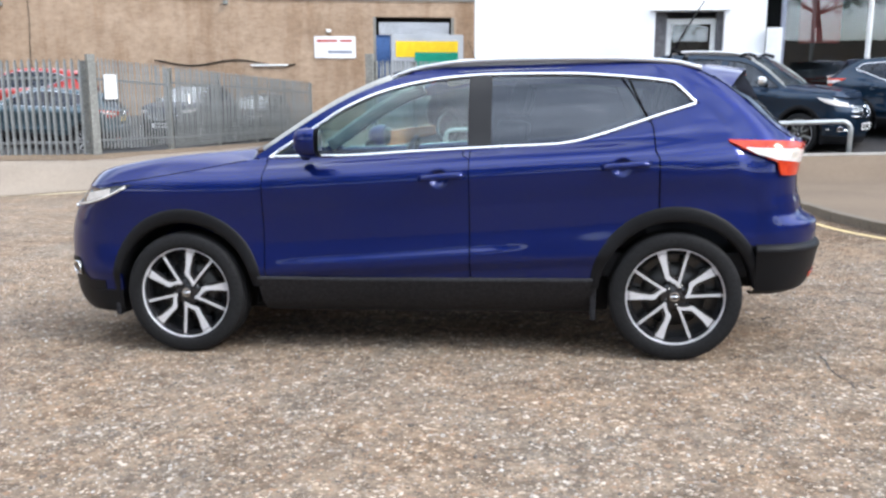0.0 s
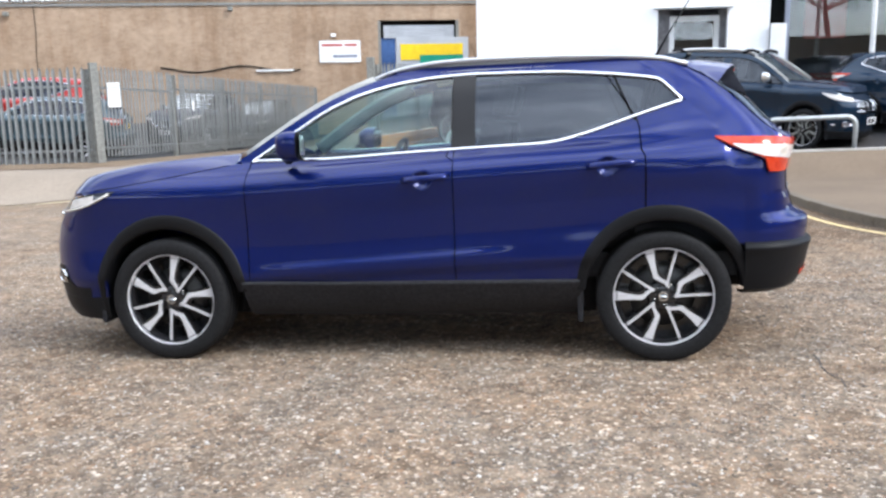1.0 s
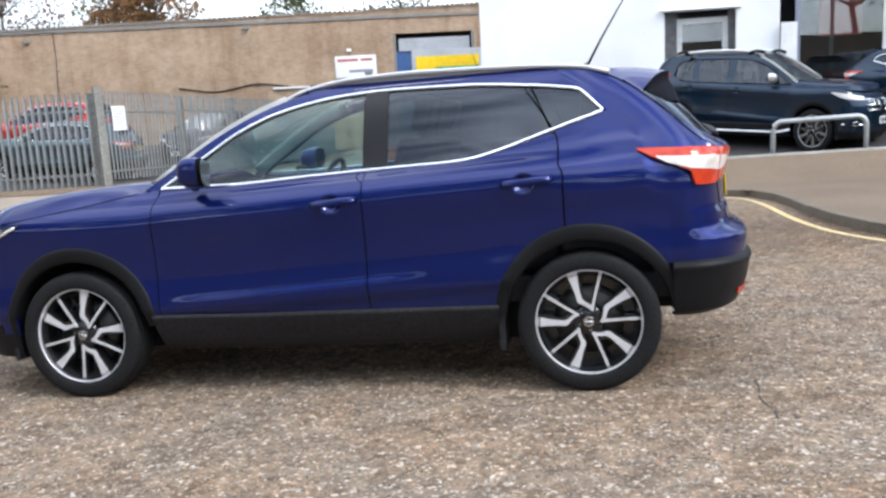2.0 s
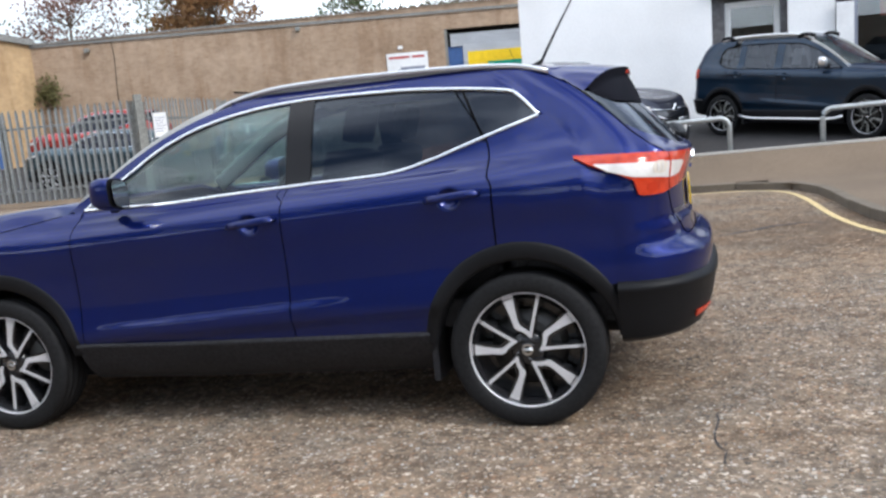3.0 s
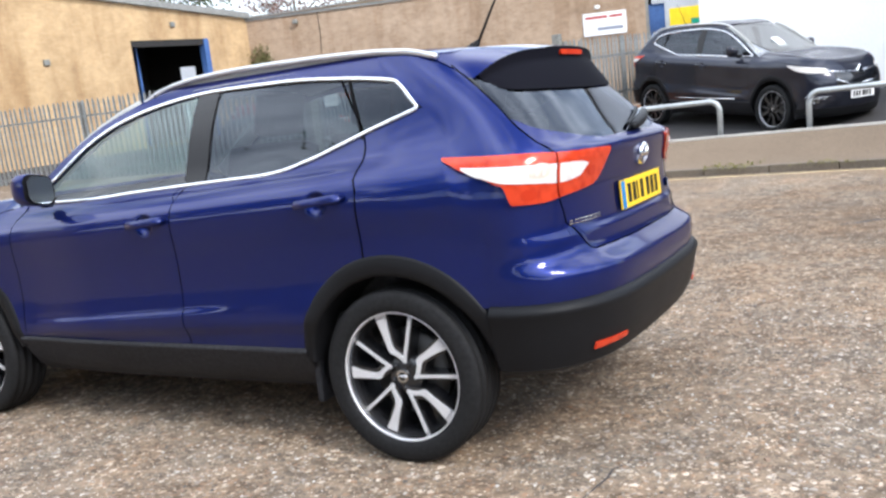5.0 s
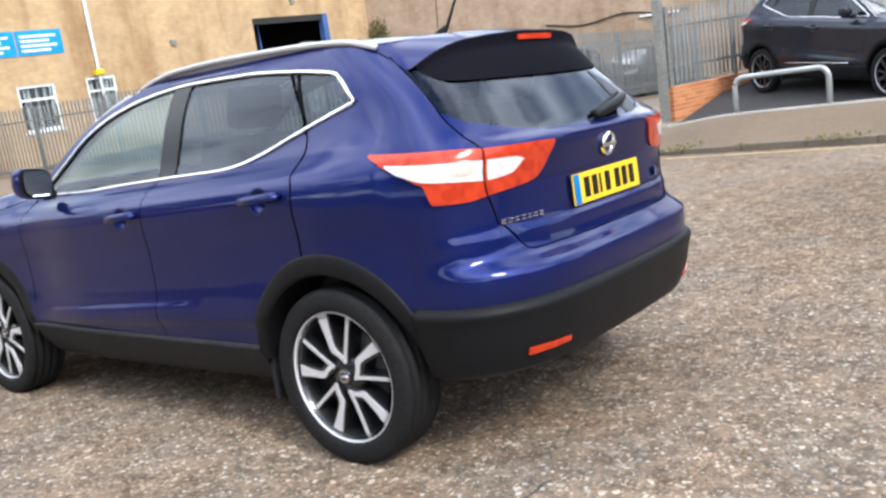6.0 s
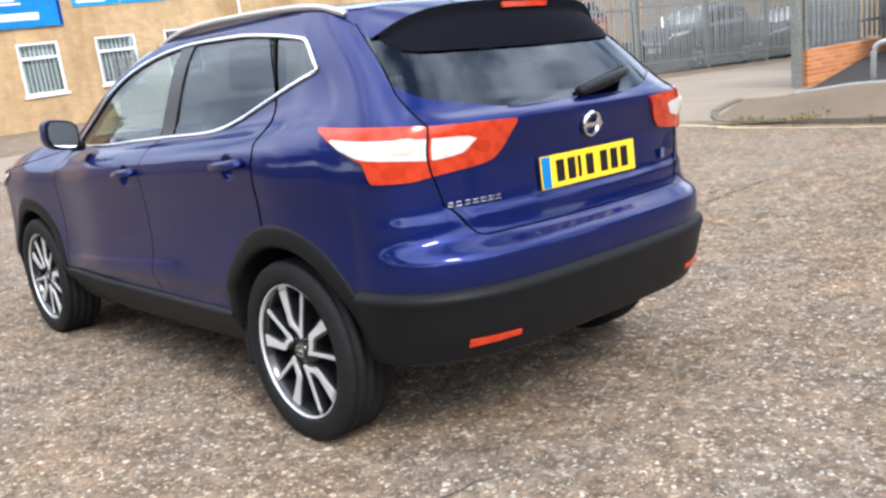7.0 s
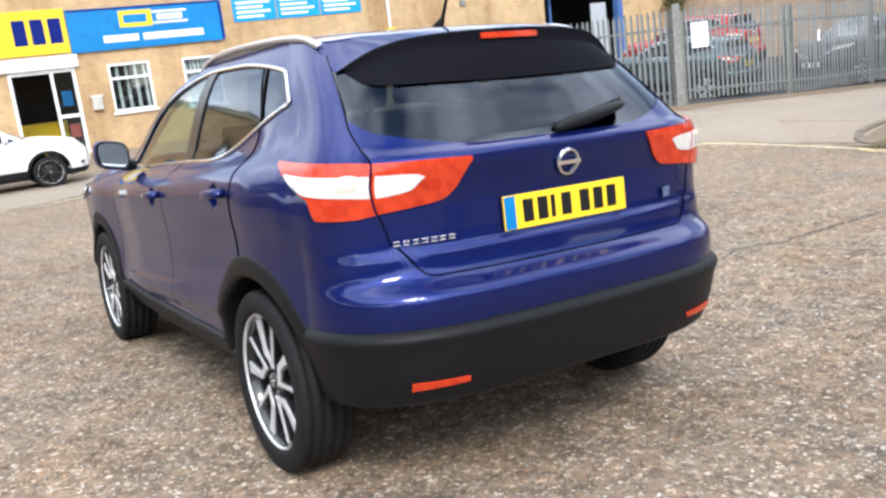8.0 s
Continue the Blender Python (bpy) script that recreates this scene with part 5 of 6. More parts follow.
def wheel(parent, x, side, turn, fine=True, face=None):
    """Tyre, black rim, machined blades, cap and brake disc. Outer face towards -y before it is turned to its side."""
    hub = new("wheel")
    hub.parent = parent
    hub.matrix_local = Matrix.Translation((x, side * 0.775, HUB_Z)) @ (Matrix() if side < 0 else Matrix.Rotation(math.pi, 4, "Z"))
    n = 72 if fine else 36
    bm = bmesh.new()
    prof = [(0.238, 0.085), (0.255, 0.105), (0.29, 0.112), (0.318, 0.104), (0.332, 0.088)]
    for g in (0.062, 0.02, -0.02, -0.062):
        prof += [(TYRE_R, g + 0.012), (0.328, g + 0.008), (0.328, g - 0.004), (TYRE_R, g - 0.008)]
    prof += [(0.332, -0.084), (0.326, -0.092), (0.312, -0.098), (0.29, -0.101), (0.270, -0.099), (0.257, -0.095), (0.2515, -0.084)]
    ring(bm, prof, n)
    part("tyre", bm, RUBBER, hub, "black road tyre", True)
    bm = bmesh.new()
    ring(bm, [(0.236, 0.1), (0.225, 0.06), (0.218, -0.02), (0.222, -0.06), (0.234, -0.082)], n)
    ring(bm, [(0.0, 0.03), (0.226, 0.03)], n)
    part("rim", bm, RIM_BLACK, hub, "gloss black rim barrel", True)
    bm = bmesh.new()
    ring(bm, [(0.2435, -0.066), (0.2450, -0.082), (0.2465, -0.087), (0.2505, -0.0875), (0.2525, -0.083), (0.2525, -0.078)], n)
    part("rim_lip", bm, ALLOY, hub, "bright machined rim lip", True)
    bm = bmesh.new()
    ring(bm, [(0.0, -0.058), (0.062, -0.058), (0.075, -0.05), (0.08, -0.01)], 40)
    part("hub_plate", bm, RIM_BLACK, hub, "", True)
    bm = bmesh.new()
    ring(bm, [(0.0, -0.072), (0.022, -0.072), (0.028, -0.068), (0.030, -0.055)], 28)
    part("hub_cap", bm, RIM_BLACK, hub, "black centre cap", True)
    bm = bmesh.new()
    ring(bm, [(0.018, -0.0735), (0.0235, -0.0735)], 28)
    box_bm(bm, (-0.021, -0.0745, -0.004), (0.021, -0.0725, 0.004))
    part("cap_badge", bm, CHROME, hub, "small round bright badge", True)
    bm = bmesh.new()
    ring(bm, [(0.06, -0.0), (0.165, -0.0), (0.168, 0.02), (0.06, 0.02)], 48)
    part("brake_disc", bm, DISC, hub, "dull steel brake disc", True)
    bm = bmesh.new()
    for k in range(5):
        w = turn + 72 * k
        blade(bm, [polar(r, w + d) for r, d in ((0.246, -7.0), (0.19, -7.3), (0.14, -8.6), (0.112, -11.0), (0.098, -10.0), (0.082, 2.0), (0.066, 18.0), (0.053, 33.0), (0.060, 41.0), (0.072, 33.0), (0.086, 17.0), (0.101, 5.0), (0.116, 1.2), (0.14, 1.2), (0.19, 2.6), (0.246, 4.6))], -0.074, -0.0685)
        blade(bm, [polar(r, w + d) for r, d in ((0.246, 29.2), (0.16, 28.6), (0.10, 27.5), (0.072, 26.0), (0.053, 31.0), (0.057, 39.0), (0.072, 36.5), (0.10, 34.2), (0.16, 32.6), (0.246, 32.4))], -0.0735, -0.0685)
    part("spoke_face", bm, face or ALLOY, hub, "machined alloy twin blades" if face is None else "black twin blades")
    bm = bmesh.new()
    for k in range(5):
        w = turn + 72 * k
        blade(bm, [polar(r, w + d) for r, d in ((0.240, -9), (0.11, -14), (0.06, 5), (0.05, 30), (0.07, 43), (0.10, 37), (0.240, 34), (0.240, 28), (0.13, 25.5), (0.10, 21), (0.125, 6), (0.240, 6.2))], -0.068, 0.0)
        bmesh.ops.create_uvsphere(bm, u_segments=8, v_segments=5, radius=0.011, matrix=Matrix.Translation((polar(0.048, w + 45)[0], -0.058, polar(0.048, w + 45)[1])))
    part("spoke", bm, RIM_BLACK, hub, "black spoke sides")
    return hub


def car(name, m, paint, label, main=False, rails=True, rear_glass=None, scale=(1, 1, 1), turns=(0, 0), plate=True, spokes=None, trim=None, rail_size=1.0, wrap_lamp=True, grille="vee", mirrors=None):
    root = group_empty(name, m @ Matrix.Diagonal((*scale, 1)), label, "car")
    q = 1.0 if main else 0.55

    def n(k):
        return max(4, int(k * q))
    rear_glass = rear_glass or GLASS_DARK
    S_HATCH = 0.435
    for side in (-1, 1):
        # panels
        patch("front_door", -0.853, 0.266, 0.42, belt_z, n(140), n(84), paint, root, side, 0, 0.03)
        patch("rear_door", 0.272, 1.232, lambda a: arch_low(a, 0.42, 0.398), lambda a: where(a, belt_z), n(120), n(84), paint, root, side, 0, 0.03)
        tip = next(a for a in span(1.24, 1.72, 200) if where(a, belt_z) >= where(a, frame_z) - 0.008)
        quarter_low = lambda a: arch_low(min(a, X_B), 0.60, 0.398) if a < X_B else 0.60
        rear_rail = lambda a: rail_z(skin(a, 1.5, -1).x)
        for a0, a1, lo, hi, k in ((1.238, tip, quarter_low, lambda a: where(a, belt_z), 20), (1.238, tip, lambda a: where(a, frame_z), rear_rail, 20), (tip, R(S_HATCH), quarter_low, rear_rail, 60)):
            patch("rear_wing", a0, a1, lo, hi, n(k), n(60), paint, root, side, 0, 0.02, relax=80 if main and k == 60 else 0)
        # roof side and windscreen pillar, from the window line out
        rows = []
        for k in range(n(60)):
            t = k / (n(60) - 1)
            x = -0.84 + t * 1.93
            inner = (x, frame_z(x))
            zo = spl((0, 1.07), (0.12, 1.22), (0.22, 1.34), (0.32, 1.43), (0.42, 1.50), (0.5, 1.52), (1, 1.52))(t)
            xo = pillar_x(zo) if t < 0.46 else None
            if xo is None:
                xo = pillar_x(1.5005) + (t - 0.46) / 0.54 * (1.06 - pillar_x(1.5005))
                zo = rail_z(xo)
            rows.append([Vector((inner[0] + (xo - inner[0]) * v, side * side_w(inner[0] + (xo - inner[0]) * v, inner[1] + (zo - inner[1]) * v), inner[1] + (zo - inner[1]) * v)) for v in span(0, 1, 7)])
        grid("door_frame", rows, paint, root, "", 0.02, out=(0.2, 0, 0.7))
        # front wing
        rows = []
        for a in span(X_A - 0.003, -1.70, n(48)):
            lo = arch_low(a, 0.42 if a > -1.2 else 0.36, 0.398)
            rows.append([Vector((a, side * side_w(a, z), z)) for z in span(lo, hood_edge(a), n(32))])
        grid("front_wing", rows, paint, root, "", 0.02, out=(-1.2, 0, 0.6))
        # headlamp, fog lamp and grille half
        lamp_top = spl((-0.10, 0.940), (0.0, 0.932), (0.2, 0.918), (0.4, 0.896), (0.6, 0.872))
        lamp_low = spl((-0.10, 0.934), (-0.04, 0.905), (0.05, 0.868), (0.2, 0.838), (0.4, 0.818), (0.6, 0.812))

        def lamp_at(u, z, lift):
            p = nose(u, z, side) if u > 0 else Vector((-1.70 - u, side * side_w(-1.70 - u, z), z))
            return push(p, lift, side)
        head = grid("headlamp", [[lamp_at(u, z, 0.006) for z in span(lamp_low(u), lamp_top(u), 6)] for u in span(-0.10, 0.60, 24)], LAMP if main else LENS_CLEAR, root, "clear headlamp lens", 0.01, out=(-1.2, 0, 0.6))
        sweep("lamp_strip", [lamp_at(u, lamp_low(u) + 0.006, 0.009) for u in span(-0.07, 0.60, 24)], 0.007, LENS_CLEAR, head, "white light strip of the headlamp", 6)
        grid("lamp_bowl", [[lamp_at(u, lamp_low(u) + (lamp_top(u) - lamp_low(u)) * v, 0.008) for v in span(0.22, 0.80, 4)] for u in span(0.03, 0.30, 10)], LENS_CLEAR, head, "bright reflector bowl", 0.002, out=(-1.2, 0, 0.6))
        if main:
            rows = [[push(nose(s, z, side), 0.004, side) for z in span(0.34, 0.40 + 0.12 * smooth_step(0.22, 0.34, s) * (1 - smooth_step(0.46, 0.60, s)), 6)] for s in span(0.10, 0.66, 22)]
            grid("bumper_corner", rows, PLASTIC, root, "black plastic bumper corner", 0.006, out=(-1.2, 0, 0.6))
        rows = [[push(nose(s, z, side), 0.009, side) for z in span(0.42, 0.50, 5)] for s in span(0.30, 0.42, 8)]
        lampf = grid("fog_lamp", rows, GLOSS_BLACK, root, "fog lamp in a dark recess", 0.01, out=(-1.2, 0, 0.6))
        sweep("lamp_ring", [push(nose(0.36 + 0.05 * math.cos(t), 0.46 + 0.035 * math.sin(t), side), 0.012, side) for t in span(0, 6.0, 18)], 0.005, CHROME, lampf, "bright ring", 5)
        rows = [[push(nose(s, z, side), 0.005, side) for z in span(0.62, 0.80, 6)] for s in span(0.66, 1, 10)]
        grid("grille", rows, GLOSS_BLACK, root, "black grille", 0.01, out=(-1.2, 0, 0.6))
        trims = {"vee": [(((0.60, 0.80), (0.72, 0.72), (0.82, 0.66), (1.0, 0.65)), 0.012)],
                 "bar": [(((0.52, 0.838), (0.75, 0.815), (1.0, 0.80)), 0.008), (((0.66, 0.72), (0.80, 0.655), (1.0, 0.645)), 0.009), (((0.20, 0.50), (0.40, 0.49), (0.58, 0.50)), 0.007)],
                 "slots": [(((0.58, z), (0.80, z), (1.0, z)), 0.010) for z in (0.66, 0.74, 0.82)] + [(((0.10, 0.45), (0.5, 0.44), (1.0, 0.44)), 0.012)]}[grille]
        for line, r in trims:
            sweep("grille_trim", [push(nose(u, z, side), 0.012, side) for u, z in line], r, CHROME, root, "bright trim across the grille", 6)
        if grille == "slots":
            for u in (0.66, 0.78, 0.90):
                sweep("grille_bar", [push(nose(u, z, side), 0.012, side) for z in (0.66, 0.74, 0.82)], 0.007, CHROME, root, "bright upright bar of the grille", 6)
        if grille == "bar" and side > 0:
            bm = bmesh.new()
            blade(bm, [(0.0, 0.085), (0.055, 0.0), (0.0, -0.085), (-0.055, 0.0)], -0.012, 0.012)
            emblem = part("badge", bm, CHROME, root, "plain bright diamond badge")
            emblem.matrix_local = Matrix.Translation((nose_x(0.80) - 0.022, 0, 0.80)) @ Matrix.Rotation(radians(-90), 4, "Z")
        # black cladding
        rows = []
        for x in span(-0.90, 0.905, n(50)):
            rows.append([Vector((x, side * (side_w(x, max(0.24, z)) + o), z)) for z, o in ((0.215, -0.13), (0.235, -0.085), (0.28, -0.045), (0.34, -0.014), (0.39, 0.006), (0.412, 0.016), (0.420, 0.018), (0.430, 0.010), (0.434, -0.004))])
        grid("sill", rows, LIFTED_PLASTIC, root, "black plastic sill cladding with painted-in lightness", 0, out=(0, 0, 0.7))
        for c in (-AXLE, AXLE):
            rows = []
            a0, a1 = (-84, 84) if c > 0 else (-98, 84)
            for t in span(a0, a1, n(64)):
                row = []
                wide = 1.36 - 0.75 * (abs(t - (0 if c > 0 else 12)) / 95) ** 2
                for k, o in ((-0.004, -0.10), (-0.002, -0.012), (0.0, 0.005), (0.010, 0.0105), (0.034, 0.0105), (0.049, 0.0075), (0.055, 0.004), (0.059, -0.004)):
                    r = 0.393 + k * (wide if k > 0 else 1)
                    x, z = c + r * math.sin(radians(t)), HUB_Z + r * math.cos(radians(t))
                    base = side_w(min(x, X_B), max(z, 0.24))
                    if x > X_B:
                        d = (x - X_B) / 0.4
                        base *= max(0.0, 1 - d ** REAR_N) ** (1 / REAR_N)
                    row.append(Vector((x, side * (base + o), z)))
                rows.append(row)
            grid("wheel_arch", rows, PLASTIC, root, "black plastic wheel arch", 0, out=(c, 0, HUB_Z))
            bm = bmesh.new()
            prev = None
            for t in span(*((-100, 74) if c > 0 else (-88, 100)), 26):
                x, z = c + 0.40 * math.sin(radians(t)), HUB_Z + 0.40 * math.cos(radians(t))
                cur = [bm.verts.new((x, side * y, z)) for y in (0.80, 0.45)]
                if prev:
                    bm.faces.new((prev[0], prev[1], cur[1], cur[0]))
                prev = cur
            part("arch_liner", bm, PLASTIC, root, "dark wheel arch liner", True)
            box("mud_flap", (c - 0.43, min(side * 0.60, side * 0.83), 0.20), (c - 0.40, max(side * 0.60, side * 0.83), 0.40), LIFTED_PLASTIC, root, bevel=0.01)
        wheel(root, -AXLE, side, turns[0] if side < 0 else -40, main, spokes)
        wheel(root, AXLE, side, turns[1] if side < 0 else 25, main, spokes)
        # glass
        def pane(nm, x0, x1, mat, lab):
            rows = [[Vector((x, side * (side_w(x, z) - 0.006), z)) for z in span(belt_z(x) - 0.002, max(frame_z(x), belt_z(x)) + 0.002, 8)] for x in span(x0, x1, n(40))]
            g = grid(nm, rows, mat, root, lab, 0, out=(0.2, 0, 0.7))
            return g
        pane("front_window", -0.82, 0.26, GLASS_FRONT if main else GLASS_DARK, "clear front door window")
        pane("rear_window", 0.36, 1.42, rear_glass, "dark tinted rear window")
        rows = [[Vector((x, side * (side_w(x, z) + 0.001), z)) for z in span(belt_z(x) + 0.004, frame_z(x) - 0.004, 10)] for x in span(0.25, 0.375, 8)]
        grid("door_pillar", rows, PILLAR_GLOSS, root, "black pillar between the doors", 0.02, out=(0.2, 0, 0.7))
        lean = [(1.205 - 0.43 * (z - 1.20), z) for z in span(1.225, 1.462, 8)]
        grid("window_bar", [[Vector((x + o, side * (side_w(x + o, z) + 0.001), z)) for o in (-0.006, -0.001, 0.004)] for x, z in lean], PILLAR, root, "black window divider", 0.01, out=(0.2, 0, 0.7))
        # bright window trim: one loop
        loop = [(x, belt_z(x)) for x in span(-0.845, 1.425, n(70))] + [(x, frame_z(x)) for x in span(1.425, -0.835, n(90))]
        sweep("window_trim", [Vector((x, side * (side_w(x, z) + 0.003), z)) for x, z in loop], 0, trim or CHROME, root, "bright trim round the side windows", 8, (0.0080, 0.006, lambda p: Vector((0, side, 0.35))), True)
        # door gaps
        sweep("door_gap", [Vector((-0.856, side * (side_w(-0.856, z) - 0.0012), z)) for z in span(0.43, 1.07, 20)], 0.0026, GAP, root, "", 5)
        sweep("door_gap", [Vector((0.269, side * (side_w(0.269, z) - 0.0016), z)) for z in span(0.43, 1.10, 22)], 0.0026, GAP, root, "", 5)
        sweep("door_gap", [skin(1.235, z, side) for z in span(0.775, 1.465, 30)], 0.0036, GAP, root, "", 5)
        sweep("hood_gap", [Vector((x, side * (side_w(x, hood_edge(x)) - 0.002), hood_edge(x))) for x in span(-1.72, -0.98, 24)], 0.0036, GAP, root, "", 5)
        gap = [push(skin(R(S_HATCH), z, side), 0.0005, side) for z in span(1.46, 0.865, 30)] + [push(skin(a, 0.752 + 0.11 * (1 - smooth_step(0, 0.15, a - R(S_HATCH))) ** 2, side), 0.0005, side) for a in span(R(S_HATCH), X_B + 1, 30)]
        sweep("tailgate_gap", gap, 0.0028, GAP, root, "", 5)
        # handles with their hollows
        for hx, hz in HANDLES:
            w = side_w(hx + 0.09, hz)
            sweep("door_handle", [Vector((hx + dx, side * (w + dy), hz + dz)) for dx, dy, dz in ((-0.112, -0.002, -0.008), (-0.09, 0.020, -0.006), (-0.03, 0.032, -0.001), (0.03, 0.034, 0.004), (0.088, 0.030, 0.009), (0.110, 0.026, 0.011), (0.114, -0.004, 0.012))], 0, paint, root, "", 10, (0.0165, 0.010, lambda p: Vector((0, side, 0.25))))
        # mirror
        mir = [(-0.638, 0.60), (-0.628, 0.82), (-0.608, 0.97), (-0.575, 1.05), (-0.535, 1.03), (-0.523, 0.98)]
        rows = []
        for x, k in mir:
            rows.append([Vector((x, side * (0.898 + 0.084 * k * soft_cos(t)), 1.150 + 0.073 * k * soft_cos(t - math.pi / 2) + 0.012 * k * soft_cos(t))) for t in span(0, 2 * math.pi * 23 / 24, 24)])
        mirror = grid("door_mirror", rows, mirrors or paint, root, "bright silver door mirror" if mirrors else "body coloured door mirror", 0, True, out=(-0.56, side * 0.905, 1.155))
        bm = bmesh.new()
        bm.faces.new([bm.verts.new((-0.5235, side * (0.898 + 0.082 * soft_cos(t)), 1.150 + 0.072 * soft_cos(t - math.pi / 2) + 0.012 * soft_cos(t))) for t in span(0, 2 * math.pi * 23 / 24, 24)])
        part("mirror_rim", bm, PLASTIC, mirror, "black mirror surround")
        bm = bmesh.new()
        bm.faces.new([bm.verts.new((-0.5105 + 0.010 * soft_cos(t), side * (0.898 + 0.073 * soft_cos(t)), 1.150 + 0.062 * soft_cos(t - math.pi / 2) + 0.011 * soft_cos(t))) for t in span(0, 2 * math.pi * 23 / 24, 24)])
        part("mirror_glass", bm, MIRROR, mirror, "mirror glass")
        bm = bmesh.new()
        bmesh.ops.create_uvsphere(bm, u_segments=8, v_segments=6, radius=0.05, matrix=Matrix.Translation((-0.637, side * 0.898, 1.150)) @ Matrix.Diagonal((0.2, 0.9, 0.85, 1)))
        part("mirror_cap", bm, mirrors or paint, mirror, "", True)
        sweep("mirror_foot", [(-0.63, side * 0.775, 1.085), (-0.61, side * 0.82, 1.085), (-0.595, side * 0.86, 1.11)], 0.03, PLASTIC, mirror, "black mirror foot", 8)
        # tail lamp: red shell, clear band, indicator bulb
        if not wrap_lamp:
            patch("tail_lamp", 1.80, 1.92, 0.95, 1.10, 8, 8, LENS_RED, root, side, 0.010, 0.012, "upright red tail lamp")
            continue
        A0 = 1.60
        A1, AW = (next(a for a in span(X_B, X_B + 1, 800) if abs(skin(a, 1.03, -1).y) <= y) for y in (0.37, 0.52))
        top = spl((A0, 1.133), (1.75, 1.126), (1.95, 1.119), (R(0.45), 1.112), (A1 - 0.02, 1.104), (A1, 1.102))
        low = spl((A0, 1.123), (1.69, 1.075), (1.772, 1.030), (1.800, 1.018), (1.828, 0.954), (1.95, 0.950), (R(0.45), 0.960), (A1 - 0.10, 0.980), (A1 - 0.05, 1.010), (A1, 1.092))
        white_low = spl((1.672, 1.090), (1.72, 1.058), (1.80, 1.032), (1.95, 1.018), (R(0.45), 1.010), (AW - 0.05, 1.020), (AW, 1.058))
        white_top = spl((1.672, 1.096), (1.75, 1.090), (1.95, 1.081), (R(0.45), 1.077), (AW - 0.03, 1.070), (AW, 1.060))
        lampt = new("tail_lamp")
        lampt.parent = root
        tagged(lampt, "red and clear wraparound tail lamp")
        for a0, a1 in ((A0, R(S_HATCH) - 0.004), (R(S_HATCH) + 0.004, A1)):
            patch("red_lens", a0, a1, low, top, n(60), 14, LENS_RED, lampt, side, 0.010, 0.012)
            patch("clear_lens", max(a0 + 0.010, 1.672), min(a1, AW), white_low, white_top, n(50), 10, LENS_CLEAR, lampt, side, 0.0125, 0.003, "clear white lens")
        for a, z, w in ((1.90, 0.982, 0.035), (AW + 0.03, 1.03, 0.022)):
            patch("bulb", a - w, a + w, oval(a, w, z, -0.02), oval(a, w, z, 0.02), 12, 5, LENS_DEEP, lampt, side, 0.0115, 0.002, "darker red bulb cover")
        b0, b1 = (next(a for a in span(X_B, X_B + 1, 400) if skin(a, 1.06, -1).x >= x) for x in (1.880, 1.935))
        bulb = patch("indicator", b0, b1, oval((b0 + b1) / 2, (b1 - b0) / 2, 1.06, -0.026), oval((b0 + b1) / 2, (b1 - b0) / 2, 1.06, 0.026), 12, 6, LENS_GREY, lampt, side, 0.0145, 0.002, "ribbed grey bulb housing")
        for k in range(2):
            patch("rib", b0 + (b1 - b0) * (0.28 + 0.3 * k), b0 + (b1 - b0) * (0.40 + 0.3 * k), 1.044, 1.076, 4, 3, LENS_CLEAR, bulb, side, 0.0175, 0.002)
        # reflector in the bumper
        rows = [[skinpt(side * y, z, 0.024) for z in span(0.411 + 0.006 * k, 0.436 - 0.002 * k, 4)] for k, y in zip(span(0, 1, 12), span(0.645, 0.475, 12))]
        grid("reflector", rows, LENS_RED, root, "red bumper reflector", 0.006, out=(1.6, 0, 0.41))
    # tailgate and bumpers, right across
    shut = lambda a: 0.752 + 0.11 * (1 - smooth_step(0, 0.15, a - R(S_HATCH))) ** 2
    patch("tailgate", R(S_HATCH), X_B + 1, shut, glass_low, n(40), n(50), paint, root, 0, 0, 0.03)
    patch("rear_bumper", R(S_HATCH), X_B + 1, 0.60, shut, n(40), n(16), paint, root, 0, 0, 0.02)
    for prof, lab in ((((0.608, -0.008), (0.606, 0.004), (0.596, 0.016), (0.583, 0.028), (0.572, 0.031), (0.558, 0.027), (0.53, 0.022), (0.47, 0.018), (0.41, 0.016), (0.365, 0.012)), "rough black lower bumper"), (((0.363, 0.012), (0.35, 0.0), (0.335, -0.03), (0.325, -0.08), (0.32, -0.15)), "black underside of the bumper")):
        rows = [[push(skin(a, z, -1), o, -1) for z, o in prof] for a in span(X_B, X_B + 1, n(60))]
        rows += [[Vector((p.x, -p.y, p.z)) for p in r] for r in rows[-2::-1]]
        grid("bumper_cover", rows, PLASTIC, root, lab, 0.01, out=(0.2, 0, 0.9))
    # front bumper, right across
    rows = [[nose(s, z, -1) for z in span(0.34, hood_edge(nose(s, 0.9, -1).x), n(32))] for s in span(0, 1, n(36))]
    rows += [[Vector((p.x, -p.y, p.z)) for p in r] for r in rows[-2::-1]]
    grid("front_bumper", rows, paint, root, "", 0.02, out=(-1.2, 0, 0.6))
    rows = [[push(nose(s, z, -1), 0.008, -1) for z in span(0.22, 0.345, 6)] for s in span(0, 1, n(30))]
    rows += [[Vector((p.x, -p.y, p.z)) for p in r] for r in rows[-2::-1]]
    grid("bumper_lip", rows, PLASTIC, root, "black lower lip", 0.02, out=(-1.2, 0, 0.6))
    # bonnet
    rows = []
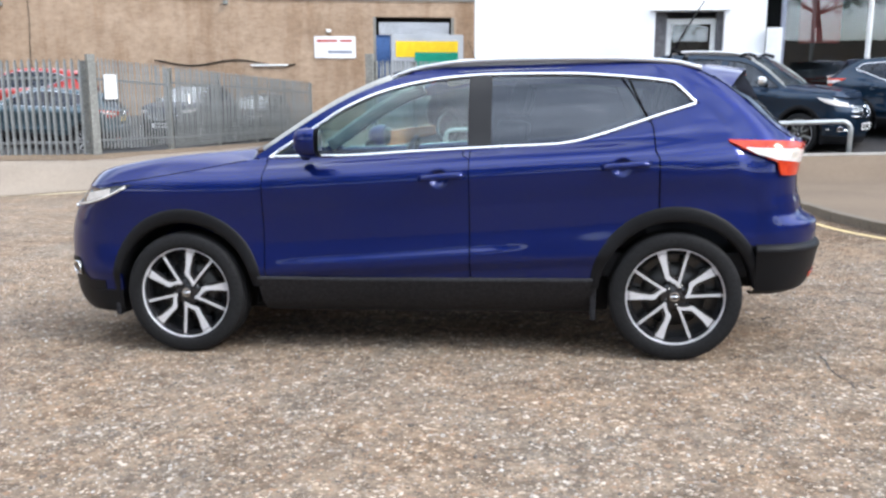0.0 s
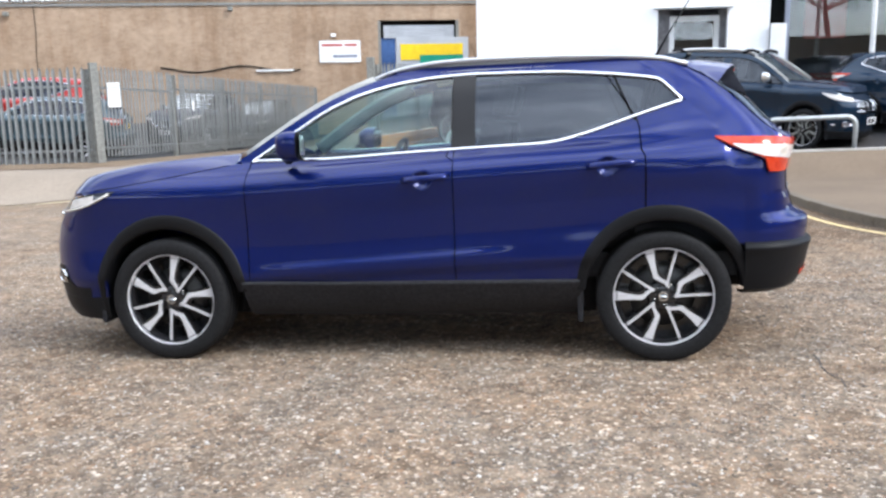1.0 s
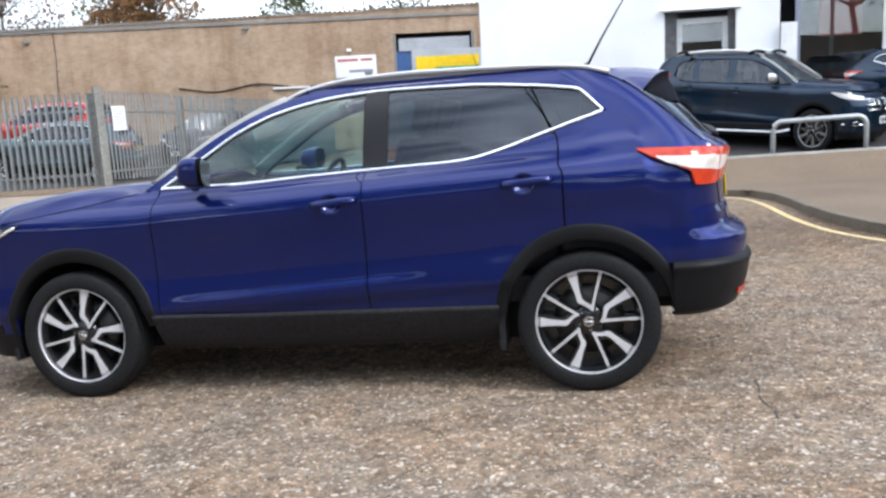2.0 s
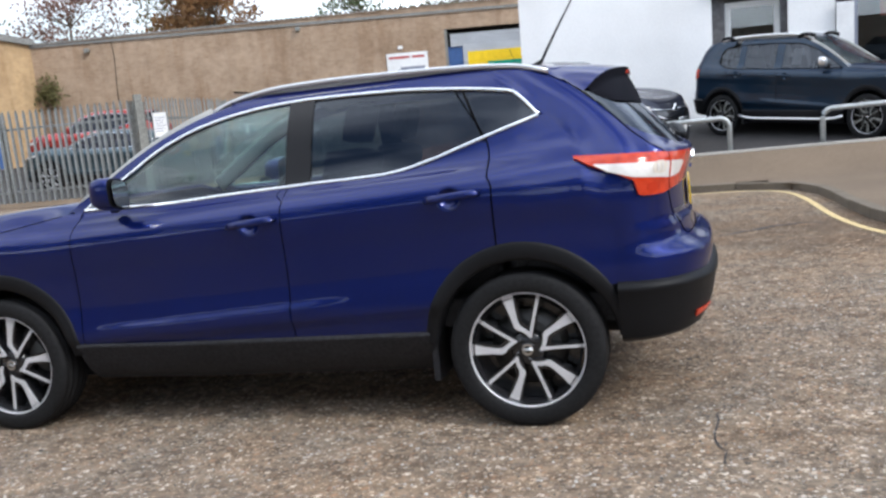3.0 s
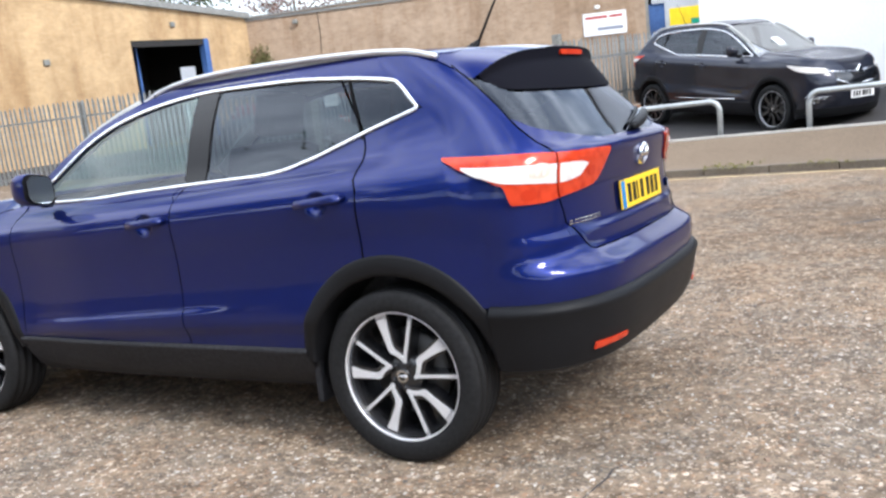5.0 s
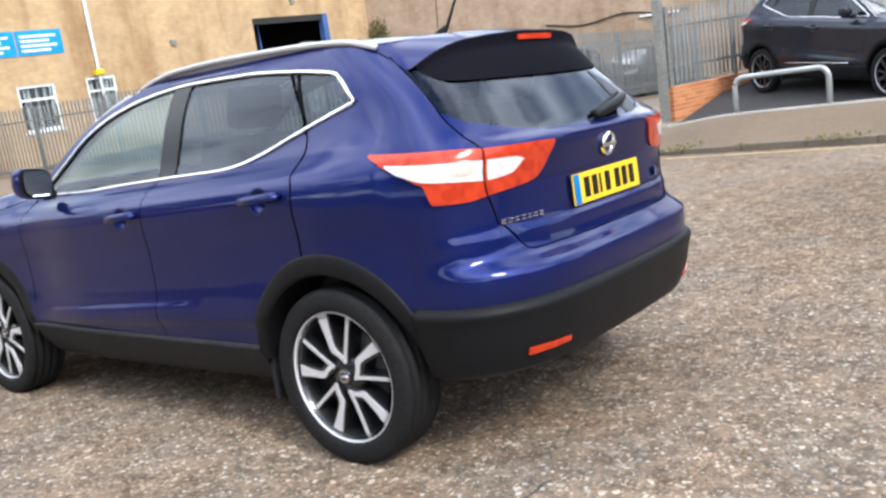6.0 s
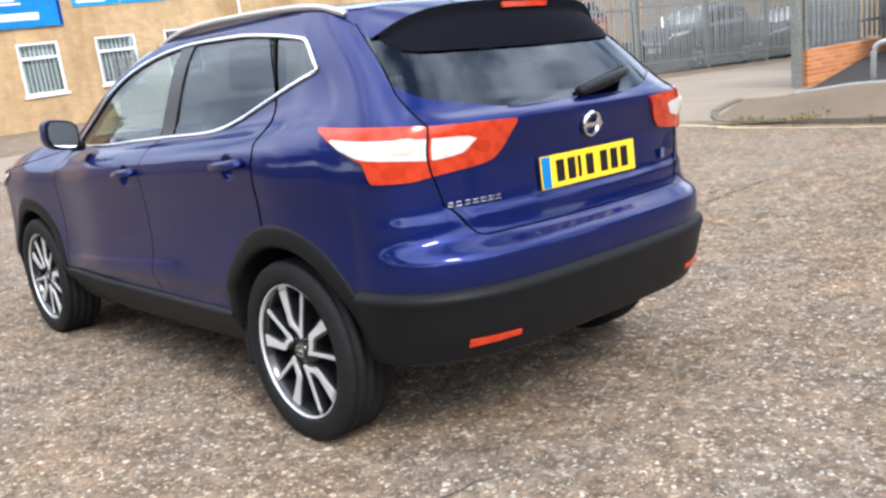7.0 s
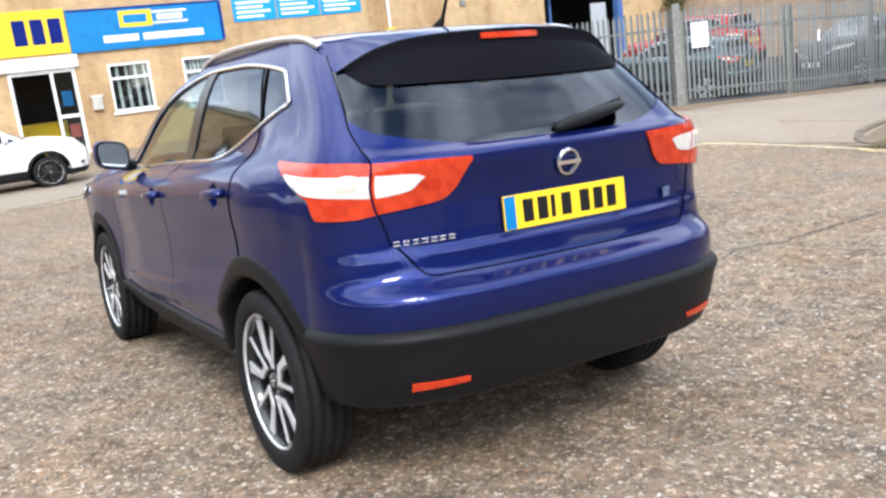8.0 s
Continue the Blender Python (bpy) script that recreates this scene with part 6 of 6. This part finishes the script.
    for s in span(-1, 1, n(44)):
        row = []
        for t in span(0, 1, n(40)):
            a = abs(s)
            x0 = -1.70 + (nose_x(0.91) + 1.70) * (1 - a ** 2.3) ** (1 / 2.3)
            x1 = -0.92 - 0.14 * (1 - a * a)
            x = x0 + (x1 - x0) * t
            half = side_w(max(x, -1.70), hood_edge(x)) * (max(0.0, 1 - ((-1.70 - x) / (-1.70 - nose_x(0.91))) ** 2.25) ** (1 / 2.25) if x < -1.70 else 1.0)
            y = s * (side_w(-1.70, 0.92) if x < -1.70 else half)
            edge = hood_edge(x)
            k = min(1.0, abs(y) / max(half, 0.01))
            rise = (hood_mid(x) - edge) * (1 - max(0.0, (k - 0.80) / 0.20) ** 1.35) - 0.034 * (1 - smooth_step(0.34, 0.82, k)) * smooth_step(0, 0.25, t) * (1 - smooth_step(0.8, 1, t))
            row.append(Vector((x, y, edge + rise)))
        rows.append(row)
    grid("bonnet", rows, paint, root, "", 0.02, out=(-1.4, 0, 0.2))
    # roof, windscreen, tailgate glass
    rows = []
    roof_mid = spl((-0.27, 1.535), (0.0, 1.570), (0.4, 1.590), (0.9, 1.586), (1.3, 1.562), (1.6, 1.530))
    for v in span(-1, 1, n(40)):
        row = []
        for u in span(0, 1, n(50)):
            x0 = -0.27 + 0.20 * abs(v) ** 2.2
            x1 = 1.30 + (1.545 - 1.30) * max(0.0, 1 - abs(v) ** 4) ** 0.25
            x = x0 + (x1 - x0) * u
            e = rail_z(x)
            w = side_w(min(x, 1.26), rail_z(min(x, 1.26)))
            row.append(Vector((x, v * w, e + (roof_mid(x) - e) * (1 - abs(v) ** 2.6))))
        rows.append(row)
    grid("roof", rows, paint, root, "", 0.02, out=(0.5, 0, 0.5))
    rows = []
    for t in span(0, 1, n(30)):
        zs, zc = 1.065 + t * (1.500 - 1.065), 1.10 + t * (1.527 - 1.10)
        xs, xc = pillar_x(zs), -1.12 + t * 0.85 + 0.05 * math.sin(math.pi * t)
        rows.append([Vector((xc + (xs - xc) * abs(v) ** 2.2, v * side_w(xs, zs), zc + (zs - zc) * abs(v) ** 2.2)) for v in span(-1, 1, n(30))])
    grid("windscreen", rows, GLASS_FRONT if main else GLASS_SCREEN, root, "raked windscreen", 0, out=(0.5, 0, 0.8))
    rows = []
    for a in span(R(0.425), X_B + 1, n(40)):
        rows.append([push(skin(a, z, -1), -0.004, -1) for z in span(max(glass_low(a), 1.135), 1.5, n(24))])
    rows += [[Vector((p.x, -p.y, p.z)) for p in r] for r in rows[-2::-1]]
    grid("rear_screen", rows, GLASS_DARK, root, "dark tinted rear screen", 0, out=(0.5, 0, 0.9))
    # spoiler
    rows, under = [], []
    for v in span(-1, 1, n(60) // 2 * 2 + 1):
        a = abs(v)
        y = v * 0.575
        x1 = 1.778 - 0.14 * a ** 2.2
        zt = 1.508 - 0.03 * a ** 2 - 0.085 * a ** 9
        z0 = roof_mid(1.50) - 0.004 - (roof_mid(1.50) - 1.50) * a ** 2.6
        x0 = 1.50 - 0.22 * a ** 4
        top_line = [Vector((x0 + (x1 - x0) * t, y, z0 + (zt - z0) * (t ** 1.15) + 0.006 * math.sin(math.pi * t))) for t in span(0, 1, 10)]
        side = -1 if v < 0 else 1
        k = a ** 9
        top_line = [p.lerp(push(skin(R(0.445), z, side), 0.005, side), k) for p, z in zip(top_line, span(1.505, 1.400, 10))]
        # its front edge lies on the roof's rear edge
        w = side_w(1.26, rail_z(1.26))
        vr = min(0.985, abs(y) / w)
        xr = 1.285 + 0.245 * (1 - vr ** 4) ** 0.25
        edge = Vector((xr, side * vr * w, rail_z(xr) + (roof_mid(xr) - rail_z(xr)) * (1 - vr ** 2.6) + 0.002))
        shift = edge - top_line[0]
        top_line = [p + shift * (1 - t) ** 2 for p, t in zip(top_line, span(0, 1, 10))]
        rows.append(top_line)
        lip = top_line[-1]
        if a <= 0.955:
            foot = skinpt(lip.y if abs(lip.y) > 0.001 else 0.001, 1.336 + 0.012 * a ** 2, 0.006)
            foot = foot.lerp(lip + Vector((-0.03, 0, -0.03)), (a / 0.955) ** 30)
            chin = lip + Vector((-0.006, 0, -0.034)) * (1 - (a / 0.955) ** 30)
            under.append([lip, lip + Vector((0.004, 0, -0.012)), chin] + [chin.lerp(foot, t) + Vector((0, 0, 0.012)) * math.sin(math.pi * t) for t in (0.25, 0.5, 0.75, 1.0)])
    spo = grid("spoiler", rows, paint, root, "roof spoiler above the rear screen", 0, out=(1.6, 0, 1.2))
    grid("spoiler_underside", under, SPOILER_BLACK, spo, "black underside of the spoiler", 0, out=(1.6, 0, 1.75))
    def band_edge(z):
        """The place round the tail where the black band begins at a height."""
        return next(a for a in span(R(0.44), X_B + 1, 500) if abs(skin(a, z, -1).y) <= 0.632 - 0.45 * (z - 1.318))
    for side in (-1, 1):
        # grey glass fin between the shut line and the black band
        fin = []
        for z in span(1.310, 1.405, 8):
            a0, a1 = R(0.442), band_edge(z)
            fin.append([push(skin(a0 + (a1 - a0) * k, z, side), 0.006, side) for k in span(0, 1, 5)])
        grid("spoiler_fin", fin, GLOSS_BLACK, spo, "gloss black fin beside the rear screen", 0.003, out=(1.2, 0, 1.2))
    patch_rows = [[Vector((1.782 - 0.14 * (abs(y) / 0.575) ** 2.2 + 0.003, y, z)) for z in (1.474, 1.493)] for y in span(-0.12, 0.12, 12)]
    grid("brake_lamp", patch_rows, LENS_RED, spo, "high red brake lamp", 0.012, out=(1.0, 0, 1.48))
    # rear wiper, badge, plates, lettering, aerial
    sweep("wiper_arm", [skinpt(y, 1.155 + 0.055 * (y + 0.02) / 0.36, 0.03 + 0.012 * math.sin((y + 0.02) * 8)) for y in span(-0.02, 0.33, 10)], lambda t: 0.007 + 0.016 * math.sin(math.pi * min(1.0, 0.12 + 0.8 * t)) ** 0.7, PLASTIC, root, "black rear wiper", 10)
    sweep("wiper_blade", [skinpt(y, 1.165 + 0.06 * (y + 0.0) / 0.36, 0.012) for y in span(0.0, 0.36, 10)], 0.008, PLASTIC, root, "black wiper blade", 6)
    bm = bmesh.new()
    for r0, r1, h in ((0.0375, 0.0435, 0.010),):
        rr = [[bm.verts.new((h if k in (1, 2) else 0, r * math.sin(t), r * math.cos(t))) for k, r in enumerate((r0 - 0.003, r0, r1, r1 + 0.003))] for t in span(0, 2 * math.pi * 35 / 36, 36)]
        for i in range(36):
            for j in range(3):
                bm.faces.new((rr[i][j], rr[i][j + 1], rr[(i + 1) % 36][j + 1], rr[(i + 1) % 36][j]))
    box_bm(bm, (0.0, -0.050, -0.0075), (0.012, 0.050, 0.0075), 0.002)
    badge = part("badge", bm, CHROME, root, "round bright badge with a plain bar")
    badge.matrix_local = Matrix.Translation((tail_x(1.045) + 0.007, 0.0, 1.045)) @ Matrix.Rotation(radians(14), 4, "Y")
    if plate:
        pl = box("number_plate", (0, -0.26, -0.0555), (0.008, 0.26, 0.0555), PLATE_YELLOW, root, "yellow rear plate with plain dark bars", 0.003)
        pl.matrix_local = Matrix.Translation((tail_x(0.905) + 0.006, -0.003, 0.905)) @ Matrix.Rotation(radians(-2), 4, "Y")
        box("plate_band", (0.0082, -0.258, -0.053), (0.0092, -0.215, 0.053), SIGN_BLUE, pl, "blue band", 0)
        for k, y in enumerate((-0.185, -0.125, -0.07, -0.025, 0.055, 0.115, 0.175)):
            w = 0.042 if k != 2 else 0.018
            box("plate_bar", (0.0082, y, -0.037), (0.0090, y + w, 0.037), INK_BLACK, pl, bevel=0)
        front = box("number_plate", (-0.008, -0.26, -0.0555), (0, 0.26, 0.0555), PLATE_WHITE, root, "white front plate with plain dark bars", 0.003)
        front.matrix_local = Matrix.Translation((nose_x(0.5) - 0.004, 0, 0.5))
        for k, y in enumerate((-0.185, -0.125, -0.07, -0.025, 0.055, 0.115, 0.175)):
            box("plate_bar", (-0.0092, y, -0.037), (-0.0082, y + 0.042, 0.037), INK_BLACK, front, bevel=0)
        # raised bright name as plain bars
        for k in range(7):
            y = -0.622 + k * 0.029
            p = skinpt(y, 0.862, 0.004)
            q0, q1 = skinpt(y - 0.0125, 0.862, 0.004), skinpt(y + 0.0125, 0.862, 0.004)
            d = (q1 - q0).normalized()
            bm = bmesh.new()
            box_bm(bm, (-0.0105, -0.002, -0.0075), (0.0105, 0.003, -0.0035), 0.001)
            box_bm(bm, (-0.0105, -0.002, 0.0035), (0.0105, 0.003, 0.0075), 0.001)
            ob = part("name_bar", bm, CHROME, root, "bright raised plain bars")
            ob.matrix_local = Matrix.Translation(p) @ Matrix.Rotation(math.atan2(d.y, d.x), 4, "Z") @ Matrix.Rotation(math.pi, 4, "Z")
        sticker = box("small_badge", (0, -0.035, -0.018), (0.003, 0.035, 0.018), PALE_BLUE, root, "small pale blue badge", 0.001)
        sp = skinpt(0.50, 0.875, 0.003)
        sticker.matrix_local = Matrix.Translation(sp) @ Matrix.Rotation(radians(24), 4, "Z")
    sweep("aerial_foot", [(1.31, 0, 1.545), (1.335, 0, 1.565), (1.36, 0, 1.585)], lambda t: 0.028 - 0.018 * t, INK_BLACK, root, "black aerial foot", 8)
    sweep("aerial", [(1.355, 0, 1.575), (1.44, 0, 1.72), (1.56, 0, 1.91)], lambda t: 0.0075 - 0.004 * t, INK_BLACK, root, "thin black aerial", 6)
    if rails:
        for side in (-1, 1):
            line = [(-0.22, 1.495), (-0.14, 1.53), (0.0, 1.563), (0.2, 1.584), (0.45, 1.589), (0.8, 1.583), (1.1, 1.572), (1.33, 1.552), (1.47, 1.515)]
            curve = spl(*line)
            sweep("roof_rail", [Vector((x, side * (side_w(min(x, 1.30), 1.545) + 0.006), curve(x) - 0.014 + 0.024 * (rail_size - 1))) for x in span(-0.22, 1.47, 50)], 0, SATIN, root, "satin aluminium roof rail", 10, (0.012 * rail_size, 0.011 * rail_size, lambda p: Vector((0, 0, 1))))
            base = [[Vector((x, side * (side_w(min(x, 1.30), 1.545) + 0.000), z)) for z in span(rail_z(x) - 0.02, curve(x) - 0.012, 3)] for x in span(-0.10, 1.40, 40)]
            grid("rail_base", base, RAIL_GREY, root, "dull grey foot of the roof rail", 0.012, out=(0.4, 0, 1.3))
    # floor, inner body and cabin
    box("underbody", (-1.9, -0.64, 0.21), (1.0, 0.64, 0.42), PLASTIC, root, "dark underbody", 0.04)
    box("underbody", (1.0, -0.60, 0.34), (1.90, 0.60, 0.45), PLASTIC, root, "dark underbody", 0.03)
    box("cabin_floor", (-0.9, -0.74, 0.42), (1.85, 0.74, 0.55), CABIN, root, "", 0.02)
    for side in (-1, 1):
        sweep("pillar_trim", [Vector((pillar_x(z) + 0.03, side * (side_w(pillar_x(z), z) - 0.045), z)) for z in span(1.09, 1.47, 10)], 0, HEADLINER, root, "pale grey pillar lining", 8, (0.045, 0.012, lambda p: Vector((0, side, 0.3))))
    lining = [[Vector((x, v * (side_w(min(x, 1.26), 1.47) - 0.04), rail_z(x) - 0.05 + 0.045 * (1 - v * v))) for v in span(-1, 1, 9)] for x in span(0.0, 1.35, 8)]
    grid("headlining", lining, HEADLINER, root, "pale grey headlining", 0.01, out=(0.5, 0, 2.5))
    rows = [[Vector((x, y, z + 0.03 * math.cos(y * 2))) for y in span(-0.64, 0.64, 10)] for x, z in ((-1.0, 1.0), (-0.85, 1.01), (-0.62, 1.02), (-0.45, 1.02), (-0.42, 0.90), (-0.5, 0.6))]
    grid("dashboard", rows, CABIN, root, "dark grey dashboard", 0.02, out=(-1, 0, 0.3))
    sweep("steering_wheel", [Vector((-0.28 + 0.07 * math.sin(t), 0.37 + 0.185 * math.cos(t), 0.98 + 0.165 * math.sin(t))) for t in span(0, 2 * math.pi * 23 / 24, 24)], 0.017, CABIN, root, "black steering wheel", 8, None, True)
    box("steering_hub", (-0.33, 0.30, 0.92), (-0.27, 0.44, 1.03), CABIN, root, "", 0.02)
    for sx, ys in ((0.12, (-0.37, 0.37)), (0.98, (-0.42, 0.0, 0.42))):
        for y in ys:
            w = 0.25 if sx < 0.5 else 0.21
            bm = bmesh.new()
            box_bm(bm, (sx - 0.32, y - w, 0.55), (sx + 0.22, y + w, 0.76), 0.05)
            lean = Matrix.Translation((sx + 0.20, y, 0.70)) @ Matrix.Rotation(radians(16), 4, "Y")
            box_bm(bm, (-0.07, -w, 0.0), (0.07, w, 0.56), 0.05, lean)
            seat = part("seat", bm, SEAT, root, "dark cloth seat", True)
            box("headrest", (-0.045, -0.13, 0.60), (0.045, 0.13, 0.79), SEAT, seat, "", 0.04, lean)
    return root


def glass_low(a):
    """The lower edge of the rear screen, which rises towards its corners."""
    k = (a - R(0.435)) / (X_B + 1 - R(0.435))
    return 1.140 + 0.080 * (1 - smooth_step(-0.12, 0.55, k)) + 0.03 * (1 - smooth_step(0, 0.12, k))


def skinpt(y, z, lift):
    """The place on the tail at a distance y from its middle, lifted off the surface."""
    side = -1 if y < 0 else 1
    lo, hi = X_B, X_B + 1
    for _ in range(26):
        m = (lo + hi) / 2
        if abs(skin(m, z, 1).y) > abs(y):
            lo = m
        else:
            hi = m
    p = skin(lo, z, side)
    q = skin(lo + 0.01, z, side)
    d = (q - p)
    nrm = Vector((abs(d.y), side * abs(d.x), 0)).normalized()
    return p + nrm * lift


car("parked_car", YARD, PAINT_BLUE, "dark metallic blue crossover car with black cladding", True, turns=(10.5, -15.3))


def placed(fx, fy, rx, ry, zf, zr):
    """The pose of a car whose right-hand wheels stand at the two places, front and rear."""
    d = Vector((rx - fx, ry - fy, zr - zf))
    ex = d.normalized()
    ey = Vector((0, 0, 1)).cross(ex).normalized()
    ez = ex.cross(ey)
    mid = Vector(((fx + rx) / 2, (fy + ry) / 2, (zf + zr) / 2)) - ey * 0.80
    return Matrix.Translation(mid) @ Matrix((ex, ey, ez)).transposed().to_4x4()


def park(fx, fy, angle, paint, label, height=forecourt_z, scale=(1, 1, 1), **kw):
    """A car whose front wheel on its right stands at (fx, fy), its tail pointing along angle."""
    rx, ry = fx + 2.646 * scale[0] * math.cos(radians(angle)), fy + 2.646 * scale[0] * math.sin(radians(angle))
    return car("parked_car", placed(fx, fy, rx, ry, height(fx, fy), height(rx, ry)), paint, label, scale=scale, **kw)


grey = park(0.66, 11.78, 148, PAINT_GREY, "dark grey crossover parked nose out on the forecourt", scale=(1.05, 1.04, 1.14), turns=(20, 40), spokes=DISC, grille="bar")
park(8.6, 11.9, 147, PAINT_NAVY, "navy hatchback at the end of the forecourt", rails=False)
park(-15.4, 0.9, 270, PAINT_WHITE, "white hatchback outside the trade counter", ground_z, (0.98, 0.98, 0.93), rails=False, spokes=RIM_BLACK)
park(-14.4, 17.0, 12, PAINT_SILVER, "teal grey car behind the palisade fence", ground_z, rails=False)
park(-17.3, 20.8, 10, PAINT_RED, "tall red vehicle behind the palisade fence", ground_z, (1.05, 1.05, 1.25), rails=False)
park(-12.1, 20.9, 90, PAINT_GREY, "tall dark grey car parked along the palisade fence", ground_z, (1.05, 1.0, 1.2), rails=False)
park(-11.9, 26.4, 90, PAINT_GREY, "dark car parked further back behind the palisade fence", ground_z, (1.0, 1.0, 1.05), rails=False)

# the off-roader is boxier: upright tail, level windows, flat high bonnet
belt_z = spl((-0.84, 1.05), (-0.4, 1.06), (0.5, 1.075), (1.0, 1.085), (1.3, 1.12), (1.46, 1.20))
frame_z = spl((-0.84, 1.055), (-0.61, 1.20), (-0.41, 1.32), (-0.22, 1.40), (0.0, 1.445), (0.5, 1.462), (1.0, 1.455), (1.3, 1.425), (1.40, 1.37), (1.46, 1.202))
tail_x = spl((0.28, 1.98), (0.40, 2.06), (0.60, 2.09), (0.80, 2.08), (1.0, 2.065), (1.2, 2.03), (1.35, 1.97), (1.47, 1.88), (1.53, 1.80), (1.57, 1.72))
tail_start = spl((1.06, 1.74), (1.2, 1.72), (1.3, 1.68), (1.4, 1.60), (1.53, 1.44))
hood_mid = spl((-2.16, 0.95), (-2.05, 1.02), (-1.87, 1.055), (-1.4, 1.10), (-1.1, 1.115), (-0.9, 1.12))
hood_edge = spl((-2.2, 0.93), (-1.9, 0.97), (-1.4, 1.02), (-0.95, 1.06), (-0.855, 1.068))
rail_z = spl((-0.10, 1.512), (0.3, 1.552), (0.8, 1.556), (1.3, 1.54), (1.6, 1.51))
offroad = park(4.99, 11.85, 148, PAINT_NAVY, "dark navy off-roader with roof bars on the forecourt", scale=(1.0, 1.0, 1.13), turns=(10, 30), spokes=GALV_OLD, trim=PILLAR, rail_size=2.0, wrap_lamp=False, grille="slots", mirrors=SATIN)

# side steps and a price sheet in the off-roader's window
for side in (-1, 1):
    sweep("side_step", [(x, side * 0.93, 0.30 + 0.05 * abs(x / 0.95) ** 8) for x in span(-0.95, 0.95, 14)], 0.022, SATIN, offroad, "bright tubular side step", 8)
sheet = [[Vector((x, side_w(x, z) - 0.014, z)) for z in span(1.13, 1.36, 4)] for x in span(-0.10, 0.06, 4)]
grid("price_sheet", sheet, SIGN_WHITE, offroad, "white sheet of paper inside the window", 0.001)
for side in (-1, 1):
    sweep("sill_trim", [(x, side * (side_w(x, 0.47) + 0.004), 0.47) for x in span(-0.6, 0.75, 12)], 0.009, CHROME, grey, "bright strip along the lower doors", 6)
for side in (-1, 1):
    for x0, x1 in ((0.94, 1.06), (0.22, 0.36)):
        pillar = [[Vector((x, side * (side_w(x, z) + 0.003), z)) for z in span(belt_z(x), frame_z(x), 8)] for x in span(x0, x1, 6)]
        grid("door_pillar", pillar, PAINT_NAVY, offroad, "body coloured pillar between the windows", 0.012, out=(0.2, 0, 0.7))
    for x0, x1 in ((-0.24, 0.06), (1.22, 1.48)):
        sweep("rail_end", [Vector((x, side * (side_w(min(x, 1.30), 1.545) + 0.006), 1.548 + 0.03 * math.sin(math.pi * k))) for x, k in zip(span(x0, x1, 8), span(0, 1, 8))], 0.034, PLASTIC, offroad, "black end cap of the roof bar", 8)
leaf = [[Vector((x, y, 1.150 + 0.62 * (x + 0.96))) for y in (0.02, 0.20)] for x in span(-0.92, -0.72, 4)]
grid("price_sheet", leaf, SIGN_WHITE, grey, "white sheet of paper behind the windscreen", 0.001)
